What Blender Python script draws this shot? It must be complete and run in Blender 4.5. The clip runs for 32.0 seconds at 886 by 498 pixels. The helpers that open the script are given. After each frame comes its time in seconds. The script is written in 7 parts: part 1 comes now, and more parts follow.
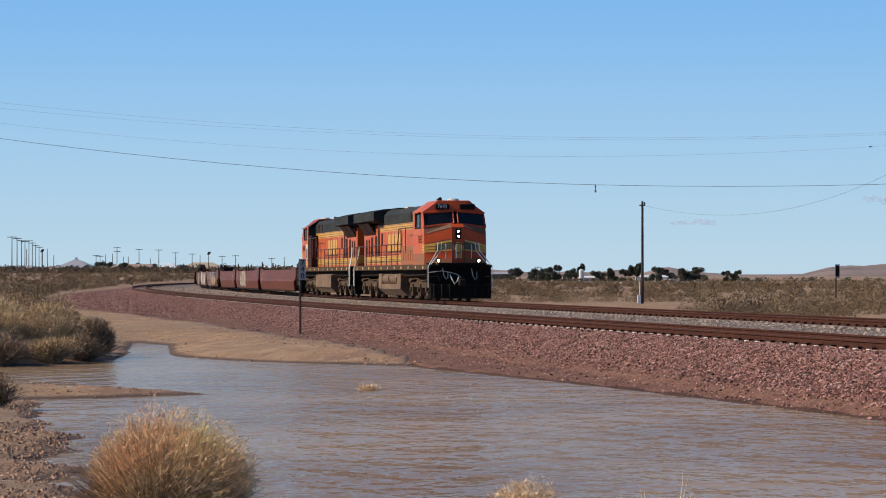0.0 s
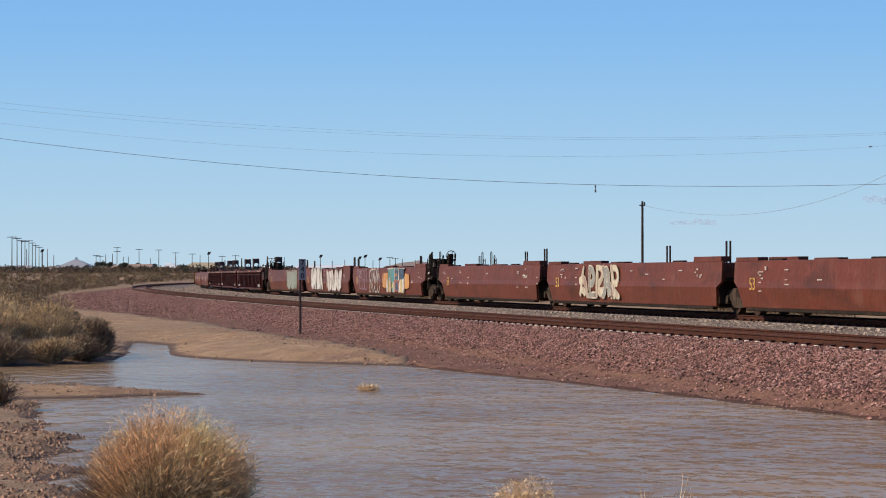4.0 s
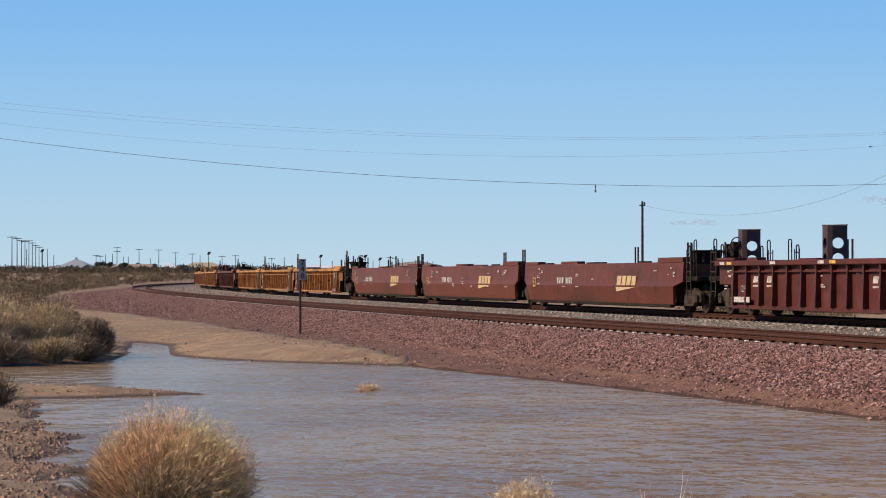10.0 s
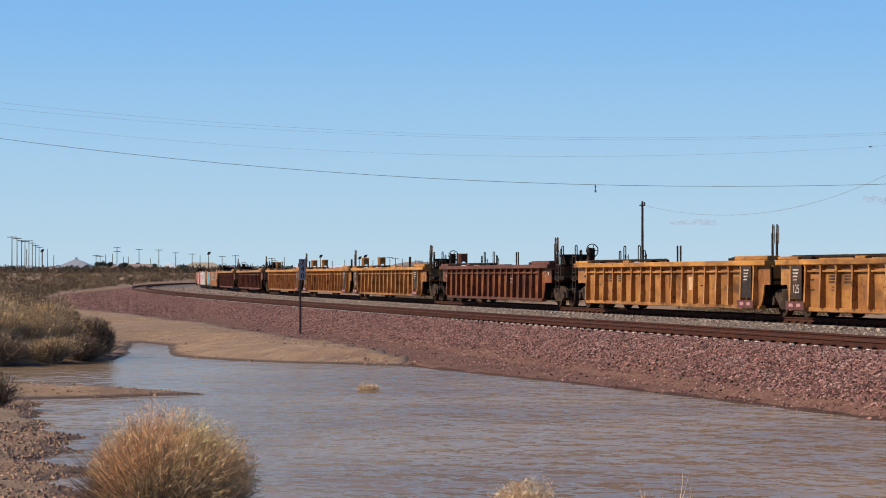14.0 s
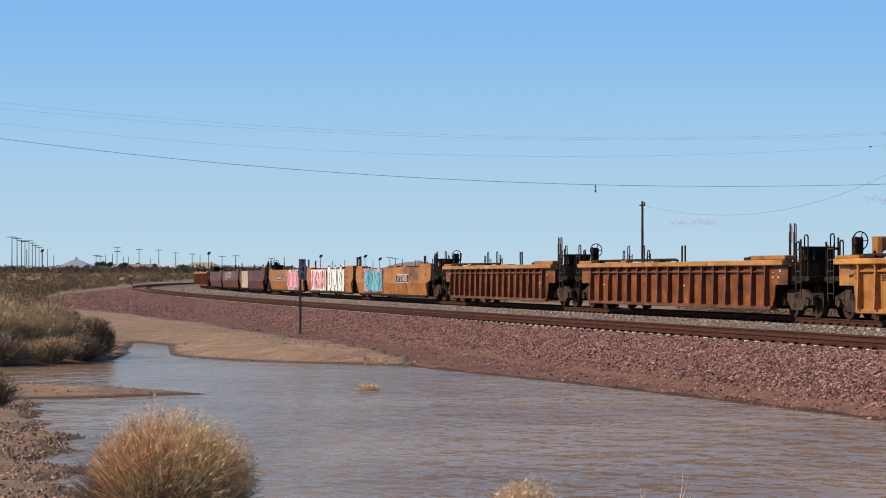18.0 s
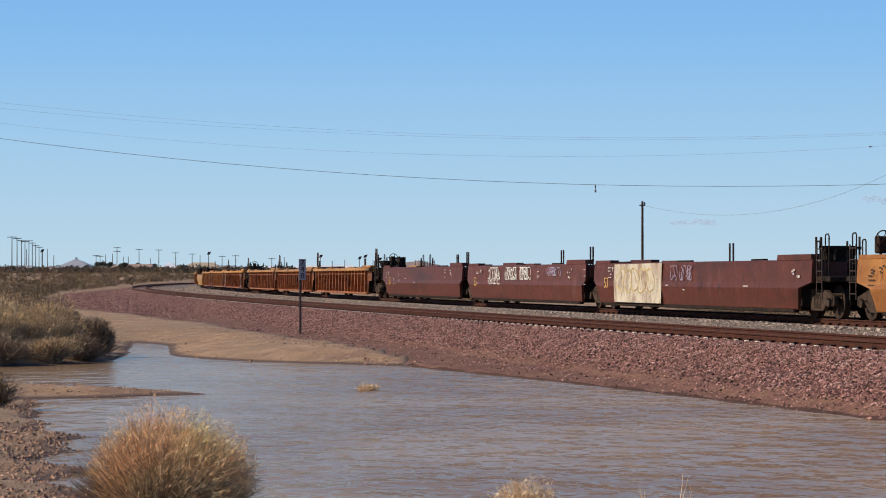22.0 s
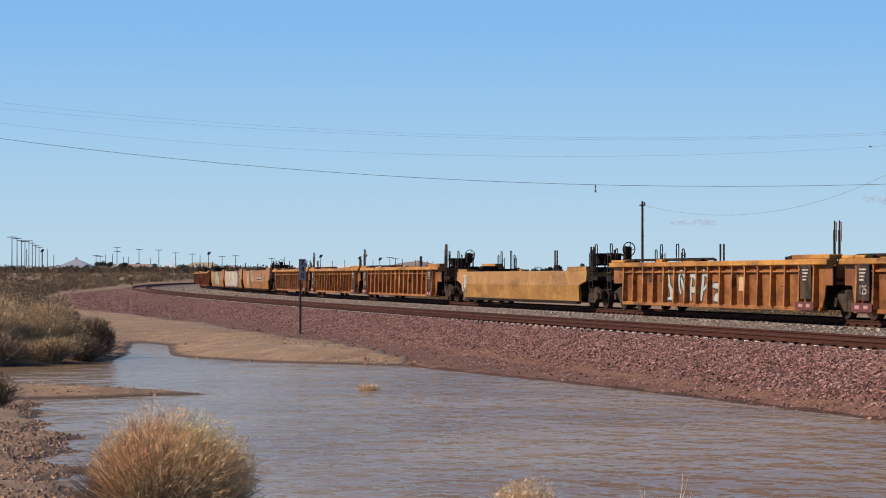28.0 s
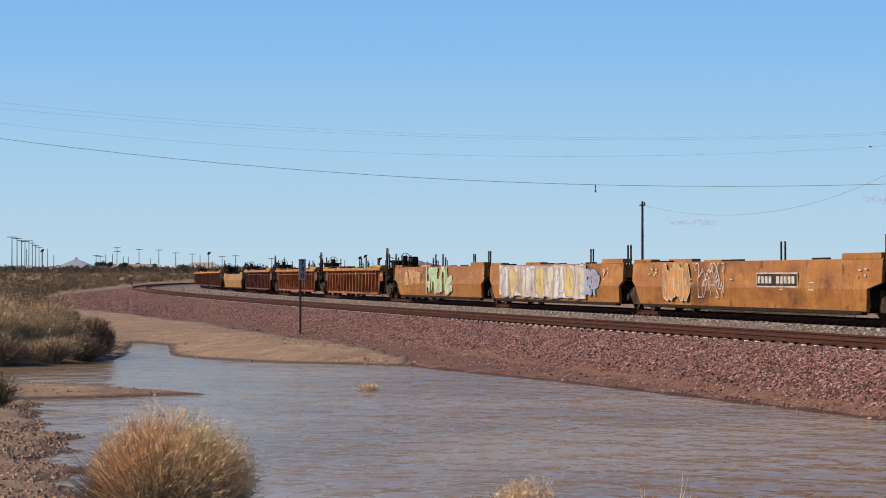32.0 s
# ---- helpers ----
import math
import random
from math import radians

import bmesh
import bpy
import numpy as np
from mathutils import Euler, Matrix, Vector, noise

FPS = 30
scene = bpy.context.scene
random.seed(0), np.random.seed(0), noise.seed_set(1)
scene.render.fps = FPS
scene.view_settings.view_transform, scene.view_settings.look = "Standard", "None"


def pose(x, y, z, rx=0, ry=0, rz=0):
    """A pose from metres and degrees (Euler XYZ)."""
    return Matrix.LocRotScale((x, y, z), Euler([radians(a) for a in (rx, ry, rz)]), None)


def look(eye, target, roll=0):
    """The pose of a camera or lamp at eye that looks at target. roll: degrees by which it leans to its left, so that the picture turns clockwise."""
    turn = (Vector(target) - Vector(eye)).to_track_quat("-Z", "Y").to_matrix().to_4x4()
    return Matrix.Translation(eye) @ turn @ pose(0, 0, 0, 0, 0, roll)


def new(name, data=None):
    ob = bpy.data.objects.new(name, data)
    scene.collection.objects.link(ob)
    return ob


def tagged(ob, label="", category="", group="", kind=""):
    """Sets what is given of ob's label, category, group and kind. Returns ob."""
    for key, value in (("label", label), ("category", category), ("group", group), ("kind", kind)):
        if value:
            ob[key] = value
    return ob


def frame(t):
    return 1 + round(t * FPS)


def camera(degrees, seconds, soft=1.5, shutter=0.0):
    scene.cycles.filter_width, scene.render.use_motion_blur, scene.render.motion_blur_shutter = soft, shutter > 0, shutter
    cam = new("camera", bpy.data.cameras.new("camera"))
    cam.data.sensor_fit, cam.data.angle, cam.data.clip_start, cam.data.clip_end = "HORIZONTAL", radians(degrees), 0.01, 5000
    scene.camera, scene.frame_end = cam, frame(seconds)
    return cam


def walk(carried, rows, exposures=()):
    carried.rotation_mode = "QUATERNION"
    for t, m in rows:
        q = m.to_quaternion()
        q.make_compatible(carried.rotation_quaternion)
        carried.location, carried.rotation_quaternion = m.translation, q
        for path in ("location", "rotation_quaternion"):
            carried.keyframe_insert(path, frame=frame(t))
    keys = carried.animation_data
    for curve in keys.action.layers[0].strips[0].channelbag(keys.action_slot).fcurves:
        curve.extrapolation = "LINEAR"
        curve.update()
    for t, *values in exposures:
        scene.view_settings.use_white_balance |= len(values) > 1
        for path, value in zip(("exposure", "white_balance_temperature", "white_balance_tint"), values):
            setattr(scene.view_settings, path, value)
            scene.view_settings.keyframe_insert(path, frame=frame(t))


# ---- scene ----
cam = camera(20.98, 32.0, 1.0)
EYE = (0.0, 0.0, 1.156)
AIM = look(EYE, (0.0, 1000.0, 1.156 + 11.5))
walk(cam, [(0.0, AIM), (32.0, AIM)])

# ---------------------------------------------------------------- light
SUN_EL, SUN_AZ = 34.0, 91.0      # degrees; azimuth from +y towards -x
world = bpy.data.worlds.new("world")
scene.world = world
world.use_nodes = True
wn, wl = world.node_tree.nodes, world.node_tree.links
sky = wn.new("ShaderNodeTexSky")
sky.sky_type, sky.sun_disc = "NISHITA", False
sky.sun_elevation, sky.sun_rotation = radians(SUN_EL), radians(SUN_AZ)
sky.altitude, sky.air_density, sky.dust_density, sky.ozone_density = 700, 1.0, 0.3, 3.0
# clear winter sky: the physical sky, pulled to the deep blue-to-pale gradient that this dry air has near the horizon
geo_w = wn.new("ShaderNodeTexCoord")
sep_w = wn.new("ShaderNodeSeparateXYZ")
ramp_w = wn.new("ShaderNodeValToRGB")
scale_w = wn.new("ShaderNodeVectorMath")
mix_w = wn.new("ShaderNodeMixRGB")
scale_w.operation = "SCALE"
scale_w.inputs["Scale"].default_value = 0.10
wl.new(geo_w.outputs["Generated"], sep_w.inputs[0])
wl.new(sep_w.outputs["Z"], ramp_w.inputs[0])
wl.new(sky.outputs[0], scale_w.inputs[0])
wl.new(scale_w.outputs[0], mix_w.inputs["Color1"])
wl.new(ramp_w.outputs[0], mix_w.inputs["Color2"])
mix_w.inputs["Fac"].default_value = 0.96
wl.new(mix_w.outputs[0], wn["Background"].inputs["Color"])
wn["Background"].inputs["Strength"].default_value = 0.86
el = ramp_w.color_ramp.elements
el[0].position, el[0].color = 0.0, (0.59, 0.79, 0.93, 1)
el[1].position, el[1].color = 1.0, (0.035, 0.10, 0.30, 1)
for p_, c_ in ((0.045, (0.45, 0.715, 0.965)), (0.10, (0.28, 0.59, 1.0)), (0.17, (0.165, 0.455, 0.97)), (0.35, (0.07, 0.21, 0.52))):
    e_ = el.new(p_)
    e_.color = (*c_, 1)

sun = new("sun", bpy.data.lights.new("sun", "SUN"))
sun.data.energy, sun.data.angle, sun.data.color = 5.5, radians(0.5), (1.0, 0.90, 0.74)
ca, sa = math.cos(radians(SUN_AZ)), math.sin(radians(SUN_AZ))
ce, se = math.cos(radians(SUN_EL)), math.sin(radians(SUN_EL))
sun.matrix_basis = look((-sa * ce * 500, ca * ce * 500, se * 500), (0, 0, 0))
scene.view_settings.exposure = 0.0

# ---------------------------------------------------------------- the two tracks in plan
# s runs along the line away from the eye; the train runs towards smaller s.
S0, S1, DS = -1000, 1500, 1.0
LINE_S = np.arange(S0, S1, DS)
LINE_K = np.clip((LINE_S + 337.9) / 575.9, 0, 1) / 1544.3
LINE_K[(LINE_S < -120) | (LINE_S > 430)] = 0.0
LINE_H = np.concatenate([[0], np.cumsum(LINE_K[:-1] * DS)])
LINE_H = radians(14.174) - (LINE_H - np.interp(-30, LINE_S, LINE_H))
LINE_X = np.concatenate([[0], np.cumsum(-np.sin(LINE_H[:-1]) * DS)])
LINE_Y = np.concatenate([[0], np.cumsum(np.cos(LINE_H[:-1]) * DS)])
LINE_X += 13.44 - np.interp(0, LINE_S, LINE_X)
LINE_Y += 51.04 - np.interp(0, LINE_S, LINE_Y)
SIDE = 1.40          # from the train's near flank to the middle of its track
GAP = 8.06           # between the middles of the two tracks


def rail_xy(s, off=0.0):
    """A point of the plan: s along the train's track, off metres to the side away from the eye."""
    h = np.interp(s, LINE_S, LINE_H)
    o = SIDE + off
    return np.interp(s, LINE_S, LINE_X) + np.cos(h) * o, np.interp(s, LINE_S, LINE_Y) + np.sin(h) * o
# metres run by the train at each time
_T = np.arange(0, 33, 2.0)
_RUN = np.array([0, 54.9, 110.3, 165.9, 221.6, 277.2, 333.1, 389.5, 445.9, 502.2, 558.5, 615.3, 672.4, 729.6, 786.9, 844.3, 901.3])


def run(t):
    return float(np.interp(t, _T, _RUN))


def car_pose(sa, sb):
    """The pose of a car whose two pivots stand at sa (front) and sb on the line: +x forward, z = 0 at the rail's top."""
    xa, ya = rail_xy(sa)
    xb, yb = rail_xy(sb)
    a = math.degrees(math.atan2(ya - yb, xa - xb))
    return pose(float(xa + xb) / 2, float(ya + yb) / 2, 0, 0, 0, a)
# ---------------------------------------------------------------- materials
def surf(name, base, rough=0.8, metal=0.0, spots=(), bump=0.0, bump_scale=40.0, vary=0.0, island=0.0, coords="Object", spec=None):
    """A Principled material. spots: (colour, scale xyz, low, high, strength) layers of noise over the base colour.
    vary, island: brightness spread from object to object and from piece to piece."""
    m = bpy.data.materials.new(name)
    m.use_nodes = True
    n, l = m.node_tree.nodes, m.node_tree.links
    b = n["Principled BSDF"]
    b.inputs["Roughness"].default_value, b.inputs["Metallic"].default_value = rough, metal
    if spec is not None:
        b.inputs["Specular IOR Level"].default_value = spec
    tc = n.new("ShaderNodeTexCoord")
    info = n.new("ShaderNodeObjectInfo")
    shift = n.new("ShaderNodeVectorMath")
    shift.operation = "ADD"
    by = n.new("ShaderNodeVectorMath")
    by.operation = "SCALE"
    cx = n.new("ShaderNodeCombineXYZ")
    for i in range(3):
        l.new(info.outputs["Random"], cx.inputs[i])
    by.inputs["Scale"].default_value = 37.0
    l.new(cx.outputs[0], by.inputs[0])
    l.new(tc.outputs[coords], shift.inputs[0])
    l.new(by.outputs[0], shift.inputs[1])
    rgb = n.new("ShaderNodeRGB")
    rgb.outputs[0].default_value = (*base, 1)
    col = rgb.outputs[0]
    for colour, sc, lo, hi, strength in spots:
        mp = n.new("ShaderNodeMapping")
        mp.inputs["Scale"].default_value = sc if isinstance(sc, tuple) else (sc, sc, sc)
        l.new(shift.outputs[0], mp.inputs[0])
        tx = n.new("ShaderNodeTexNoise")
        tx.inputs["Scale"].default_value = 1.0
        tx.inputs["Detail"].default_value = 5.0
        tx.inputs["Roughness"].default_value = 0.62
        l.new(mp.outputs[0], tx.inputs["Vector"])
        mr = n.new("ShaderNodeMapRange")
        mr.inputs[1].default_value, mr.inputs[2].default_value = lo, hi
        mr.inputs[3].default_value, mr.inputs[4].default_value = 0.0, strength
        l.new(tx.outputs["Fac"], mr.inputs[0])
        mx = n.new("ShaderNodeMixRGB")
        mx.inputs["Color2"].default_value = (*colour, 1)
        l.new(mr.outputs[0], mx.inputs["Fac"])
        l.new(col, mx.inputs["Color1"])
        col = mx.outputs[0]
    if vary or island:
        hs = n.new("ShaderNodeHueSaturation")
        l.new(col, hs.inputs["Color"])
        mr = n.new("ShaderNodeMapRange")
        k = vary or island
        mr.inputs[3].default_value, mr.inputs[4].default_value = 1 - k, 1 + k
        if island:
            gi = n.new("ShaderNodeNewGeometry")
            l.new(gi.outputs["Random Per Island"], mr.inputs[0])
        else:
            l.new(info.outputs["Random"], mr.inputs[0])
        l.new(mr.outputs[0], hs.inputs["Value"])
        col = hs.outputs[0]
    l.new(col, b.inputs["Base Color"])
    if bump:
        tx = n.new("ShaderNodeTexNoise")
        tx.inputs["Scale"].default_value = bump_scale
        tx.inputs["Detail"].default_value = 4.0
        l.new(tc.outputs[coords], tx.inputs["Vector"])
        bp = n.new("ShaderNodeBump")
        bp.inputs["Strength"].default_value = bump
        bp.inputs["Distance"].default_value = 0.05
        l.new(tx.outputs["Fac"], bp.inputs["Height"])
        l.new(bp.outputs[0], b.inputs["Normal"])
    return m


def glow(name, c, strength):
    m = bpy.data.materials.new(name)
    m.use_nodes = True
    b = m.node_tree.nodes["Principled BSDF"]
    b.inputs["Base Color"].default_value = (*c, 1)
    b.inputs["Emission Color"].default_value = (*c, 1)
    b.inputs["Emission Strength"].default_value = strength
    return m


# ---------------------------------------------------------------- mesh tools
class Geo:
    """Collects simple solids into one mesh."""

    def __init__(self):
        self.v, self.f = [], []

    def add(self, verts, faces):
        o = len(self.v)
        self.v += [tuple(map(float, p)) for p in verts]
        self.f += [tuple(i + o for i in f) for f in faces]
        return self

    def box(self, x0, x1, y0, y1, z0, z1, c=0.0):
        """A box; c chamfers its edges."""
        if c <= 0:
            p = [(x, y, z) for z in (z0, z1) for y in (y0, y1) for x in (x0, x1)]
            return self.add(p, [(0, 2, 3, 1), (4, 5, 7, 6), (0, 1, 5, 4), (2, 6, 7, 3), (0, 4, 6, 2), (1, 3, 7, 5)])
        prof = [(y0 + c, z0), (y1 - c, z0), (y1, z0 + c), (y1, z1 - c), (y1 - c, z1), (y0 + c, z1), (y0, z1 - c), (y0, z0 + c)]
        my, mz = (y0 + y1) / 2, (z0 + z1) / 2
        ky, kz = max(1 - 2 * c / (y1 - y0), .1), max(1 - 2 * c / (z1 - z0), .1)
        small = [(my + (y - my) * ky, mz + (z - mz) * kz) for y, z in prof]
        rings = [(x0, small), (x0 + c, prof), (x1 - c, prof), (x1, small)]
        v = [(x, y, z) for x, r in rings for y, z in r]
        f = [tuple(reversed(range(8))), tuple(range(24, 32))]
        for k in range(3):
            for i in range(8):
                j = (i + 1) % 8
                f.append((k * 8 + i, k * 8 + j, k * 8 + 8 + j, k * 8 + 8 + i))
        return self.add(v, f)

    def prism(self, prof, a0, a1, axis="x"):
        """A closed profile of (u, w) pairs drawn out along an axis: x: (y, z), y: (x, z), z: (x, y)."""
        n = len(prof)
        put = {"x": lambda u, w, a: (a, u, w), "y": lambda u, w, a: (u, a, w), "z": lambda u, w, a: (u, w, a)}[axis]
        v = [put(u, w, a) for a in (a0, a1) for u, w in prof]
        f = [tuple(range(n)), tuple(reversed(range(n, 2 * n)))]
        f += [(i, i + n, (i + 1) % n + n, (i + 1) % n) for i in range(n)]
        return self.add(v, f)

    def cyl(self, p, q, r, n=12, r2=None):
        """A round bar from p to q."""
        p, q = Vector(p), Vector(q)
        d = (q - p).normalized()
        u = d.orthogonal().normalized()
        w = d.cross(u)
        r2 = r if r2 is None else r2
        v = [c + (u * math.cos(2 * math.pi * i / n) + w * math.sin(2 * math.pi * i / n)) * k for c, k in ((p, r), (q, r2)) for i in range(n)]
        f = [tuple(reversed(range(n))), tuple(range(n, 2 * n))] + [(i, (i + 1) % n, (i + 1) % n + n, i + n) for i in range(n)]
        return self.add(v, f)

    def tube(self, pts, r, n=6):
        P = [Vector(p) for p in pts]
        v, u = [], None
        for i, p in enumerate(P):
            d = (P[min(i + 1, len(P) - 1)] - P[max(i - 1, 0)]).normalized()
            u = d.orthogonal().normalized() if u is None else (u - d * u.dot(d)).normalized()
            w = d.cross(u)
            v += [p + (u * math.cos(2 * math.pi * k / n) + w * math.sin(2 * math.pi * k / n)) * r for k in range(n)]
        f = [(i * n + k, i * n + (k + 1) % n, (i + 1) * n + (k + 1) % n, (i + 1) * n + k) for i in range(len(P) - 1) for k in range(n)]
        return self.add(v, f + [tuple(reversed(range(n))), tuple(range(len(v) - n, len(v)))])

    def ring(self, c, r, t, axis="x", n=16):
        """A hoop of bar t about c."""
        pts = []
        for i in range(n + 1):
            a = 2 * math.pi * i / n
            u, w = math.cos(a) * r, math.sin(a) * r
            pts.append({"x": (c[0], c[1] + u, c[2] + w), "y": (c[0] + u, c[1], c[2] + w), "z": (c[0] + u, c[1] + w, c[2])}[axis])
        return self.tube(pts, t, 5)

    def mesh(self, name, mat):
        me = bpy.data.meshes.new(name)
        me.from_pydata(self.v, [], self.f)
        me.materials.append(mat)
        me.update()
        return me


def part(name, geo, mat, parent, label="", m=None):
    """Links a Geo, or a mesh already made, as one part under its thing."""
    ob = new(name, geo if isinstance(geo, bpy.types.Mesh) else geo.mesh(name, mat))
    ob.parent = parent
    if m is not None:
        ob.matrix_basis = m
    return tagged(ob, label)


def thing(name, geo=None, mat=None, m=None, label="", category="", group="", kind=""):
    ob = new(name, geo.mesh(name, mat) if geo else None)
    if m is not None:
        ob.matrix_basis = m
    return tagged(ob, label, category, group, kind)


_letters = {}


def letters(text, size, mat, offset=0.0, shear=0.0):
    """Built-in letters as a flat mesh, upright in the x-z plane and facing -y, centred."""
    key = (text, size, mat.name, offset, shear)
    if key not in _letters:
        cu = bpy.data.curves.new("letters", "FONT")
        cu.body, cu.size, cu.offset, cu.shear, cu.resolution_u = text, size, offset, shear, 3
        cu.align_x, cu.align_y, cu.extrude = "CENTER", "CENTER", 0.002
        tmp = new("letters", cu)
        me = bpy.data.meshes.new_from_object(tmp.evaluated_get(bpy.context.evaluated_depsgraph_get()))
        bpy.data.objects.remove(tmp)
        bpy.data.curves.remove(cu)
        me.transform(pose(0, 0, 0, 90, 0, 0))
        me.materials.clear()
        me.materials.append(mat)
        _letters[key] = me
    return _letters[key]


M_SAND = surf("desert_sand", (0.31, 0.172, 0.085), 0.95, spots=[((0.20, 0.10, 0.06), .9, .46, .62, .75), ((0.40, 0.27, 0.165), (2.6, 1.2, 2), .52, .64, .7), ((0.16, 0.085, 0.05), (3.4, 1.6, 3), .54, .66, .7), ((0.44, 0.30, 0.19), 22.0, .56, .68, .7), ((0.13, 0.08, 0.05), 27.0, .57, .68, .7), ((0.24, 0.15, 0.085), 0.35, .42, .62, .8), ((0.42, 0.275, 0.16), 1.3, .5, .7, .6), ((0.17, 0.105, 0.06), 9.0, .52, .68, .7)], bump=.8, bump_scale=9)
M_MUD = surf("wet_mud", (0.085, 0.042, 0.030), 0.9, spec=.1, spots=[((0.06, 0.034, 0.024), 2.0, .45, .6, .8)], bump=.6, bump_scale=14)
M_REDBED = surf("red_ballast", (0.125, 0.054, 0.043), 0.9, spec=.2, spots=[((0.07, 0.032, 0.028), 16.0, .48, .6, .9), ((0.23, 0.115, 0.095), 23.0, .57, .66, .8), ((0.24, 0.115, 0.08), 0.5, .45, .6, .5)], bump=1.0, bump_scale=17)
M_GREYBED = surf("grey_ballast", (0.15, 0.115, 0.09), 0.9, spots=[((0.10, 0.085, 0.075), 16.0, .48, .6, .9), ((0.27, 0.225, 0.19), 21.0, .56, .66, .8), ((0.20, 0.14, 0.11), 0.6, .45, .6, .6)], bump=1.0, bump_scale=17)
M_REDDIRT = surf("red_dirt", (0.165, 0.080, 0.058), 0.95, spec=.15, spots=[((0.22, 0.12, 0.075), .8, .45, .62, .7), ((0.11, 0.050, 0.040), 6.0, .48, .62, .7), ((0.34, 0.20, 0.14), 15.0, .58, .68, .7)], bump=.8, bump_scale=14)
M_REDSTONE = surf("red_stones", (0.230, 0.112, 0.090), 0.9, spec=.2, island=.95, spots=[((0.40, 0.25, 0.215), 3.0, .5, .62, .55)])
M_GREYSTONE = surf("grey_stones", (0.30, 0.225, 0.175), 0.85, island=.8, spots=[((0.22, 0.15, 0.12), 2.0, .5, .62, .6)])
M_TANSTONE = surf("tan_stones", (0.29, 0.16, 0.095), 0.9, island=.6, spots=[((0.36, 0.23, 0.16), 5.0, .5, .65, .6)])
M_PEBBLE = surf("sand_pebbles", (0.33, 0.20, 0.115), 0.9, island=.8)
M_RAIL = surf("rusty_rail", (0.066, 0.021, 0.012), 0.85, spec=.15, spots=[((0.03, 0.012, 0.009), (3, 3, 30), .42, .6, .8), ((0.10, 0.034, 0.017), 5.0, .5, .65, .6)])
M_RAILHEAD = surf("worn_railhead", (0.075, 0.032, 0.020), 0.6, spec=.3, spots=[((0.10, 0.05, 0.035), 3.0, .5, .6, .6)])
M_TIE = surf("concrete_tie", (0.32, 0.25, 0.20), 0.9, vary=.3, spots=[((0.25, 0.17, 0.13), 6.0, .45, .6, .7)])
M_PAD = surf("pale_insulator", (0.66, 0.60, 0.52), 0.8, spots=[((0.35, 0.24, 0.18), 5.0, .5, .64, .7)])
M_CLIP = surf("rail_clip", (0.028, 0.011, 0.008), 0.8, spec=.2)
M_WOODPOLE = surf("dark_pole_wood", (0.045, 0.030, 0.022), 0.9, spots=[((0.09, 0.06, 0.045), (8, 8, .6), .45, .6, .7)])
M_FARPOLE = surf("grey_pole_wood", (0.10, 0.075, 0.06), 0.9)
M_WIRE = surf("cable", (0.16, 0.16, 0.17), 0.5)
M_THINWIRE = surf("pale_cable", (0.42, 0.47, 0.54), 0.6)
M_POST = surf("dark_steel_post", (0.035, 0.024, 0.02), 0.7, spots=[((0.08, 0.04, 0.03), 7.0, .45, .6, .7)])
M_SIGN = surf("weathered_sign", (0.27, 0.28, 0.30), 0.7, spec=.2, spots=[((0.22, 0.22, 0.24), 7.0, .45, .6, .6)])
M_BLACK = surf("black_paint", (0.007, 0.006, 0.006), 0.8, spec=.15, spots=[((0.03, 0.022, 0.017), 4.0, .5, .7, .6)])
M_WHITE = surf("white_paint", (0.72, 0.72, 0.70), 0.6, spots=[((0.45, 0.40, 0.35), 3.0, .5, .7, .5)])

# the sand is dark and wet where it lies within a few centimetres of the water's level
_n, _l = M_SAND.node_tree.nodes, M_SAND.node_tree.links
_b = _n["Principled BSDF"]
_src = _b.inputs["Base Color"].links[0].from_socket
_tc, _sx, _mr, _mx = _n.new("ShaderNodeTexCoord"), _n.new("ShaderNodeSeparateXYZ"), _n.new("ShaderNodeMapRange"), _n.new("ShaderNodeMixRGB")
_l.new(_tc.outputs["Object"], _sx.inputs[0])
_l.new(_sx.outputs["Z"], _mr.inputs[0])
_mr.inputs[1].default_value, _mr.inputs[2].default_value = -.975, -.945
_l.new(_mr.outputs[0], _mx.inputs["Fac"])
_mx.inputs["Color1"].default_value = (0.085, 0.045, 0.030, 1)
_l.new(_src, _mx.inputs["Color2"])
_l.new(_mx.outputs[0], _b.inputs["Base Color"])

# muddy water: silt under a rippled sky-mirroring surface
M_WATER = bpy.data.materials.new("muddy_water")
M_WATER.use_nodes = True
_n, _l = M_WATER.node_tree.nodes, M_WATER.node_tree.links
_n.remove(_n["Principled BSDF"])
_tc = _n.new("ShaderNodeTexCoord")
_silt = _n.new("ShaderNodeTexNoise")
_silt.inputs["Scale"].default_value = 0.22
_silt.inputs["Detail"].default_value = 3.0
_r = _n.new("ShaderNodeValToRGB")
_r.color_ramp.elements[0].position, _r.color_ramp.elements[0].color = .38, (0.245, 0.155, 0.090, 1)
_r.color_ramp.elements[1].position, _r.color_ramp.elements[1].color = .62, (0.325, 0.220, 0.136, 1)
_l.new(_tc.outputs["Object"], _silt.inputs["Vector"])
_l.new(_silt.outputs["Fac"], _r.inputs[0])
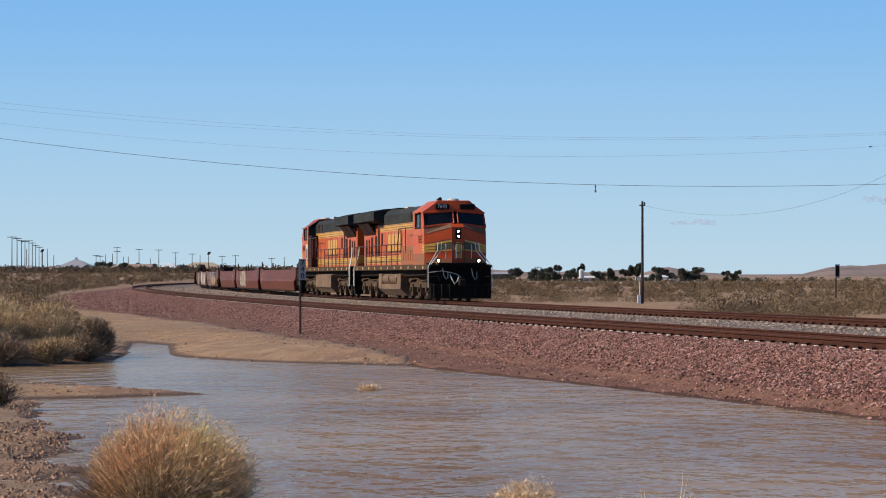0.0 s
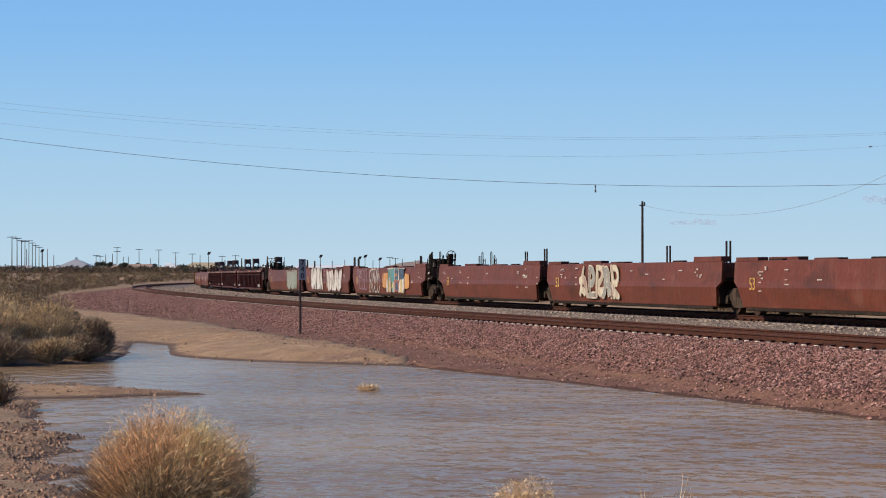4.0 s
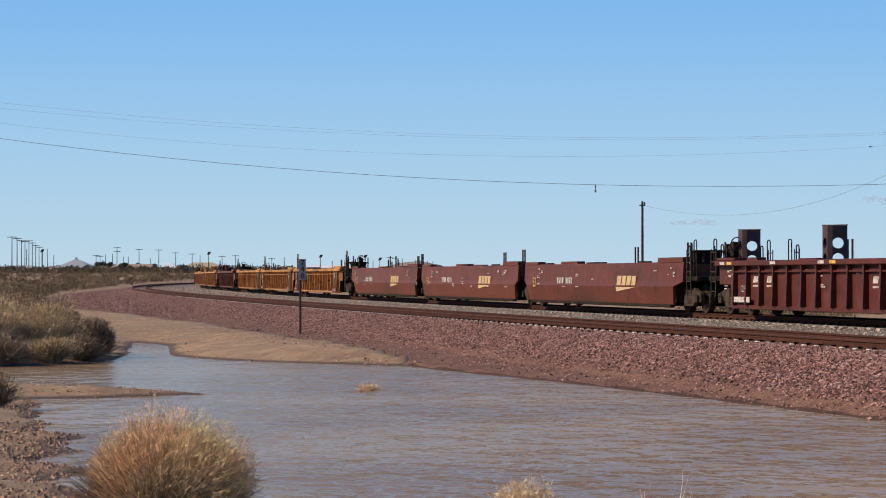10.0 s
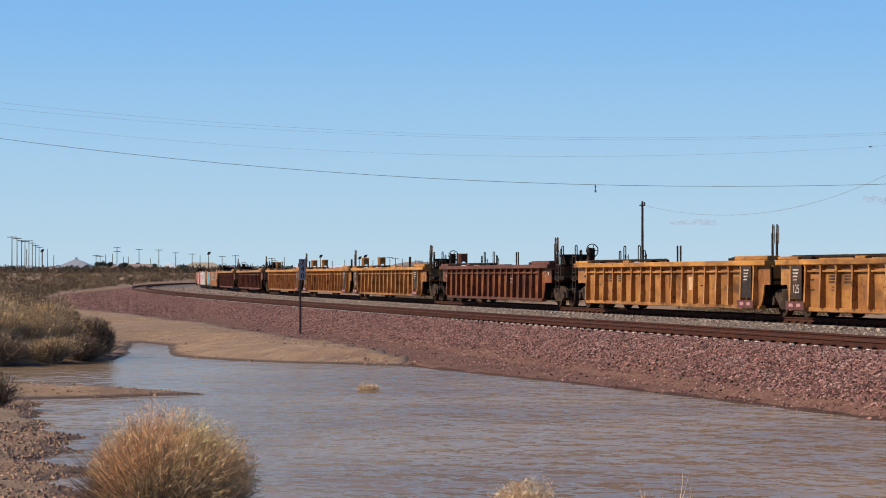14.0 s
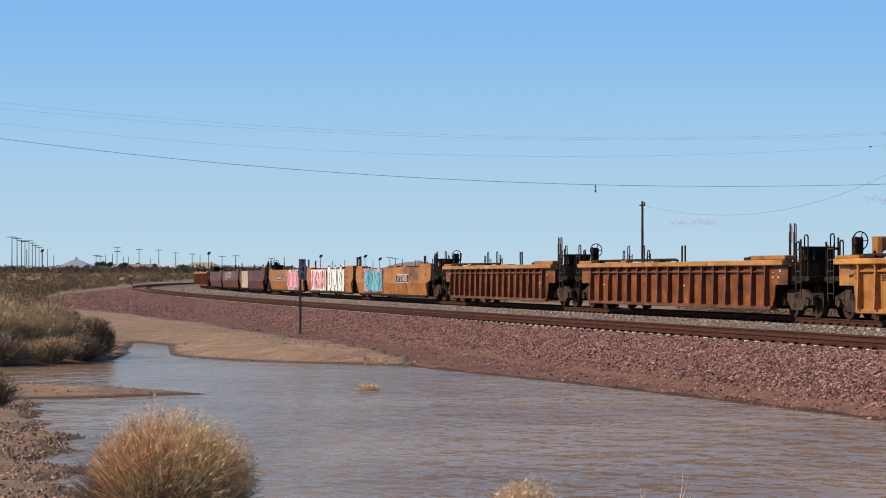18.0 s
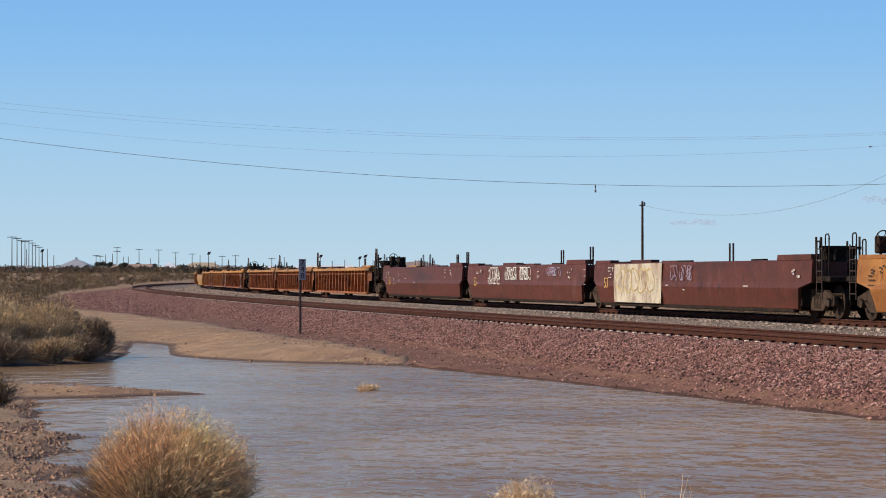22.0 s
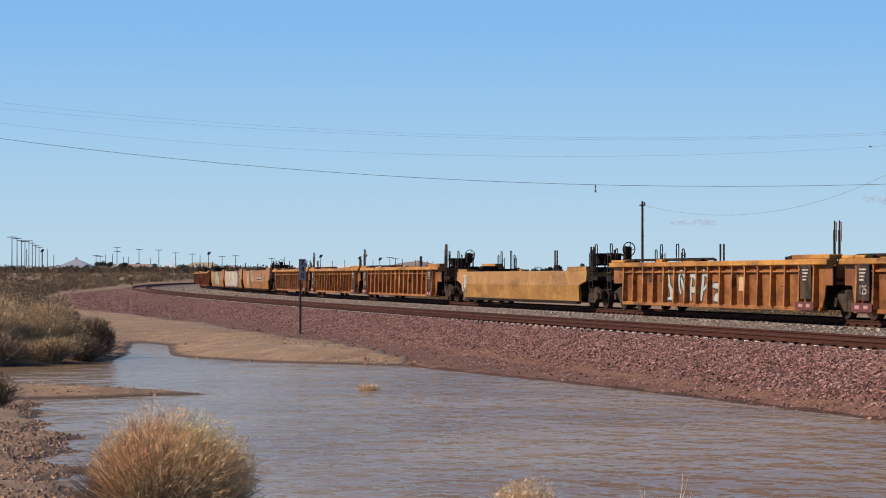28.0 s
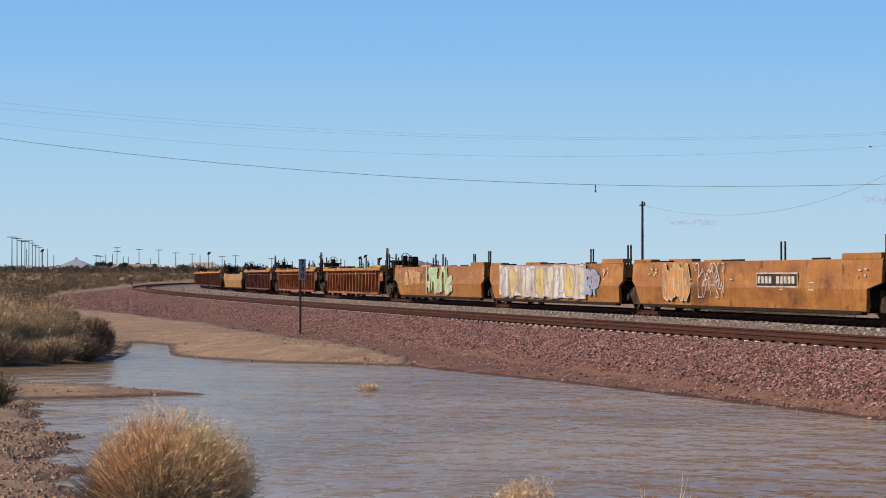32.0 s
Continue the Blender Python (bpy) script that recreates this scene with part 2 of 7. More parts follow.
# the water lies calmer in the lee of the left bank
_sx, _calm = _n.new("ShaderNodeSeparateXYZ"), _n.new("ShaderNodeMapRange")
_l.new(_tc.outputs["Object"], _sx.inputs[0])
_l.new(_sx.outputs["X"], _calm.inputs[0])
_calm.inputs[1].default_value, _calm.inputs[2].default_value = -7.0, -2.5
_calm.inputs[3].default_value, _calm.inputs[4].default_value = 0.45, 1.0
_prev = None
for _sc, _st, _ds, _rot in (((1.3, .80, 1), 1.0, .19, 6), ((3.6, 1.9, 1), .9, .075, -5), ((.30, .26, 1), 1.0, .10, 15)):
    _mp = _n.new("ShaderNodeMapping")
    _mp.inputs["Scale"].default_value = _sc
    _mp.inputs["Rotation"].default_value = (0, 0, radians(_rot))
    _l.new(_tc.outputs["Object"], _mp.inputs[0])
    _w = _n.new("ShaderNodeTexNoise")
    _w.inputs["Scale"].default_value = 1.0
    _w.inputs["Detail"].default_value = 2.0
    _l.new(_mp.outputs[0], _w.inputs["Vector"])
    _bp = _n.new("ShaderNodeBump")
    _l.new(_calm.outputs[0], _bp.inputs["Strength"])
    _bp.inputs["Distance"].default_value = _ds * _st
    _l.new(_w.outputs["Fac"], _bp.inputs["Height"])
    if _prev:
        _l.new(_prev.outputs[0], _bp.inputs["Normal"])
    _prev = _bp
_fr = _n.new("ShaderNodeFresnel")
_fr.inputs["IOR"].default_value = 1.33
_l.new(_prev.outputs[0], _fr.inputs["Normal"])
_mr = _n.new("ShaderNodeMapRange")
_mr.inputs[4].default_value = 0.64
_l.new(_fr.outputs[0], _mr.inputs[0])
_df, _gl, _mx = _n.new("ShaderNodeBsdfDiffuse"), _n.new("ShaderNodeBsdfGlossy"), _n.new("ShaderNodeMixShader")
_gl.inputs["Roughness"].default_value = 0.10
_l.new(_r.outputs[0], _df.inputs["Color"])
_l.new(_prev.outputs[0], _gl.inputs["Normal"])
_l.new(_mr.outputs[0], _mx.inputs[0])
_l.new(_df.outputs[0], _mx.inputs[1])
_l.new(_gl.outputs[0], _mx.inputs[2])
_l.new(_mx.outputs[0], _n["Material Output"].inputs["Surface"])
# ---------------------------------------------------------------- ground and pond
WATER_Z = -1.0
# the pond's outline in plan: embankment side, near bank, stony point, sand spit, far shore, inlet
POND = [(-10.2, 79), (-8.5, 74.6), (-7.3, 65), (-5.6, 61.6), (-3.5, 59.5), (-1.1, 57.7), (.9, 55.2), (2.6, 50.1), (4.3, 44), (5.8, 39.6), (6.9, 37.2),
        (9.6, 27), (12.5, 15), (10, 12), (6, 19), (3.2, 21.6), (.6, 21.9), (-1.6, 22.2), (-2.6, 21.8), (-3.4, 22.8), (-3.9, 24.1), (-4.15, 25.3), (-4.0, 26.6),
        (-4.75, 27.5), (-4.75, 29.5), (-5.0, 31.8), (-5.7, 33.5), (-6.4, 37.2), (-7.3, 42), (-5.9, 42.8), (-4.35, 43.9), (-6.3, 45.6), (-8.4, 46.2), (-12, 47),
        (-16, 50), (-14, 56), (-10.6, 57.2), (-9.3, 59), (-8.5, 61.6), (-8.9, 67.5), (-9.8, 74.6)]
_po = np.array(POND)


def pond_distance(x, y):
    """Metres from the shore, negative over water."""
    x, y = np.asarray(x, float), np.asarray(y, float)
    # the stony near bank is ragged, the sandy foot of the embankment almost smooth
    k = np.where((x < -3) & (y < 48), 1.0, .22)
    x = x + k * (.12 * np.sin(y * 2.3) + .07 * np.sin(y * 5.1 + x * 3))
    y = y + k * .12 * np.sin(x * 2.9 + 1)
    best = np.full(x.shape, 1e9)
    inside = np.zeros(x.shape, bool)
    for (ax, ay), (bx, by) in zip(POND, POND[1:] + POND[:1]):
        dx, dy = bx - ax, by - ay
        t = np.clip(((x - ax) * dx + (y - ay) * dy) / (dx * dx + dy * dy), 0, 1)
        best = np.minimum(best, np.hypot(x - ax - t * dx, y - ay - t * dy))
        cross = (ay > y) != (by > y)
        inside ^= cross & (x < (bx - ax) * (y - ay) / (by - ay if by != ay else 1e-9) + ax)
    return np.where(inside, -best, best)


def wobble(x, y, scale, seed=0.0):
    return noise.noise((x * scale + seed, y * scale - seed, seed))


def smooth(t):
    t = np.clip(t, 0, 1)
    return t * t * (3 - 2 * t)


# places along the line, for telling how far a spot lies from the tracks
_ss = np.arange(-950, 1000, 4.0)
_lx, _ly = rail_xy(_ss, 0.0)


def track_distance(x, y, place=False):
    """Metres from the middle of the train's track, negative on the pond's side."""
    x, y = np.asarray(x, float), np.asarray(y, float)
    out = np.empty(x.shape)
    fx, fy, fo, at_s = x.ravel(), y.ravel(), out.ravel(), np.empty(x.size)
    h = np.interp(_ss, LINE_S, LINE_H)
    for i in range(0, len(fx), 4000):
        dx = fx[i:i + 4000, None] - _lx
        dy = fy[i:i + 4000, None] - _ly
        k = np.argmin(dx * dx + dy * dy, axis=1)
        r = np.arange(len(k))
        side = dx[r, k] * np.cos(h[k]) + dy[r, k] * np.sin(h[k])
        fo[i:i + 4000] = np.sign(side) * np.hypot(dx[r, k], dy[r, k])
        at_s[i:i + 4000] = _ss[k]
    return (fo.reshape(x.shape), at_s.reshape(x.shape)) if place else fo.reshape(x.shape)


TOE_S = [-60, -40, -14, 0, 8, 35, 67, 110, 170, 320]
TOE_W = [3.9, 3.9, 3.9, 4.5, 5.4, 6.6, 7.8, 9.5, 8.5, 5.0]


def ground_z(x, y):
    x, y = np.asarray(x, float), np.asarray(y, float)
    d = np.hypot(x, y)
    left = smooth((45 - x * 900 / np.maximum(d, 60)) / 90)
    z = -.68 + smooth((d - 200) / 700) * 3.0 * left + smooth((d - 1000) / 2500) * 2.0
    pd = pond_distance(x, y)
    z = np.where(pd < 8, np.minimum(z, WATER_Z + .02 + np.where(pd < 0, pd * .25, pd * .11 * np.where(pd < .5, 1.0, 1.0))), z)
    z = np.maximum(z, -1.7)
    td, ts = track_distance(x, y, True)
    reach = np.interp(ts, TOE_S, TOE_W)
    z = np.where((td > -GAP - reach + np.interp(ts, [20, 45], [.2, 1.3])) & (td < 4), np.minimum(z, -1.3), z)
    return z


def axis(near, step, far, grow):
    out, v, h = [0.0], 0.0, step
    while v < far:
        if v > near:
            h *= grow
        v += h
        out.append(v)
    return out


gx = axis(14, .3, 2600, 1.10)
gx = np.array([-v for v in gx[:0:-1]] + gx)
gy = np.concatenate([-np.array(axis(20, 3, 1100, 1.2))[:0:-1] + 12, np.arange(12, 84, .3), 84 + np.array(axis(40, 1.2, 4300, 1.055))])
GX, GY = np.meshgrid(gx, gy)
GZ = ground_z(GX, GY)
rough_ = np.array([wobble(a, b, .35) * .10 + wobble(a, b, 1.6, 7) * .035 for a, b in zip(GX.ravel(), GY.ravel())]).reshape(GX.shape)
GZ = GZ + rough_ * np.clip((pond_distance(GX, GY) + .3) / 1.5, 0.15, 1)
nx, ny = len(gx), len(gy)
ge = Geo()
ge.v = [tuple(map(float, p)) for p in zip(GX.ravel(), GY.ravel(), GZ.ravel())]
ge.f = [(j * nx + i, j * nx + i + 1, (j + 1) * nx + i + 1, (j + 1) * nx + i) for j in range(ny - 1) for i in range(nx - 1)]
ground = thing("ground", ge, M_SAND, label="sandy desert ground with scattered gravel and damp shores", category="ground", kind="structure")
for p in ground.data.polygons:
    p.use_smooth = True

ge = Geo().add([(-60, -10, WATER_Z), (40, -10, WATER_Z), (40, 110, WATER_Z), (-60, 110, WATER_Z)], [(0, 1, 2, 3)])
water = thing("water", ge, M_WATER, label="shallow pond of brown muddy water with wind ripples", category="water", kind="structure")


# ---------------------------------------------------------------- embankment and tracks
def toe(s):
    """How far the red ballast reaches from the middle of the near track."""
    return float(np.interp(s, TOE_S, TOE_W))


def wave(x, y):
    return .014 * (np.sin(x * 1.7 + y * .6) + np.sin(y * 2.3 - x * .9))


def bed(name, s_list, prof, mat, label):
    g = Geo()
    n = 0
    for s in s_list:
        row = prof(s)
        n = len(row)
        for off, z in row:
            x, y = rail_xy(s, off)
            g.v.append((float(x), float(y), float(z + wave(x, y))))
    for i in range(len(s_list) - 1):
        for j in range(n - 1):
            a = i * n + j
            g.f.append((a, a + 1, a + n + 1, a + n))
    return thing(name, g, mat, label=label, category="embankment", kind="structure")


def red_profile(s):
    t = toe(s)
    b = -GAP
    slope = min(3.5, t - .5)
    zt = np.interp(s, [-20, 0, 30, 100], [-1.16, -1.0, -.84, -.66])
    zs = np.interp(s, [-20, 0, 30, 100], [-1.02, -.90, -.74, -.56])
    return [(b - t - 2, zt - .7), (b - t, zt)] + [(b - slope + (slope - 1.75) * k / 4, zs + (-.25 - zs) * k / 4) for k in range(5)] + [(b - 1.36, -.195), (b - 1.2, -.19), (b + 1.15, -.19), (b + 1.7, -.23)]


bed_s = np.concatenate([np.arange(-950, -40, 10.0), np.arange(-40, 140, 1.0), np.arange(140, 1400, 6.0)])
red_bed = bed("embankment_red", bed_s, red_profile, M_REDBED, "purplish red crushed-rock ballast slope")
# trodden dirt at the foot, where few stones lie
red_bed.data.materials.append(M_REDDIRT)
_rows = len(red_profile(0)) - 1
for _p in red_bed.data.polygons:
    if _p.index % _rows < 3:
        _p.material_index = 1
bed("embankment_grey", bed_s, lambda s: [(-GAP + 1.65, -.235), (-GAP + 2.2, -.30), (-GAP / 2, -.36), (-2.4, -.33), (-1.7, -.22), (-1.2, -.215), (1.2, -.215), (1.9, -.25), (3.4, -.8), (5, -1.6)], M_GREYBED, "grey crushed-rock ballast under the tracks")

g_wet = Geo()
_ws = np.arange(-40, 16, .35)
for _s in _ws:
    _row = red_profile(_s)
    _ow = float(np.interp(WATER_Z, [q[1] for q in _row[:7]], [q[0] for q in _row[:7]])) + .03 * math.sin(_s * 2.1) + .03 * math.sin(_s * 5.3)
    for _o in (_ow - .5, _ow - .10, _ow + .035):
        _x, _y = rail_xy(_s, _o)
        g_wet.v.append((float(_x), float(_y), float(np.interp(_o, [q[0] for q in _row], [q[1] for q in _row]) + wave(_x, _y) + .012)))
g_wet.f = [(3 * i + j, 3 * i + j + 1, 3 * i + j + 4, 3 * i + j + 3) for i in range(len(_ws) - 1) for j in range(2)]
thing("wet_edge", g_wet, M_MUD, label="dark wet dirt along the waterline", category="shore", kind="structure")

RAIL = [(-.07, -.172), (-.07, -.155), (-.012, -.13), (-.012, -.045), (-.036, -.035), (-.036, -.004), (.036, -.004), (.036, -.035), (.012, -.045), (.012, -.13), (.07, -.155), (.07, -.172)]
rail_s = np.concatenate([np.arange(-950, -40, 6.0), np.arange(-40, 200, 1.5), np.arange(200, 1400, 5.0)])


def rail_geo(mid, prof, s_list):
    g = Geo()
    n = len(prof)
    for s in s_list:
        for o, z in prof:
            x, y = rail_xy(s, mid + o)
            g.v.append((float(x), float(y), z))
    for i in range(len(s_list) - 1):
        for j in range(n):
            k = (j + 1) % n
            g.f.append((i * n + j, i * n + k, (i + 1) * n + k, (i + 1) * n + j))
    return g


tie_mesh = Geo().box(-1.3, 1.3, -.13, .13, -.36, -.175, .02).mesh("tie", M_TIE)
clip_geo = Geo().box(-.125, -.03, -.05, .05, -.172, -.115).box(.03, .125, -.05, .05, -.172, -.115)

pad_geo = Geo().box(-.19, -.11, -.055, .055, -.18, -.142, .01).box(.11, .19, -.055, .055, -.18, -.142, .01)


def track(mid, first, last, label):
    t = thing("railway_track", label=label, category="railway track", group="railway tracks")
    for side in (-.7525, .7525):
        r = part("rail", rail_geo(mid + side, RAIL, rail_s), M_RAIL, t, "rust-brown steel rail")
        part("railhead", rail_geo(mid + side, [(-.033, -.006), (-.033, 0), (.033, 0), (.033, -.006)], rail_s), M_RAILHEAD, r, "bright worn running surface")
    clips = Geo()
    pads = Geo()
    rest = Geo()
    for i, s in enumerate(np.arange(first, last, .61)):
        x, y = rail_xy(s, mid)
        h = float(np.interp(s, LINE_S, LINE_H))
        m = pose(float(x), float(y), 0, 0, 0, math.degrees(h))
        if i < 290:
            part("tie", tie_mesh, M_TIE, t, m=m)
        else:
            p = [m @ Vector(q) for q in ((-1.3, -.13, -.175), (1.3, -.13, -.175), (1.3, .13, -.175), (-1.3, .13, -.175), (-1.3, -.13, -.3), (-1.3, .13, -.3))]
            rest.add(p, [(0, 1, 2, 3), (0, 3, 5, 4)])
        for side in (-.7525, .7525):
            q = m @ pose(side, 0, 0)
            if i < 290:
                clips.add([q @ Vector(v) for v in clip_geo.v], clip_geo.f)
                if mid < -1:
                    pads.add([q @ Vector(v) for v in pad_geo.v], pad_geo.f)
    tagged(part("tie_row", rest, M_TIE, t), kind="stuff")
    if mid < -1:
        tagged(part("pad_row", pads, M_PAD, t, "pale insulator blocks at the rail foot"), kind="stuff")
    tagged(part("rail_clip_row", clips, M_CLIP, t, "dark spring clips along both rails"), kind="stuff")
    return t


track(-GAP, -34, 230, "rusty rails on pale concrete ties, red ballast shoulder")
track(0.0, -28, 300, "busy main line with worn rails on concrete ties")


# ---------------------------------------------------------------- loose stones
def stones(name, spots, mat, label):
    """Angular stones, one loose heap of geometry. spots: x, y, z, size."""
    rng = np.random.default_rng(len(spots))
    n = len(spots)
    # four uneven corners low down, one off-centre peak
    a = 2 * math.pi * (np.arange(4)[None] + .55 * (rng.random((n, 4)) - .5)) / 4 + rng.random((n, 1)) * 6.28
    r = .8 + .55 * rng.random((n, 4))
    ring_ = np.stack([np.cos(a) * r, np.sin(a) * r, -.45 + .75 * rng.random((n, 4))], -1)
    peak = np.stack([.6 * (rng.random(n) - .5), .6 * (rng.random(n) - .5), .55 + .5 * rng.random(n)], -1)[:, None]
    v = np.concatenate([ring_, peak], 1) * spots[:, None, 3:4] + spots[:, None, :3]
    fac = np.array([(i, (i + 1) % 4, 4) for i in range(4)])
    f = fac[None] + (np.arange(n) * 5)[:, None, None]
    me = bpy.data.meshes.new(name)
    me.from_pydata(v.reshape(-1, 3).tolist(), [], f.reshape(-1, 3).tolist())
    me.materials.append(mat)
    me.update()
    return tagged(new(name, me), label, "stones", kind="stuff")


def bed_spots(n, s_lo, s_hi, profile, o_lo, o_hi, size, seed, power=1.8):
    """Random spots on a bed: along the line, between two offsets, at the profile's height."""
    rng = np.random.default_rng(seed)
    edges = np.linspace(s_lo, s_hi, 121)
    s = s_lo + (s_hi - s_lo) * rng.random(n) ** power
    z, o = np.empty(n), np.empty(n)
    for i in range(120):
        k = np.nonzero((s >= edges[i]) & (s < edges[i + 1]))[0]
        row = profile(float(edges[i:i + 2].mean()))
        lo = o_lo(float(edges[i])) if callable(o_lo) else o_lo
        o[k] = lo + (o_hi - lo) * rng.random(len(k)) ** .72
        z[k] = np.interp(o[k], [r[0] for r in row], [r[1] for r in row])
    x, y = rail_xy(s, o)
    k = size * (.5 + .9 * rng.random(n) ** 2)
    return np.stack([x, y, z + wave(x, y) + k * .2, k], -1)


stones("red_stones", np.concatenate([
    bed_spots(200000, -24, 118, red_profile, lambda s: -GAP - float(np.interp(s, [0, 45], [2.75, 3.9])), -GAP - .98, .0245, 5),
    bed_spots(14000, -24, 60, red_profile, lambda s: -GAP - 3.3, -GAP - 2.6, .029, 14),
    bed_spots(9000, -24, 110, red_profile, lambda s: -GAP - min(toe(s), 6.0), -GAP - 2.6, .028, 15),
    bed_spots(26000, 112, 230, red_profile, lambda s: -GAP - 4.2, -GAP - .98, .05, 16, 1.3),
    bed_spots(16000, 70, 210, red_profile, lambda s: -GAP - min(toe(s), 8.5), -GAP - 3.4, .045, 17, 1.2)]), M_REDSTONE, "loose angular purplish red ballast stones")
# ballast in the cribs, between the tie ends
_r = np.random.default_rng(8)
_s = -34 + .61 * _r.integers(0, 260, 9000) + .305 + (_r.random(9000) - .5) * .30
_o = -GAP - .86 - .56 * _r.random(9000)
_x, _y = rail_xy(_s, _o)
stones("crib_stones", np.stack([_x, _y, np.full(9000, -.185), .03 + .02 * _r.random(9000)], -1), M_REDSTONE, "red ballast stones packed between the tie ends")
grey_profile = lambda s: [(-GAP + 1.65, -.235), (-GAP + 2.2, -.30), (-GAP / 2, -.36), (-2.4, -.33), (-1.7, -.22), (-1.2, -.215)]
stones("grey_stones", np.concatenate([bed_spots(60000, -24, 130, grey_profile, -GAP + 1.3, -.85, .031, 6), bed_spots(16000, 130, 270, grey_profile, -GAP + 1.3, -.85, .07, 7, 1.2)]), M_GREYSTONE, "loose angular grey ballast stones between the tracks")


def ground_spots(n, xr, yr, keep, size, seed):
    rng = np.random.default_rng(seed)
    x = xr[0] + (xr[1] - xr[0]) * rng.random(n)
    y = yr[0] + (yr[1] - yr[0]) * rng.random(n)
    d = pond_distance(x, y)
    ok = keep(x, y, d)
    x, y = x[ok], y[ok]
    z = ground_z(x, y)
    k = size * (.4 + 1.2 * rng.random(len(x)) ** 3)
    return np.stack([x, y, z + k * .2, k], -1)


# stones that rolled out over the sand below the slope
_r = np.random.default_rng(21)
_s = 4 + 120 * _r.random(9000) ** 1.4
_o = -GAP - 3.3 - 4.2 * _r.random(9000) ** 2.2
_x, _y = rail_xy(_s, _o)
_k = pond_distance(_x, _y) > -.1
_x, _y, _s, _o = _x[_k], _y[_k], _s[_k], _o[_k]
_zb = np.array([np.interp(o_, [q[0] for q in red_profile(s_)], [q[1] for q in red_profile(s_)]) for s_, o_ in zip(_s, _o)])
_z = np.maximum(ground_z(_x, _y), _zb)
stones("rolled_stones", np.stack([_x, _y, _z + .006, .008 + .02 * _r.random(len(_x)) ** 2], -1), M_REDSTONE, "scattered red stones on the sand below the slope")
_p = ground_spots(60000, (-13, 8), (44, 90), lambda x, y, d: (d > .02) & (d < 6), .012, 22)
_k = track_distance(_p[:, 0], _p[:, 1]) < -GAP - 3.2
stones("sand_pebbles", _p[_k], M_PEBBLE, "fine tan gravel on the sandy foot of the embankment")
stones("bank_stones", np.concatenate([
    ground_spots(30000, (-9.5, -3.0), (21, 41), lambda x, y, d: (d > -.25) & (d < 3.6), .022, 11),
    ground_spots(2600, (-10, -4), (41, 47), lambda x, y, d: (d > -.15) & (d < 1.5), .018, 12),
    ground_spots(2500, (-12, 9), (36, 80), lambda x, y, d: (d > -.12) & (d < 1.0), .035, 13)]), M_TANSTONE, "brown stones and clods along the muddy shore")
# ---------------------------------------------------------------- train paint
def car_paint(name, base, rust, dark, amount=.75, rough=.48, streaks=True):
    pale = tuple(min(1, c * 1.25 + .01) for c in base)
    chalk = tuple(.6 * c + .4 * w for c, w in zip(base, (.42, .33, .27)))
    return surf(name, base, rough, vary=.10, spots=[(pale, (.8, .8, 2.2), .50, .66, .7), (chalk, (2.2, 2.2, .5), .55, .70, .2), (rust, (.55, .55, 1.5), .42, .60, amount), (rust, (2.6, 2.6, .5) if streaks else (.8, .8, 6), .47, .64, amount * .6), (dark, (5, 5, .3) if streaks else (1.2, 4, 4), .55, .70, .28),
                                                    (dark, (.33, .33, .9), .54, .68, .8), (dark, (2.6, 2.6, 2.6), .60, .68, .75), (dark, 9.0, .57, .68, .6)],
                bump=.25, bump_scale=6, spec=.16)


P_MAROON = car_paint("maroon_car_paint", (0.092, 0.019, 0.013), (0.075, 0.022, 0.014), (0.035, 0.013, 0.010))
P_RED = car_paint("oxide_red_car_paint", (0.128, 0.031, 0.017), (0.100, 0.030, 0.016), (0.060, 0.021, 0.013), .6)
P_YELLOW = car_paint("weathered_yellow_car_paint", (0.44, 0.20, 0.058), (0.26, 0.085, 0.019), (0.065, 0.028, 0.014), .6)
P_ORANGE = car_paint("faded_orange_car_paint", (0.36, 0.150, 0.036), (0.22, 0.075, 0.022), (0.09, 0.034, 0.016), .6)
P_RUSTY = car_paint("rusted_yellow_car_paint", (0.37, 0.120, 0.036), (0.20, 0.060, 0.020), (0.06, 0.024, 0.014), .7)
P_GOLDRUST = car_paint("rust_streaked_gold_paint", (0.43, 0.175, 0.048), (0.22, 0.070, 0.022), (0.06, 0.025, 0.014), .7)
P_REDBROWN = car_paint("dark_red_brown_car_paint", (0.112, 0.029, 0.017), (0.085, 0.027, 0.016), (0.042, 0.018, 0.013), .6)
P_BROWN = car_paint("rust_brown_car_paint", (0.175, 0.058, 0.027), (0.10, 0.036, 0.021), (0.045, 0.021, 0.015), .75)
P_DARK = car_paint("dark_brown_car_paint", (0.068, 0.029, 0.022), (0.080, 0.034, 0.022), (0.032, 0.016, 0.014))
P_OLIVE = car_paint("olive_yellow_car_paint", (0.36, 0.180, 0.048), (0.23, 0.105, 0.030), (0.085, 0.042, 0.018), .65)
P_TOPYEL = car_paint("yellow_chord_paint", (0.42, 0.205, 0.062), (0.26, 0.105, 0.032), (0.10, 0.045, 0.02), .7, streaks=False)
P_CHORD_GOLD = car_paint("worn_gold_chord", (0.53, 0.235, 0.050), (0.23, 0.09, 0.026), (0.08, 0.034, 0.016), .7, streaks=False)
# plates between the ribs: rustier, and darkened for the shade that lies there
P_PLATE_GOLD = car_paint("rusted_shaded_gold_plate", (0.37, 0.162, 0.045), (0.20, 0.070, 0.024), (0.055, 0.023, 0.013), .7)
P_PLATE_MID = car_paint("half_rusted_shaded_gold_plate", (0.28, 0.105, 0.032), (0.14, 0.045, 0.017), (0.05, 0.021, 0.012), .8)
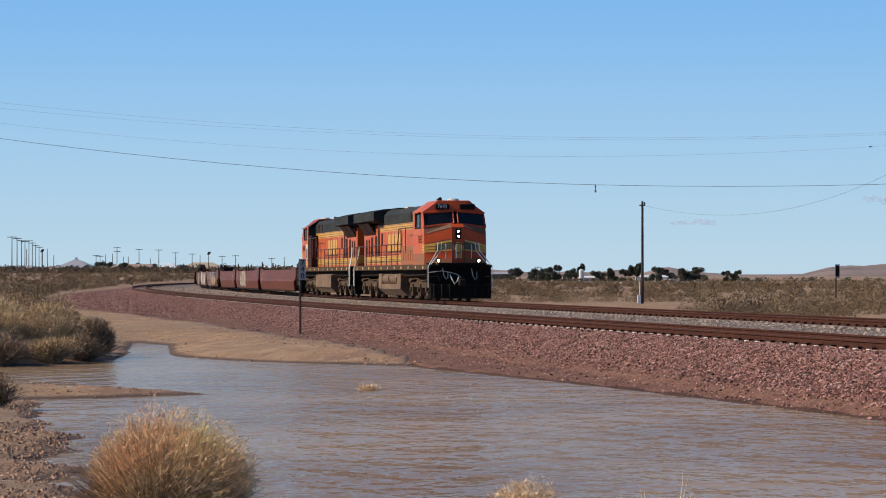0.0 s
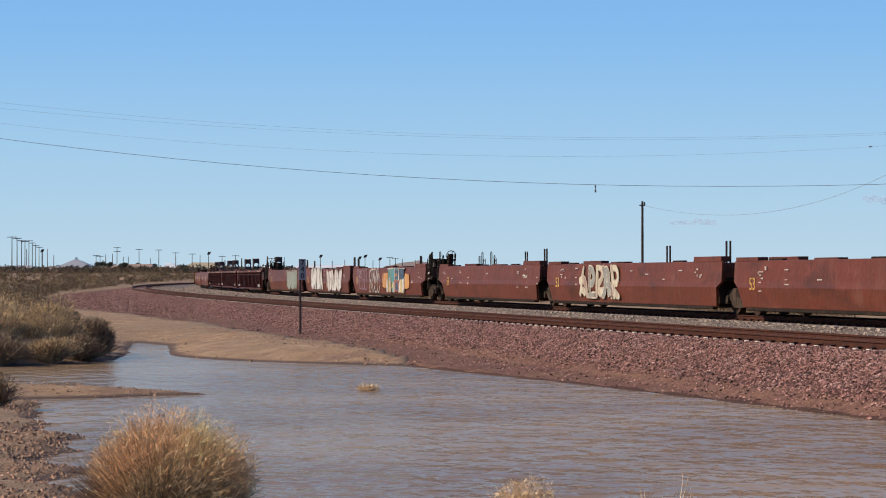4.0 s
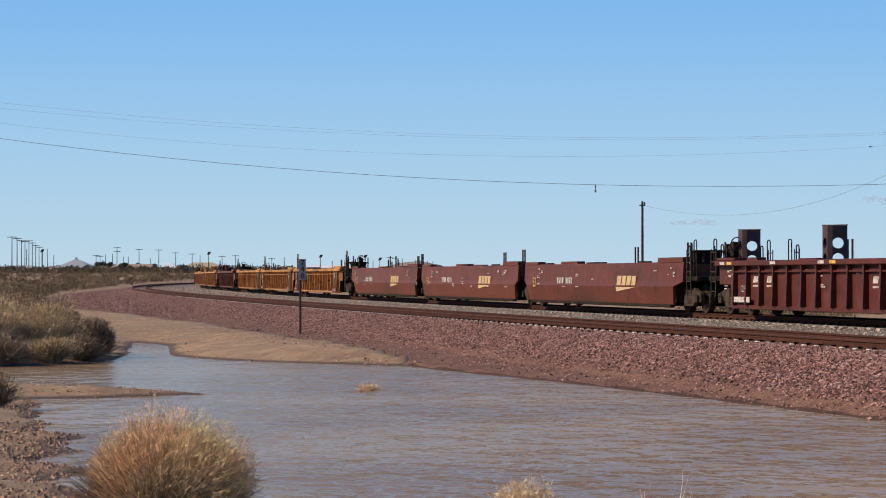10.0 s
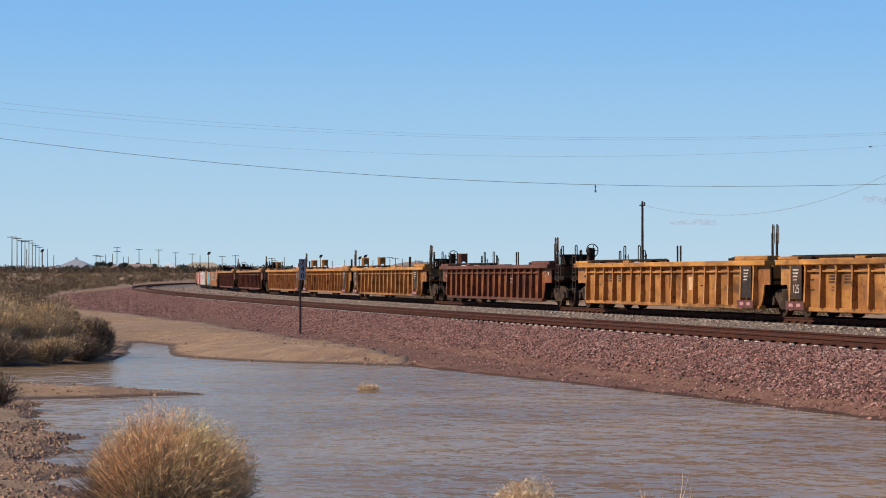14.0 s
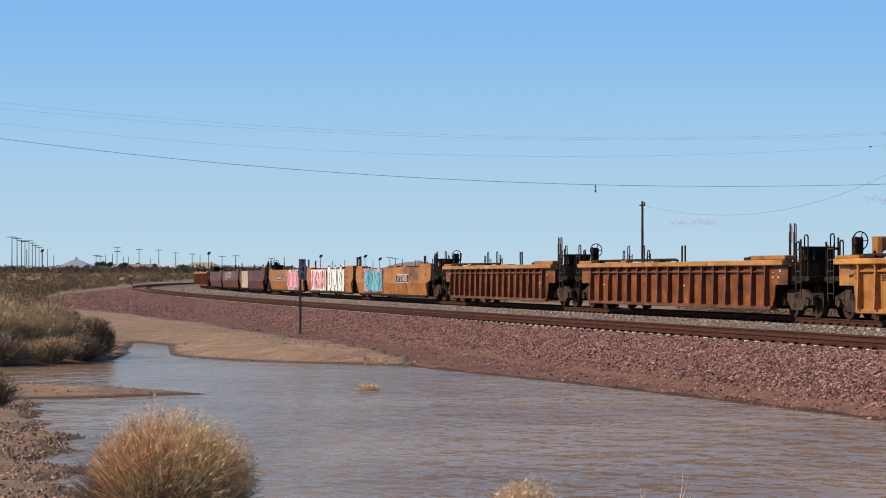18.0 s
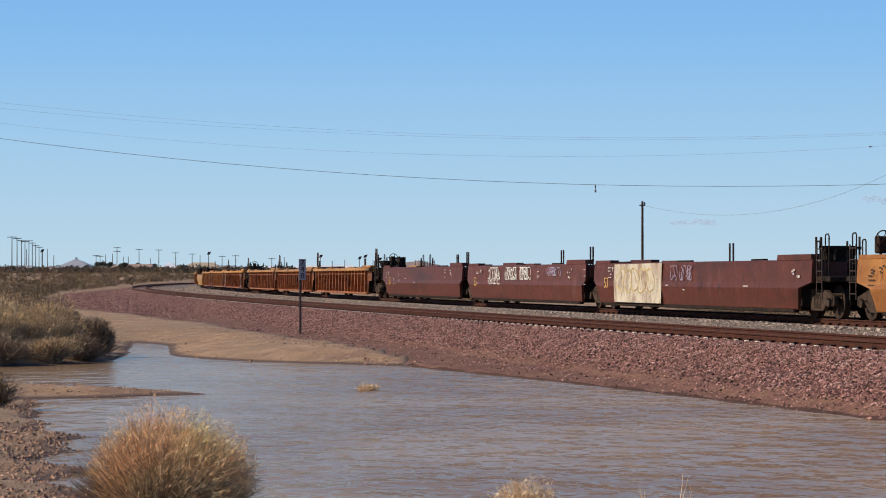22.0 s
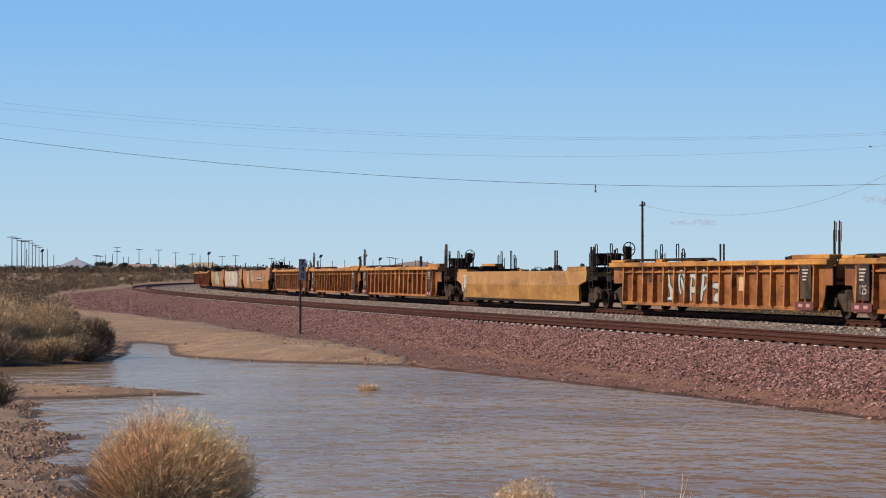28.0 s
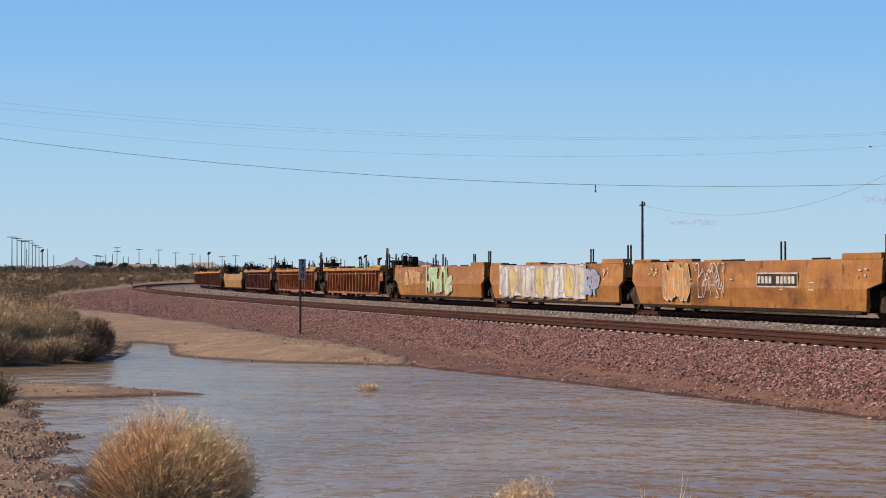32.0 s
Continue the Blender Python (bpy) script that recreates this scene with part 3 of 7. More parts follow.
P_PLATE_RUSTSHADE = car_paint("deep_rust_shaded_plate", (0.215, 0.067, 0.019), (0.11, 0.034, 0.014), (0.040, 0.018, 0.012), .85)
M_GEAR = surf("grimy_running_gear", (0.017, 0.012, 0.009), 0.9, spec=.12, spots=[((0.045, 0.025, 0.017), 4.0, .45, .65, .8)])
M_TRUCKFRAME = surf("rusty_truck_frame", (0.062, 0.040, 0.029), 0.9, spec=.12, spots=[((0.025, 0.017, 0.013), 3.0, .45, .62, .8), ((0.10, 0.066, 0.047), 5.0, .55, .68, .6)])
M_WHEEL = surf("rusty_wheel_steel", (0.045, 0.026, 0.018), 0.85, spec=.15, spots=[((0.016, 0.011, 0.009), 4.0, .45, .65, .8)])
M_WOODBAR = surf("grey_steel_post", (0.040, 0.028, 0.023), 0.7, spec=.2, spots=[((0.10, 0.055, 0.035), 5.0, .5, .65, .7)])
M_PALEBAR = surf("bare_metal_tip", (0.30, 0.27, 0.24), 0.5, metal=.3)
M_MARKW = surf("stencil_white", (0.50, 0.44, 0.39), 0.7, spots=[((0.22, 0.10, 0.075), 9.0, .48, .62, .85)])
M_MARKY = surf("stencil_yellow", (0.58, 0.34, 0.06), 0.7, spots=[((0.25, 0.10, 0.05), 9.0, .50, .64, .8)])
M_STICKER = surf("pale_sticker", (0.55, 0.33, 0.18), 0.7, spots=[((0.40, 0.20, 0.09), 4.0, .5, .64, .7)])
M_PLATE = surf("black_stencil_panel", (0.022, 0.018, 0.017), 0.8, spec=.2, spots=[((0.12, 0.055, 0.025), (2, 2, 1.2), .48, .62, .75), ((0.07, 0.035, 0.02), 7.0, .50, .62, .6)])
M_MARKP = surf("faded_pink_mark", (0.42, 0.20, 0.19), 0.7)
M_CREAM = surf("faded_cream_emblem", (0.50, 0.33, 0.16), 0.7, spots=[((0.24, 0.08, 0.05), 6.0, .52, .66, .7)])
M_REDTAG = surf("dark_red_corner", (0.100, 0.023, 0.020), 0.7, spots=[((0.10, 0.03, 0.02), 5.0, .5, .66, .6)])


def spray(name, c):
    return surf(name, c, .55, spots=[(tuple(x * .72 for x in c), 2.5, .42, .62, .55), (tuple(min(1, x * 1.2 + .05) for x in c), (1, 1, 3), .55, .7, .4), ((.16, .08, .05), 11.0, .62, .72, .6)])


SPRAY = {k: spray("spray_" + k, c) for k, c in dict(white=(.80, .79, .76), chalk=(.40, .40, .38), cream=(.70, .665, .59), teal=(.06, .22, .22), green=(.30, .50, .22), mint=(.50, .66, .42), orange=(.72, .36, .07), yellow=(.68, .55, .20),
                                                     pink=(.72, .26, .28), rose=(.60, .09, .13), blue=(.07, .30, .38), sky=(.17, .42, .52), black=(.03, .03, .035), grey=(.28, .32, .29), lilac=(.36, .30, .46), olive=(.30, .32, .06), navy=(.035, .06, .09), rust=(.36, .075, .025), brick=(.16, .045, .03), maroon=(.22, .04, .05), sage=(.20, .21, .16), haze=(.30, .31, .30)).items()}
# the same paints after years of sun and dust, worn through to the rusty side
for _k in ("white", "cream", "yellow", "teal", "grey", "orange", "mint", "lilac"):
    _c = {"white": (.56, .53, .48), "cream": (.54, .46, .34), "yellow": (.52, .38, .14), "teal": (.09, .20, .19), "grey": (.27, .27, .24), "orange": (.52, .24, .07), "mint": (.38, .46, .30), "lilac": (.33, .27, .36)}[_k]
    SPRAY["worn " + _k] = surf("worn_spray_" + _k, _c, .65, spots=[((.19, .075, .05), (1.6, 1.6, .6), .47, .62, .75), (tuple(x * .7 for x in _c), 2.5, .42, .62, .6), ((.15, .06, .04), 9.0, .56, .68, .7)])
Y_SIDE = 1.46


def quad_on_side(g, x0, x1, z0, z1, y, lean=0.0):
    """A thin raised patch on the flank facing -y."""
    g.add([(x0, y, z0), (x1, y, z0), (x1 + lean, y, z1), (x0 + lean, y, z1), (x0, y - .004, z0), (x1, y - .004, z0), (x1 + lean, y - .004, z1), (x0 + lean, y - .004, z1)],
          [(4, 5, 6, 7), (0, 1, 5, 4), (1, 2, 6, 5), (2, 3, 7, 6), (3, 0, 4, 7)])


# the shared truck: two wheelsets, two side frames with springs
def truck_meshes():
    w = Geo()
    for sy in (-.75, .75):
        w.cyl((0, sy - .07, .46), (0, sy + .07, .46), .46, 20)
        w.cyl((0, sy - .075, .46), (0, sy + .075, .46), .17, 12)
        s = math.copysign(1, sy)
        w.cyl((0, sy - .10 * s, .46), (0, sy - .06 * s, .46), .49, 20)
    w.cyl((0, -1.05, .46), (0, 1.05, .46), .085, 10)
    f = Geo()
    arch = [(-1.22, .38), (-1.05, .36), (-.75, .48), (-.42, .22), (.42, .22), (.75, .48), (1.05, .36), (1.22, .38), (1.2, .62), (.95, .68), (.5, .80), (-.5, .80), (-.95, .68), (-1.2, .62)]
    f.prism(arch, -.06, .06, "y")
    for x in (-.2, 0, .2):
        f.cyl((x, 0, .30), (x, 0, .62), .085, 10)
    for x in (-.89, .89):
        f.cyl((x, -.12, .46), (x, .12, .46), .13, 10)
    b = Geo().box(-.22, .22, -1.1, 1.1, .52, .78, .03)
    return w.mesh("wheelset", M_WHEEL), f.mesh("side_frame", M_TRUCKFRAME), b.mesh("bolster", M_GEAR)


WHEELSET, SIDEFRAME, BOLSTER = truck_meshes()
TRUCK_PLATE = Geo().cyl((0, 0, .78), (0, 0, .86), .35, 14).mesh("truck", M_GEAR)


def add_truck(car, x):
    t = part("truck", TRUCK_PLATE, M_GEAR, car, "grimy two-axle truck", pose(x, 0, 0))
    for dx in (-.89, .89):
        part("wheelset", WHEELSET, M_WHEEL, t, m=pose(dx, 0, 0))
    for sy in (-1.02, 1.02):
        part("side_frame", SIDEFRAME, M_TRUCKFRAME, t, m=pose(0, sy, 0))
    part("bolster", BOLSTER, M_GEAR, t)


def both(fn):
    """Calls fn for the flank facing -y and for the other one."""
    for s in (-1, 1):
        fn(s)


_ribs = {}


def rib_mesh(mat, z0, z1):
    key = (mat.name, round(z0, 2), round(z1, 2))
    if key not in _ribs:
        g = Geo()
        # a pressed hat section that swells towards its foot
        for a, b, wa, wb, da, db in ((z0, z0 + .16, .062, .060, .165, .16), (z0 + .16, z1 - .1, .060, .055, .16, .125), (z1 - .1, z1, .055, .070, .125, .145)):
            g.add([(-wa, 0, a), (wa, 0, a), (wb, 0, b), (-wb, 0, b), (-wa * .88, -da, a), (wa * .88, -da, a), (wb * .88, -db, b), (-wb * .88, -db, b)],
                  [(4, 5, 6, 7), (0, 4, 7, 3), (1, 2, 6, 5), (0, 1, 5, 4), (3, 7, 6, 2)])
        _ribs[key] = g.mesh("rib", mat)
    return _ribs[key]


POST_SHORT = Geo().cyl((0, 0, 1.5), (0, 0, 2.24), .034, 8).mesh("guide_post", M_WOODBAR)
POST_TALL = Geo().cyl((0, 0, 1.5), (0, 0, 2.40), .038, 8).cyl((0, 0, 2.40), (.02, 0, 2.66), .022, 6).mesh("guide_post", M_WOODBAR)
POST_TIP = Geo().cyl((0, 0, 2.10), (0, 0, 2.62), .022, 6).mesh("post_tip", M_PALEBAR)


def posts(car, x, tall, y=-1.1):
    for dx in (-.17, .17):
        p = part("guide_post", POST_TALL if tall else POST_SHORT, M_WOODBAR, car, "upright steel guide post", pose(x + dx, y, 0))
        if tall:
            part("post_tip", POST_TIP, M_PALEBAR, p, m=pose(.05, .03, 0))


def block_mesh(mat, h):
    """A stowed container-lock cabinet: plate with round holes, folded round a corner."""
    g = Geo()
    for x0, x1 in ((-.32, 0), (0, .32)):
        cx = (x0 + x1) / 2
        n = 16
        rows = 2 if h > .8 else 1
        z0 = 1.55
        zt = z0 + h
        zc = [zt - .48, zt - .90][:rows]
        # bars round the holes
        edges = [(x0, x0 + .05), (x1 - .05, x1)]
        for a, b in edges:
            g.box(a, b, -.05, .05, z0, zt)
        lv = zt
        for z in zc:
            r = .15
            ring_ = []
            for i in range(n):
                a = 2 * math.pi * i / n
                ring_.append((cx + r * .75 * math.cos(a), z + r * math.sin(a)))
            hw = .11
            sq = []
            for i in range(n):
                a = 2 * math.pi * i / n
                c, s = math.cos(a), math.sin(a)
                k = 1 / max(abs(c), abs(s))
                sq.append((cx + hw * c * k, z + .19 * s * k))
            for y in (-.05, .05):
                v = [(px, y, pz) for px, pz in ring_] + [(px, y, pz) for px, pz in sq]
                g.add(v, [(i, (i + 1) % n, n + (i + 1) % n, n + i) for i in range(n)])
            v = [(px, y, pz) for y in (-.05, .05) for px, pz in ring_]
            g.add(v, [(i, (i + 1) % n, n + (i + 1) % n, n + i) for i in range(n)])
            if lv > z + .19:
                g.box(x0 + .05, x1 - .05, -.05, .05, z + .19, lv)
            lv = z - .19
        if lv > z0:
            g.box(x0 + .05, x1 - .05, -.05, .05, z0, lv)
    g.box(-.33, .33, -.06, .06, zt, zt + .03)
    k = 1.55 if h > .8 else 1.05
    g.v = [(x * 1.5, y, z) if x <= 0 else (-y, x * k, z) for x, y, z in g.v]
    return g.mesh("lock_cabinet", mat)


_blocks = {}


def lock_cabinet(car, x, mat, h):
    k = (mat.name, h)
    if k not in _blocks:
        _blocks[k] = block_mesh(mat, h)
    part("lock_cabinet", _blocks[k], mat, car, "upright steel cabinet with round holes", pose(x, -.95, 0, 0, 0, -6))


LADDER = Geo()
for _x in (-.2, .2):
    LADDER.cyl((_x, 0, .55), (_x, 0, 2.0), .02, 6)
for _z in np.arange(.7, 2.0, .3):
    LADDER.cyl((-.2, 0, _z), (.2, 0, _z), .016, 6)
LADDER = LADDER.mesh("ladder", M_WOODBAR)
BRAKE_WHEEL = Geo().ring((0, 0, 0), .24, .018, "x", 18)
for _i in range(5):
    _a = _i * 2 * math.pi / 5
    BRAKE_WHEEL.cyl((0, 0, 0), (0, .24 * math.cos(_a), .24 * math.sin(_a)), .013, 5)
BRAKE_WHEEL = BRAKE_WHEEL.mesh("brake_wheel", M_GEAR)
COUPLER = Geo().box(-.5, .55, -.12, .12, .75, 1.0, .03).box(.3, .62, -.2, .12, .70, 1.05, .04).mesh("coupler", M_GEAR)
HOSE = Geo().tube([(0, .3, .95), (.18, .34, .72), (.34, .36, .60), (.5, .34, .66)], .028, 6).mesh("air_hose", M_BLACK)
TANKCYL = Geo().cyl((-.5, 0, 0), (.5, 0, 0), .16, 16).box(-.35, -.28, -.18, .18, -.26, .17).box(.28, .35, -.18, .18, -.26, .17).mesh("air_reservoir", M_GEAR)


def car_end_gear(car, L, f, style, tank=3.5):
    """End platform, railings, ladder, coupler and hand-brake at a car's coupled end; f: +1 front, -1 rear."""
    x1 = f * (L / 2 - .55)
    part("coupler", COUPLER, M_GEAR, car, m=pose(f * (L / 2 - .6), 0, 0, 0, 0, 0 if f > 0 else 180))
    part("air_hose", HOSE, M_BLACK, car, m=pose(f * (L / 2 - .6), 0, 0, 0, 0, 0 if f > 0 else 180))
    a, b = sorted((f * (L / 2 - 2.9), x1))
    part("end_platform", Geo().box(a, b, -1.3, 1.3, 1.02, 1.16, .02).box(a, b, -.25, .25, .80, 1.02), M_GEAR, car)
    part("ladder", LADDER, M_WOODBAR, car, m=pose(f * (L / 2 - 1.15), -1.36, 0))
    part("ladder", LADDER, M_WOODBAR, car, m=pose(f * (L / 2 - 1.15), 1.36, 0))
    # bent grab irons, taller at the outer corner
    for dx, wd, top in ((.80, .26, 2.30), (1.45, .22, 2.12)):
        for dy in (-1.22, 1.22):
            xa, xb = f * (L / 2 - dx), f * (L / 2 - dx - wd)
            part("grab_iron", Geo().tube([(xa, dy, 1.1), (xa, dy, top - .05), (xa + (xb - xa) * .2, dy, top), (xa + (xb - xa) * .8, dy, top), (xb, dy, top - .05), (xb, dy, 1.1)], .021, 6).cyl((xa, dy, 1.5), (xb, dy, 1.5), .016, 6), M_GEAR, car)
    part("cut_lever", Geo().tube([(f * (L / 2 - .7), -1.3, 1.0), (f * (L / 2 - .65), -.9, 1.06), (f * (L / 2 - .5), -.2, 1.08)], .016, 5), M_GEAR, car)
    part("end_cabinet", Geo().box(min(f * (L / 2 - 2.2), f * (L / 2 - 1.55)), max(f * (L / 2 - 2.2), f * (L / 2 - 1.55)), -.4, .3, 1.16, 1.62, .03), M_GEAR, car)
    if f > 0:
        xa = L / 2 - 1.75
        part("end_frame", Geo().box(xa - .04, xa + .04, -1.1, .1, 1.90, 1.98).box(xa - .04, xa + .04, -1.1, .1, 1.55, 1.62), M_GEAR, car, "dark upright frame on the end deck")
        for y in (-1.06, -.66, -.3, .06):
            part("frame_post", Geo().cyl((xa, y, 1.14), (xa, y, 2.12 + .14 * math.cos(y * 5)), .032, 7), M_WOODBAR, car)
        part("end_box", Geo().prism([(-.85, 1.62), (-.05, 1.62), (.0, 2.0), (-.92, 2.0)], xa - .55, xa - .08), M_GEAR, car, "grimy box on the end frame")
    if style:
        s = part("brake_stand", Geo().cyl((f * (L / 2 - 2.1), -1.0, 1.1), (f * (L / 2 - 2.1), -1.0, 2.2), .04, 8).box(f * (L / 2 - 2.1) - .14, f * (L / 2 - 2.1) + .14, -1.12, -.88, 1.75, 2.20, .03), M_GEAR, car)
        part("brake_wheel", BRAKE_WHEEL, M_GEAR, s, "spoked hand-brake wheel", pose(f * (L / 2 - 2.28), -1.0, 2.10, 0, 0, 12))
        if style > 1:
            part("air_reservoir", TANKCYL, M_GEAR, car, "dark air tank on the end deck", pose(f * (L / 2 - tank), -.85, 1.98))
            part("reservoir_rack", Geo().box(f * (L / 2 - tank) - .42, f * (L / 2 - tank) + .42, -1.05, -.65, 1.55, 1.73), M_GEAR, car)


def stencils(car, y, ribbed, L, rng, colour=None):
    """Lines of stencilled data that are too small to read, as bars."""
    mat = colour or M_MARKW
    g = Geo()
    for k in range(9 if ribbed else 11):
        x = -L / 2 + 2.6 + (L - 5.2) * (k + rng.uniform(-.2, .2)) / 9
        if rng.random() < .62:
            for j in range(rng.randint(1, 3)):
                z = rng.choice((.72, .86, 1.05, 1.22, 1.33)) + .055 * j
                quad_on_side(g, x, x + rng.uniform(.18, .42), z, z + .032, y)
    for x in (-L / 2 + 2.5, L / 2 - 3.1):
        for j in range(5):
            xx, zz = x + rng.uniform(0, .8), rng.uniform(1.08, 1.42)
            quad_on_side(g, xx, xx + rng.uniform(.08, .2), zz, zz + rng.uniform(.03, .07), y)
    part("stencil_bars", g, mat, car, "small stencilled data as worn bars")


def splash(car, y, x0, x1, z0, z1, colours, seed, letters_n=5, back=None):
    """Sprayed lettering that cannot be read: fat leaning strokes with an outline of their own, over a patch of colour."""
    rng = random.Random(seed)
    if back:
        g = Geo()
        n = 18
        pts = []
        for i in range(n):
            u = i / (n - 1)
            pts.append((x0 + (x1 - x0) * u, z1 - rng.uniform(0, .14)))
        for i in range(n):
            u = 1 - i / (n - 1)
            pts.append((x0 + (x1 - x0) * u, z0 + rng.uniform(0, .14)))
        g.prism(pts, y - .004, y, "y")
        part("graffiti_ground", g, SPRAY[back], car, "sprayed patch of " + back + " paint")
        y -= .005
    step = (x1 - x0) / letters_n
    for k in range(letters_n):
        cx = x0 + step * (k + .5)
        hw = step * .50
        zb, zt = z0 + rng.uniform(.02, .10), z1 - rng.uniform(.02, .10)
        r2 = random.Random(seed * 31 + k)
        strokes = []
        lean = r2.uniform(-.1, .3) * hw
        H = zt - zb
        xl, xh = cx - hw * r2.uniform(.55, .8), cx + hw * r2.uniform(.5, .85)
        # an upright, a bowl or bar that leaves it, and a leg: bent strokes, rounded off
        plans = [[(xl, zb), (xl + .1 * hw, zb + .3 * H), (xl - .1 * hw, zb + .7 * H), (xl, zt)]]
        plans.append(r2.choice(([(xl, zt), (xh + .4 * hw, zt), (xh + .3 * hw, zb + .45 * H), (xl, zb + .5 * H)], [(xl, zt), (cx, zt + .1 * H), (xh, zt - .1 * H), (xh, zb + r2.uniform(0, .5) * H)], [(xl, zb), (cx, zb - .1 * H), (xh + .3 * hw, zb + .1 * H), (xh, zb + .5 * H)])))
        plans.append(r2.choice(([(xl, zb + .5 * H), (cx, zb + .5 * H), (xh, zb + .35 * H), (xh, zb)], [(xl, zb + .45 * H), (cx, zb + .6 * H), (xh, zb + .5 * H), (xh, zb + .6 * H)], [(xh, zb), (xh + .1 * hw, zb + .4 * H), (xh - .1 * hw, zb + .6 * H), (xh, zt)])))
        if r2.random() < .5:
            plans.append([(xl - .2 * hw, zb + r2.uniform(0, .2) * H), (cx, zb + .1 * H), (cx + .2 * hw, zb), (xh + .2 * hw, zb + r2.uniform(0, .25) * H)])
        r2.shuffle(plans)
        for p in plans[:3]:
            # loose spraying: no two strokes alike
            p = [(qx + r2.uniform(-.45, .45) * hw, min(max(qz + r2.uniform(-.22, .22) * H, zb), zt)) for qx, qz in p]
            line = []
            for i in range(11):
                t = i / 10
                w = ((1 - t) ** 3, 3 * t * (1 - t) ** 2, 3 * t * t * (1 - t), t ** 3)
                q = [sum(w[j] * p[j][c] for j in range(4)) for c in (0, 1)]
                line.append((q[0] + lean * (q[1] - zb) / max(zt - zb, .1), q[1]))
            strokes.append((line, hw * r2.uniform(.17, .27)))
        for layer, (grow_, mat) in enumerate(((.05, SPRAY[colours[-1]]), (0.0, SPRAY[colours[k % (len(colours) - 1)]]))):
            for si, (line, w) in enumerate(strokes):
                yy = y - .004 - .005 * layer - .0012 * si
                g = Geo()
                # the ribbon's rows: the stroke, with a rounded cap before and after it
                rows = []
                for i, (px_, pz_) in enumerate(line):
                    a, b = line[max(i - 1, 0)], line[min(i + 1, 10)]
                    n = math.hypot(b[0] - a[0], b[1] - a[1]) or 1
                    rows.append((px_, pz_, (b[0] - a[0]) / n, (b[1] - a[1]) / n, (w + grow_) * (.75 + .25 * math.sin(i * .31))))
                x_, z_, ux, uz, h = rows[0]
                rows[:0] = [(x_ - ux * h * c, z_ - uz * h * c, ux, uz, h * math.sqrt(1 - c * c)) for c in (.95, .8, .45)]
                x_, z_, ux, uz, h = rows[-1]
                rows += [(x_ + ux * h * c, z_ + uz * h * c, ux, uz, h * math.sqrt(1 - c * c)) for c in (.45, .8, .95)]
                for x_, z_, ux, uz, h in rows:
                    for sg in (-1, 1):
                        g.v.append((x_ + sg * uz * h, yy, min(max(z_ - sg * ux * h, z0 - grow_), z1 + grow_)))
                g.f = [(2 * i, 2 * i + 1, 2 * i + 3, 2 * i + 2) for i in range(len(rows) - 1)]
                part("graffiti_edge" if layer == 0 else "graffiti_stroke", g, mat, car)


def ribbon_line(line, w, y):
    """A thin painted line through points of the flank."""
    g = Geo()
    n = len(line)
    for i, (x_, z_) in enumerate(line):
        a, b = line[max(i - 1, 0)], line[min(i + 1, n - 1)]
        d = math.hypot(b[0] - a[0], b[1] - a[1]) or 1
        ux, uz = (b[0] - a[0]) / d * w, (b[1] - a[1]) / d * w
        g.v += [(x_ - uz, y, z_ + ux), (x_ + uz, y, z_ - ux)]
    g.f = [(2 * i + 1, 2 * i, 2 * i + 2, 2 * i + 3) for i in range(n - 1)]
    return g


def bubbles(car, y, x0, x1, z0, z1, n, seed, line, fills=(), back=None, width=.028, squeeze=1.0):
    """Sprayed bubble letters that cannot be read: tall closed loops with a painted edge and a slit or notch inside."""
    rng = random.Random(seed)
    if back:
        k = 22
        top = [(x0 - .1 + (x1 - x0 + .2) * i / (k - 1), z1 + rng.uniform(-.05, .04)) for i in range(k)]
        low = [(x1 + .1 - (x1 - x0 + .2) * i / (k - 1), z0 - rng.uniform(-.08, .03)) for i in range(k)]
        part("graffiti_ground", Geo().prism(top + low, y - .003, y, "y"), SPRAY[back], car, "sprayed patch of " + back.replace("worn ", "") + " paint")
    step = (x1 - x0) / n
    for k in range(n):
        cx, hw = x0 + step * (k + .5), step * .5 * squeeze
        zb, zt = z0 + rng.uniform(0, .07), z1 - rng.uniform(0, .07)
        cz, hz = (zb + zt) / 2, (zt - zb) / 2
        lean, p = rng.uniform(-.12, .22) * hw, rng.uniform(2.4, 5)
        wob = [rng.uniform(-.18, .18) for _ in range(6)]
        loop = []
        for i in range(33):
            a = 2 * math.pi * i / 32
            c, sn = math.cos(a), math.sin(a)
            r = (abs(c) ** p + abs(sn) ** p) ** (-1 / p)
            r *= 1 + wob[0] * math.sin(2 * a) + wob[1] * math.cos(3 * a) + wob[2] * math.sin(4 * a + wob[3] * 9)
            zz = min(max(cz + sn * r * hz, z0), z1)
            loop.append((cx + c * r * hw + lean * (zz - zb), zz))
        yy = y - .004 - .0006 * (k % 4)
        if fills:
            g = Geo()
            g.v = [(cx + lean * hz, yy, cz)] + [(px_, yy, pz_) for px_, pz_ in loop[:-1]]
            g.f = [(0, 1 + (i + 1) % 32, 1 + i) for i in range(32)]
            part("graffiti_letter", g, SPRAY[fills[k % len(fills)]], car)
        part("graffiti_edge", ribbon_line(loop, width, yy - .004), SPRAY[line], car)
        for _ in range(2):
            u, v = rng.uniform(-.4, .4), rng.uniform(-.6, .1)
            l2 = [(cx + u * hw + lean * .5, cz + v * hz), (cx + (u + rng.uniform(-.15, .15)) * hw + lean * .7, cz + (v + .3) * hz), (cx + (u + rng.uniform(-.3, .3)) * hw + lean, cz + (v + rng.uniform(.4, .7)) * hz)]
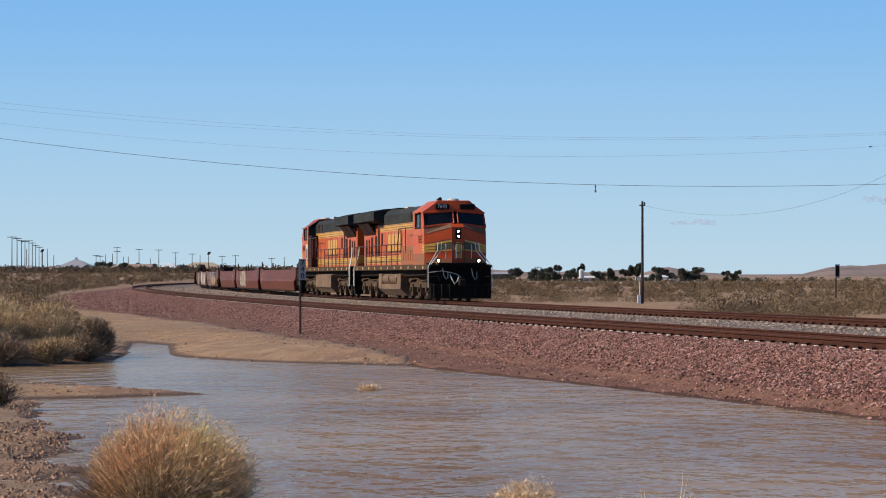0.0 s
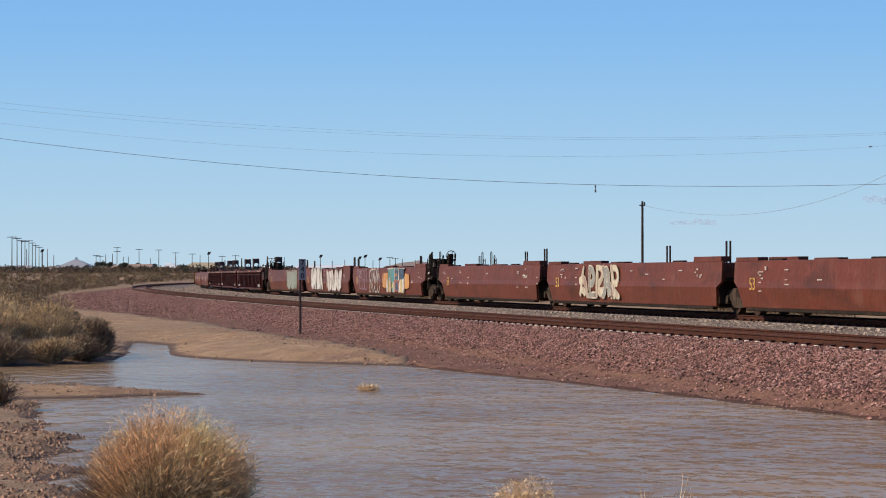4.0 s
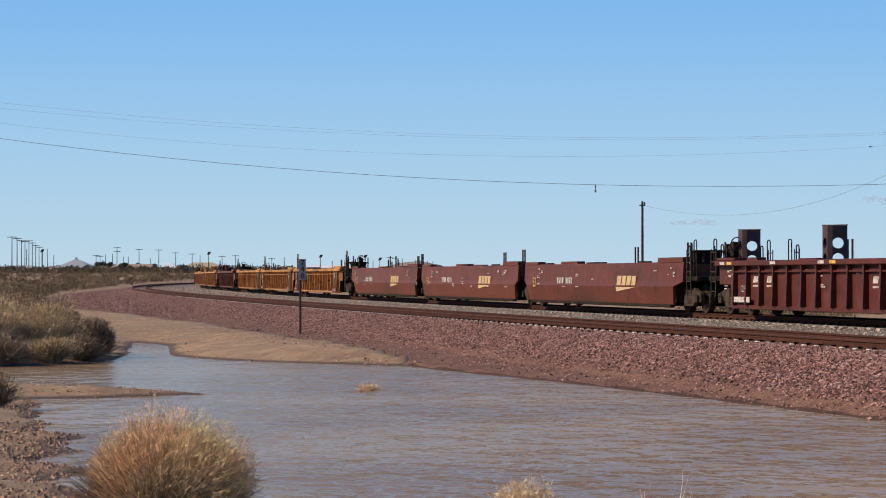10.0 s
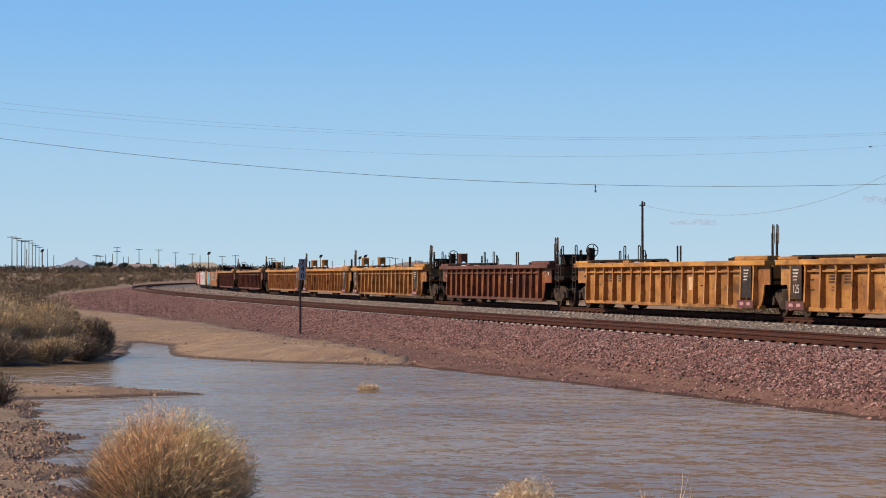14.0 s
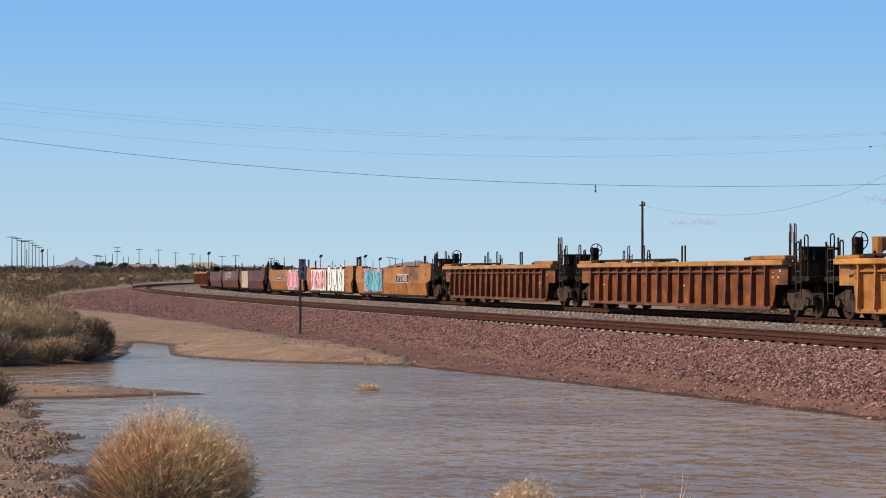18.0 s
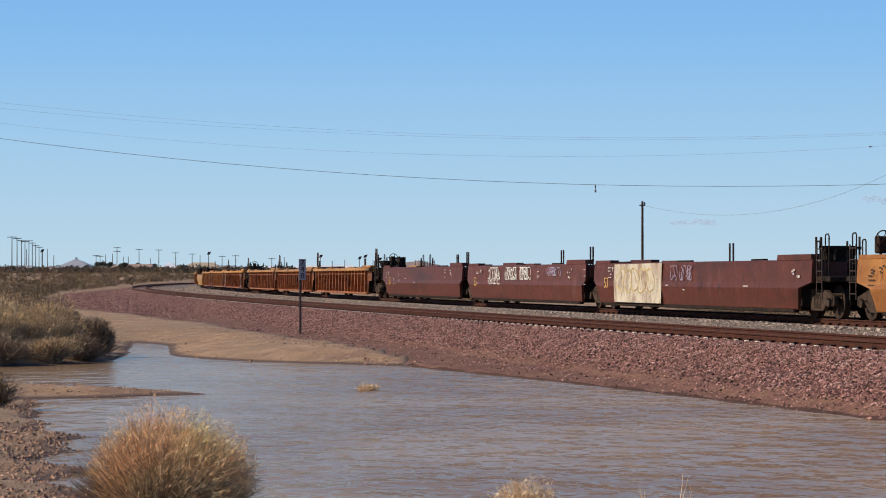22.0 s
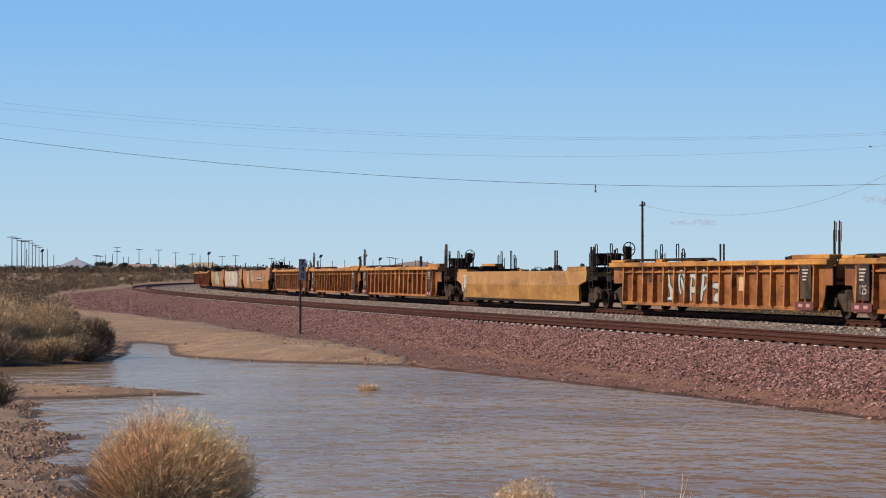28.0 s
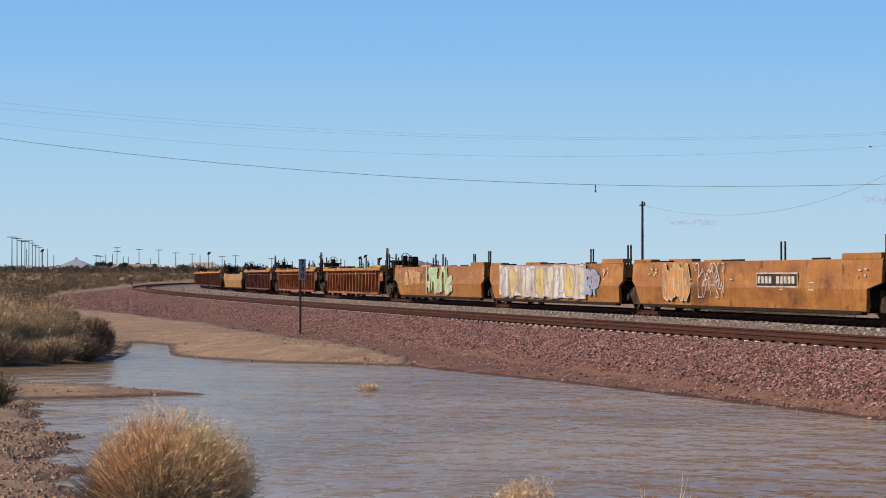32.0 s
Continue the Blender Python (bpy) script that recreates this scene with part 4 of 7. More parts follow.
            part("graffiti_edge", ribbon_line(l2, width * rng.uniform(.8, 1.7), yy - .005), SPRAY[line], car)


def scribble(car, y, x0, x1, z0, z1, colour, seed, lines=9):
    """Thin scrawled lines of a tag."""
    rng = random.Random(seed)
    for k in range(lines):
        x, z = rng.uniform(x0, x1), rng.uniform(z0, z1)
        l = [(x, z)]
        a = rng.uniform(0, 6.28)
        for i in range(9):
            a += rng.uniform(-1.3, 1.3)
            x = min(max(x + .11 * math.cos(a), x0), x1)
            z = min(max(z + .15 * math.sin(a), z0), z1)
            l.append((x, z))
        part("graffiti_stroke", ribbon_line(l, .017, y - .004 - .0005 * k), SPRAY[colour], car)


def patches(car, y, x0, x1, z0, z1, rows, seed):
    """Flat fields of a many-coloured piece: (colour, left, right, low, high, slant) in shares of its length and height."""
    rng = random.Random(seed)
    for i, (c, a, b, lo, hi, slant) in enumerate(rows):
        pts = []
        for u, v in ((a, lo), ((a + b) / 2, lo), (b, lo), (b, (lo + hi) / 2), (b, hi), ((a + b) / 2, hi), (a, hi), (a, (lo + hi) / 2)):
            u, v = u + slant * (v - lo) + rng.uniform(-.012, .012), v + rng.uniform(-.04, .04)
            pts.append((x0 + (x1 - x0) * u, z0 + (z1 - z0) * min(max(v, 0), 1)))
        part("graffiti_field", Geo().prism(pts, y - .003 - .0012 * i, y, "y"), SPRAY[c], car)


def sprayed_word(car, y, x, z, text, size, fill, edge):
    """Fat sprayed letters with an outline, as read on the car."""
    part("graffiti_outline", letters(text, size, SPRAY[edge], size * .10), SPRAY[edge], car, m=pose(x, y - .004, z))
    part("graffiti_letter", letters(text, size, SPRAY[fill], size * .05), SPRAY[fill], car, m=pose(x, y - .010, z))


def ribbed_car(L, front_end, rear_end, paint, chord=None, tall_posts=True, cabinets=0, plates=False, stripes=None, label="", seed=0, gear=1):
    """A well car with ribbed flanks. front_end, rear_end: coupled ends (True) or ends that share a truck (False)."""
    rng = random.Random(seed)
    chord = P_CHORD_GOLD if chord is P_YELLOW or (chord is None and paint in (P_YELLOW, P_GOLDRUST)) else P_TOPYEL if chord is P_ORANGE else chord or paint
    car = thing("well_car", label=label, category="rail car", group="well cars of the train")
    xf = L / 2 - (3.1 if front_end else 1.2)
    xr = -L / 2 + (3.1 if rear_end else 1.2)
    ef, er = L / 2 - (1.85 if front_end else .42), -L / 2 + (1.85 if rear_end else .42)
    z0, z1 = .27, 1.47
    plate = P_PLATE_GOLD if paint is P_YELLOW else P_PLATE_MID if paint is P_GOLDRUST else P_PLATE_RUSTSHADE if paint in (P_RUSTY, P_BROWN) else paint

    def flank(s):
        y = s * Y_SIDE
        g = Geo().prism([(xr, z0), (xf, z0), (xf + .22, .60), (xf + .30, .92), (ef, .92), (ef, z1), (er, z1), (er, .92), (xr - .30, .92), (xr - .22, .60)], y - s * .05, y - s * .09, "y")
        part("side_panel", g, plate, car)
        ch = Geo().box(er, ef, min(y + s * .13, y - s * .2), max(y + s * .13, y - s * .2), z1, z1 + .155, .02)
        part("top_chord", ch, chord, car)
        part("bottom_sill", Geo().box(xr - .05, xf + .05, min(y + s * .02, y - s * .2), max(y + s * .02, y - s * .2), z0 - .07, z0 + .05, .02), paint, car)
        for a, b, zt in ((ef - 2.7, ef, .13), (er, er + 1.5, .09)):
            part("end_cap", Geo().box(a, b, min(y + s * .05, y - s * .35), max(y + s * .05, y - s * .35), z1 + .155, z1 + .155 + zt, .02), chord, car)
        part("stiffener", Geo().box(xr + .25, xf - .25, min(y + s * .045, y - s * .06), max(y + s * .045, y - s * .06), z1 - .20, z1 - .145, .012), paint, car)
        rm = rib_mesh(paint, z0 + .04, z1)
        n = 16
        for k in range(n + 1):
            part("rib", rm, paint, car, m=pose(xr + .25 + (xf - xr - .5) * k / n, y - s * .05, 0, 0, 0, 0 if s < 0 else 180))

    both(flank)
    fl = Geo()
    for x in np.linspace(xr + .3, xf - .3, 6):
        fl.box(x - .15, x + .15, -1.36, 1.36, .24, .36)
    fl.box(xr, xf, -1.3, -.9, .27, .30).box(xr, xf, .9, 1.3, .27, .30)
    part("floor_frame", fl, M_GEAR, car)
    for x, w_ in ((ef, -.05), (er, .05)):
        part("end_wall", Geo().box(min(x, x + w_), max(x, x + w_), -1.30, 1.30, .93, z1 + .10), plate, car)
    for x in (xf + .06, xr - .06):
        part("bulkhead", Geo().box(x - .05, x + .05, -1.37, 1.37, .34, 1.42), M_GEAR, car)
    for a, b in ((xf + .1, ef), (er, xr - .1)):
        part("end_deck", Geo().box(a, b, -1.34, 1.34, 1.0, 1.12, .02), M_GEAR, car)
    posts(car, ef - .45, tall_posts)
    posts(car, xr + 2.8, False, 1.1)
    if front_end:
        car_end_gear(car, L, 1, 0)
        add_truck(car, L / 2 - 2.0)
    if rear_end:
        car_end_gear(car, L, -1, gear, 1.7)
        add_truck(car, -L / 2 + 2.0)
    else:
        add_truck(car, -L / 2)
        part("articulation", Geo().box(-L / 2 - .38, -L / 2 + .38, -.75, .75, .8, 1.62, .05).box(-L / 2 - .5, -L / 2 + .5, -.3, .3, .7, 1.2, .03), M_GEAR, car)
    if cabinets:
        for x in ((xr - .4, (xf + xr) / 2 - (2.6 if paint is P_MAROON else 4.6)) if cabinets > 1 else (xr + .3,)):
            lock_cabinet(car, x, M_DARKBLOCK if paint is P_MAROON or paint is P_DARK else paint, 1.0 if paint is P_MAROON else .62)
    if paint is not P_MAROON:
        for a, b in ((er + .5, er + .52 * (ef - er)), (ef - 3.4, ef - 1.2)):
            part("stowed_bar", Geo().tube([(a, -1.36, z1 + .20), (a + .25, -1.33, z1 + .235), (b - .3, -1.30, z1 + .225), (b, -1.34, z1 + .19)], .045, 7), M_GEAR, car, "dark stowed guide bar along the top edge")
            for k in range(3):
                x = a + (b - a) * (k + rng.uniform(.3, .7)) / 3
                part("top_pad", Geo().box(x - .32, x + .32, -1.46, -1.24, z1 + .155, z1 + .22 + .03 * rng.random(), .015), (M_GEAR, chord, M_GEAR)[k], car)
    if stripes:
        for k, x in enumerate((er + .5, er + 1.1, xr + 3.4, -.9, -.1, xf - 4.6, ef - 3.0, ef - 2.2, ef - 1.3)):
            g = Geo()
            quad_on_side(g, x, x + .42, z1 + .035, z1 + .12, -Y_SIDE - .132)
            part("reflector", g, (M_MARKW, M_MARKY, M_MARKW)[k % 3] if stripes > 1 else M_MARKY, car)
    if plates:
        for x, words in (((xf - .75, ""),) if rear_end else ((xr + .75, "125"), (xf - .75, ""))):
            g = Geo()
            quad_on_side(g, x - .40, x + .40, .54, z1, -Y_SIDE - .105)
            part("stencil_panel", g, M_PLATE, car, "black stencil panel")
            if words:
                part("stencil_number", letters(words, .34, M_MARKW), M_MARKW, car, m=pose(x, -Y_SIDE - .112, .80))
            g = Geo()
            for j in range(4):
                quad_on_side(g, x - .22, x + .05 + .05 * j, 1.05 + .09 * j, 1.09 + .09 * j, -Y_SIDE - .11)
            part("stencil_bars", g, M_MARKW, car)
            g = Geo()
            quad_on_side(g, x - .66, x + .66, z0 - .03, z0 + .20, -Y_SIDE - .15)
            part("corner_panel", g, M_REDTAG, car, "dark red corner panel")
            g = Geo()
            quad_on_side(g, x - .42, x - .12, z0 + .05, z0 + .14, -Y_SIDE - .156)
            quad_on_side(g, x + .14, x + .42, z0 + .05, z0 + .14, -Y_SIDE - .156)
            part("corner_mark", g, M_MARKP, car)
    return car, (xr, xf, er, ef)


M_DARKBLOCK = surf("dark_maroon_steel", (0.042, 0.018, 0.016), .6, spots=[((0.08, 0.03, 0.024), 3.0, .45, .6, .7)])


def smooth_car(L, front_end, rear_end, paint, label="", seed=0, gear=1, cabinet=False, raised=True, top=1.62):
    """A well car with smooth, slightly creased flanks and cut-away lower corners."""
    car = thing("well_car", label=label, category="rail car", group="well cars of the train")
    xf = L / 2 - (2.5 if front_end else 1.0)
    xr = -L / 2 + (2.5 if rear_end else 1.0)
    ef, er = L / 2 - (1.55 if front_end else .55), -L / 2 + (1.55 if rear_end else .55)
    z0, zm, z1 = .23, .82, top

    def flank(s):
        g = Geo()
        # rows from foot to top: ends of the plate and its stand-out
        rows = [(z0, xr + .22, xf - .22, .13), (z0 + .03, xr + .18, xf - .18, .09), (zm, xr - .05, xf + .05, 0.0), (zm + .02, xr - .08, xf + .08, .0), (1.0, er, ef, .025), (z1 - .03, er, ef, .06), (z1, er, ef, .09)]
        n = 14
        for z, a, b, inn in rows:
            for k in range(n + 1):
                g.v.append((a + (b - a) * k / n, s * (Y_SIDE - inn), z))
        m = len(g.v)
        for z, a, b, inn in rows:
            for k in range(n + 1):
                g.v.append((a + (b - a) * k / n, s * (Y_SIDE - inn - .09), z))
        R = len(rows)
        for j in range(R - 1):
            for k in range(n):
                a = j * (n + 1) + k
                g.f.append((a, a + 1, a + n + 2, a + n + 1))
                g.f.append((m + a, m + a + n + 1, m + a + n + 2, m + a + 1))
        for j in range(R - 1):
            for k in (0, n):
                a = j * (n + 1) + k
                g.f.append((a, a + n + 1, m + a + n + 1, m + a))
        for k in range(n):
            a = (R - 1) * (n + 1) + k
            g.f.append((a, a + 1, m + a + 1, m + a))
            g.f.append((k, m + k, m + k + 1, k + 1))
        part("side_panel", g, paint, car)
        if raised:
            for a, b, c, zt in ((ef - 2.7, ef - .1, -.35, .15), (er + .1, er + 1.9, .3, .10)):
                p = [(a, z1 - .01), (b, z1 - .01), (b, z1 + zt), (a + (c if c < 0 else 0) * -.2, z1 + zt)]
                part("end_cap", Geo().prism(p, s * (Y_SIDE - .06), s * (Y_SIDE - .38), "y"), paint, car)
        for x in np.linspace(er + 3.2, ef - 4.4, 3):
            part("top_pad", Geo().box(x - .5, x + .5, min(s * 1.2, s * 1.36), max(s * 1.2, s * 1.36), z1 - .02, z1 + .05, .015), M_GEAR, car)
        part("bottom_sill", Geo().box(xr + .5, xf - .5, min(s * 1.2, s * 1.38), max(s * 1.2, s * 1.38), z0 - .08, z0 + .02, .02), M_GEAR, car)

    both(flank)
    fl = Geo()
    for x in np.linspace(xr + .8, xf - .8, 6):
        fl.box(x - .15, x + .15, -1.3, 1.3, .20, .33)
    part("floor_frame", fl, M_GEAR, car)
    for x, w_ in ((ef - .01, -.05), (er + .01, .05)):
        part("end_wall", Geo().box(min(x, x + w_), max(x, x + w_), -1.30, 1.30, 1.02, z1 - .06), paint, car)
    for x in (xf - .05, xr + .05):
        part("bulkhead", Geo().box(x - .05, x + .05, -1.33, 1.33, .34, 1.5), M_GEAR, car)
    for a, b in ((xf, ef), (er, xr)):
        part("end_deck", Geo().box(a, b, -1.3, 1.3, 1.02, 1.14, .02), M_GEAR, car)
    posts(car, ef - .3, False)
    posts(car, (xf + xr) / 2 - 2.2, False, .9)
    if front_end:
        car_end_gear(car, L, 1, 0)
        add_truck(car, L / 2 - 2.0)
    if rear_end:
        car_end_gear(car, L, -1, gear)
        add_truck(car, -L / 2 + 2.0)
    else:
        add_truck(car, -L / 2)
        part("articulation", Geo().box(-L / 2 - .38, -L / 2 + .38, -.75, .75, .8, 1.62, .05).box(-L / 2 - .5, -L / 2 + .5, -.3, .3, .7, 1.2, .03), M_GEAR, car)
    if cabinet:
        lock_cabinet(car, xr - .7, M_DARKBLOCK, 1.0)
    return car, (xr, xf, er, ef)


def number_board(car, x, z, words, w, size):
    g = Geo()
    quad_on_side(g, x - w / 2, x + w / 2, z - .21, z + .21, -Y_SIDE - .002)
    part("number_panel", g, M_MARKW, car, "white-framed reporting panel")
    g = Geo()
    quad_on_side(g, x - w / 2 + .04, x + w / 2 - .04, z - .17, z + .17, -Y_SIDE - .008)
    part("panel_field", g, M_PLATE, car)
    if words:
        part("panel_letters", letters(words, size, M_MARKW, .012), M_MARKW, car, m=pose(x, -Y_SIDE - .016, z))
    else:
        for k in range(10):
            if k != 4:
                g = Geo()
                quad_on_side(g, x - w / 2 + .12 + (w - .24) * k / 10, x - w / 2 + .12 + (w - .24) * (k + .7) / 10, z - .1, z + .1, -Y_SIDE - .012)
                part("panel_bar", g, M_MARKW, car)
# ---------------------------------------------------------------- locomotives
L_ORANGE = surf("locomotive_orange", (0.50, 0.088, 0.014), .4, spec=.25, spots=[((0.36, 0.052, 0.016), (.8, .8, 1.5), .45, .65, .6), ((0.50, 0.17, 0.085), (.5, .5, 1.2), .52, .68, .6), ((0.16, 0.05, 0.025), (5, 5, .5), .55, .72, .55), ((0.10, 0.03, 0.015), 7.0, .60, .70, .5)])
# the orange paint again, with the front's shade put into a redder, darker colour
L_ORANGESHADE = surf("locomotive_shaded_orange", (0.45, 0.062, 0.014), .45, spec=.25, spots=[((0.32, 0.04, 0.02), (.8, .8, 1.5), .45, .65, .5)])
L_DARK = surf("locomotive_charcoal", (0.014, 0.016, 0.015), .75, spec=.25, spots=[((0.045, 0.042, 0.036), (.7, .7, 2), .45, .65, .6)])
L_YELLOW = surf("locomotive_yellow", (0.58, 0.30, 0.04), .45, spots=[((0.42, 0.22, 0.06), (3, 3, .8), .48, .66, .6)])
L_LINE = surf("dark_red_line", (0.10, 0.022, 0.012), .5)
L_SILL = surf("dusty_frame", (0.075, 0.047, 0.030), .9, spec=.2, spots=[((0.04, 0.03, 0.024), 3.0, .45, .62, .7)])
L_DUST = surf("dust_coated_steel", (0.072, 0.044, 0.027), .9, spec=.15, spots=[((0.06, 0.037, 0.024), (1.5, 1.5, 2.0), .47, .62, .8), ((0.22, 0.145, 0.095), 3.0, .54, .66, .55), ((0.02, 0.014, 0.011), 6.0, .56, .66, .6)], bump=.2, bump_scale=7)
L_DUSTOR = surf("dusty_orange_panel", (0.32, 0.085, 0.025), .8, spots=[((0.20, 0.095, 0.050), (1, 1, 2), .42, .6, .85)])
L_ROOFRED = surf("faded_maroon_roof", (0.26, 0.045, 0.030), .6, spots=[((0.17, 0.04, 0.03), 1.5, .45, .62, .7)])
L_GRILLE = surf("dark_grille", (0.030, 0.012, 0.010), .8, spec=.2)
L_TANK = surf("dust_coated_tank", (0.15, 0.085, 0.046), .85, spots=[((0.09, 0.055, 0.035), (1.0, 1.0, 2.5), .45, .62, .8), ((0.27, 0.18, 0.115), (2.5, 2.5, .7), .5, .65, .6), ((0.04, 0.026, 0.018), (4, 4, 1), .58, .68, .7)], bump=.2, bump_scale=7)
L_PILOT = surf("black_pilot_paint", (0.008, 0.007, 0.006), .85, spec=.10, spots=[((0.012, 0.009, 0.007), 5.0, .52, .68, .7)])
L_GLASS = surf("dark_cab_glass", (0.006, 0.006, 0.008), .12, spec=.3)
L_RAILPALE = surf("pale_grab_rail", (0.62, 0.58, 0.52), .5)
L_RAILDARK = surf("dark_hand_rail", (0.07, 0.018, 0.014), .5)
L_LAMP = glow("lit_headlamp", (1.0, 0.86, 0.62), 22)
L_LAMPDIM = glow("lit_small_lamp", (1.0, 0.86, 0.62), 9)
L_PALE = surf("pale_panel", (0.50, 0.47, 0.42), .6)
L_NOSETOP = surf("dust_on_nose", (0.20, 0.075, 0.038), .85, spots=[((0.11, 0.07, 0.045), 2.0, .42, .6, .85)])
L_GREEN = surf("dark_green_field", (0.06, 0.055, 0.025), .5)
LOCO_L = 22.3
TALL = 1.055


def stripes_on(ob, x0, x1, z0, z1, y, s, n=3):
    """A yellow band with dark lines, on the flank."""
    g = Geo().box(x0, x1, min(y, y + s * .006), max(y, y + s * .006), z0, z1)
    b = part("yellow_band", g, L_YELLOW, ob, "yellow band with thin dark lines")
    for k in range(n):
        z = z0 + (z1 - z0) * (k + .5) / n
        part("band_line", Geo().box(x0, x1, min(y, y + s * .011), max(y, y + s * .011), z - .012, z + .012), L_LINE, b)


def loco_truck(loco, x):
    t = part("truck", Geo().box(-2.5, 2.5, -.5, .5, .55, .95, .05), M_GEAR, loco, "dust-covered three-axle truck", pose(x, 0, 0))
    for dx in (-1.92, 0, 1.92):
        g = Geo()
        for sy in (-.75, .75):
            g.cyl((dx, sy - .07, .53), (dx, sy + .07, .53), .53, 24)
        g.cyl((dx, -1.15, .53), (dx, 1.15, .53), .10, 10)
        part("wheelset", g, M_WHEEL, t)
    for s in (-1, 1):
        y0, y1 = sorted((s * 1.0, s * 1.18))
        top = [(-2.75, .62), (-2.6, .86), (-1.2, .90), (-.9, 1.0), (.9, 1.0), (1.2, .90), (2.6, .86), (2.75, .62), (2.3, .56), (1.5, .66), (.5, .60), (-.5, .60), (-1.5, .66), (-2.3, .56)]
        part("side_frame", Geo().prism(top, y0, y1, "y"), L_DUST, t, "dusty cast side frame")
        for dx in (-1.92, 0, 1.92):
            g = Geo().prism([(dx - .34, .22), (dx + .34, .22), (dx + .30, .36), (dx + .22, .62), (dx + .16, .80), (dx - .16, .80), (dx - .22, .62), (dx - .30, .36)], s * 1.02, s * 1.24, "y")
            g.cyl((dx, s * 1.2, .53), (dx, s * 1.33, .53), .12, 12)
            part("axle_box", g, L_DUST, t)
            for ex in (-.46, .46):
                turns = [(dx + ex + .09 * math.cos(q * 1.05), s * 1.1 + .09 * math.sin(q * 1.05), .33 + .0125 * q) for q in range(25)]
                part("coil_spring", Geo().tube(turns, .02, 5), M_GEAR, t)
        g = Geo().cyl((-2.7, s * 1.12, .95), (-2.15, s * 1.12, .95), .13, 12).cyl((2.15, s * 1.12, .95), (2.7, s * 1.12, .95), .13, 12)
        g.tube([(-2.2, s * 1.22, .98), (-1.0, s * 1.22, 1.06), (.6, s * 1.22, .94), (2.2, s * 1.22, 1.02)], .03, 6)
        part("brake_cylinder", g, L_DUST, t)


def locomotive(number, lead, label):
    loco = thing("locomotive", label=label, category="locomotive", group="locomotives")
    H = LOCO_L / 2
    # frame, pilot, platforms
    part("frame", Geo().box(-H + .75, H - .75, -1.2, 1.2, 1.15, 1.62, .03), M_GEAR, loco)
    for s in (-1, 1):
        y = s * 1.53
        g = Geo().box(-H + .8, H - .95, min(y, y - s * .12), max(y, y - s * .12), 1.47, 1.72, .02)
        part("side_sill", g, L_SILL, loco, "dusty dark side sill")
        for k in range(11):
            x = -H + 1.8 + k * (LOCO_L - 3.8) / 10
            part("sill_mark", Geo().box(x - .12, x + .12, min(y, y + s * .006), max(y, y + s * .006), 1.53, 1.65), L_YELLOW, loco)
        g = Geo().tube([(-H + 2, s * 1.25, 1.2), (-3, s * 1.28, 1.25), (3, s * 1.28, 1.18), (H - 2.5, s * 1.25, 1.25)], .035, 6)
        part("air_pipe", g, M_GEAR, loco)
    part("walkway", Geo().box(-H + .8, H - .95, -1.5, 1.5, 1.66, 1.735), L_SILL, loco)
    # fuel tank
    prof = [(-1.18, .20), (1.18, .20), (1.50, .52), (1.50, 1.22), (1.3, 1.30), (-1.3, 1.30), (-1.50, 1.22), (-1.50, .52)]
    if lead:
        tank = part("fuel_tank", Geo().prism([(-1.05, .2), (1.05, .2), (1.42, .52), (1.42, .78), (1.0, .80), (1.0, 1.3), (-1.0, 1.3), (-1.0, .80), (-1.42, .78), (-1.42, .52)], -3.1, 2.9), L_TANK, loco, "dust-coated fuel tank")
        for s in (-1, 1):
            for a, b in ((-3.1, -2.3), (1.9, 2.9)):
                part("tank_end", Geo().box(a, b, min(s * .9, s * 1.44), max(s * .9, s * 1.44), .5, 1.30, .04), L_TANK, tank)
            for a, b in ((-2.15, -.35), (-.15, 1.75)):
                g = Geo().cyl((a, s * 1.18, 1.03), (b, s * 1.18, 1.03), .27, 18).cyl((a - .06, s * 1.18, 1.03), (a, s * 1.18, 1.03), .2, 18).cyl((b, s * 1.18, 1.03), (b + .06, s * 1.18, 1.03), .2, 18)
                part("air_reservoir", g, L_TANK, tank, "round air reservoir")
    else:
        tank = part("fuel_tank", Geo().prism(prof, -3.2, 3.2), L_TANK, loco, "dust-coated fuel tank")
        part("tank_seam", Geo().box(-3.2, 3.2, -1.51, 1.51, .50, .535), L_SILL, tank)
    loco_truck(loco, 6.85)
    loco_truck(loco, -6.85)
    # cab and nose: one shell drawn out sideways, chamfered at the roof
    cw = 1.50
    nose_top = 3.40
    for s in (-1, 1):
        y0, y1 = sorted((s * cw, s * (cw - .06)))
        # flank in pieces round the side window
        g = Geo()
        wx0, wx1, wz0, wz1 = 7.15, 8.45, 3.42, 4.0
        g.prism([(6.55, 1.70), (9.33, 1.70), (9.34, 3.10), (9.22, nose_top), (9.20, wz0), (6.55, wz0)], y0, y1, "y")
        g.prism([(6.55, wz0), (wx0, wz0), (wx0, wz1), (6.55, wz1)], y0, y1, "y")
        g.prism([(wx1, wz0), (9.20, wz0), (8.93, wz1), (wx1, wz1)], y0, y1, "y")
        g.prism([(6.55, wz1), (8.93, wz1), (8.88, 4.12), (6.55, 4.16)], y0, y1, "y")
        part("cab_side", g, L_ORANGE, loco, "orange cab and nose side")
        g = Geo()
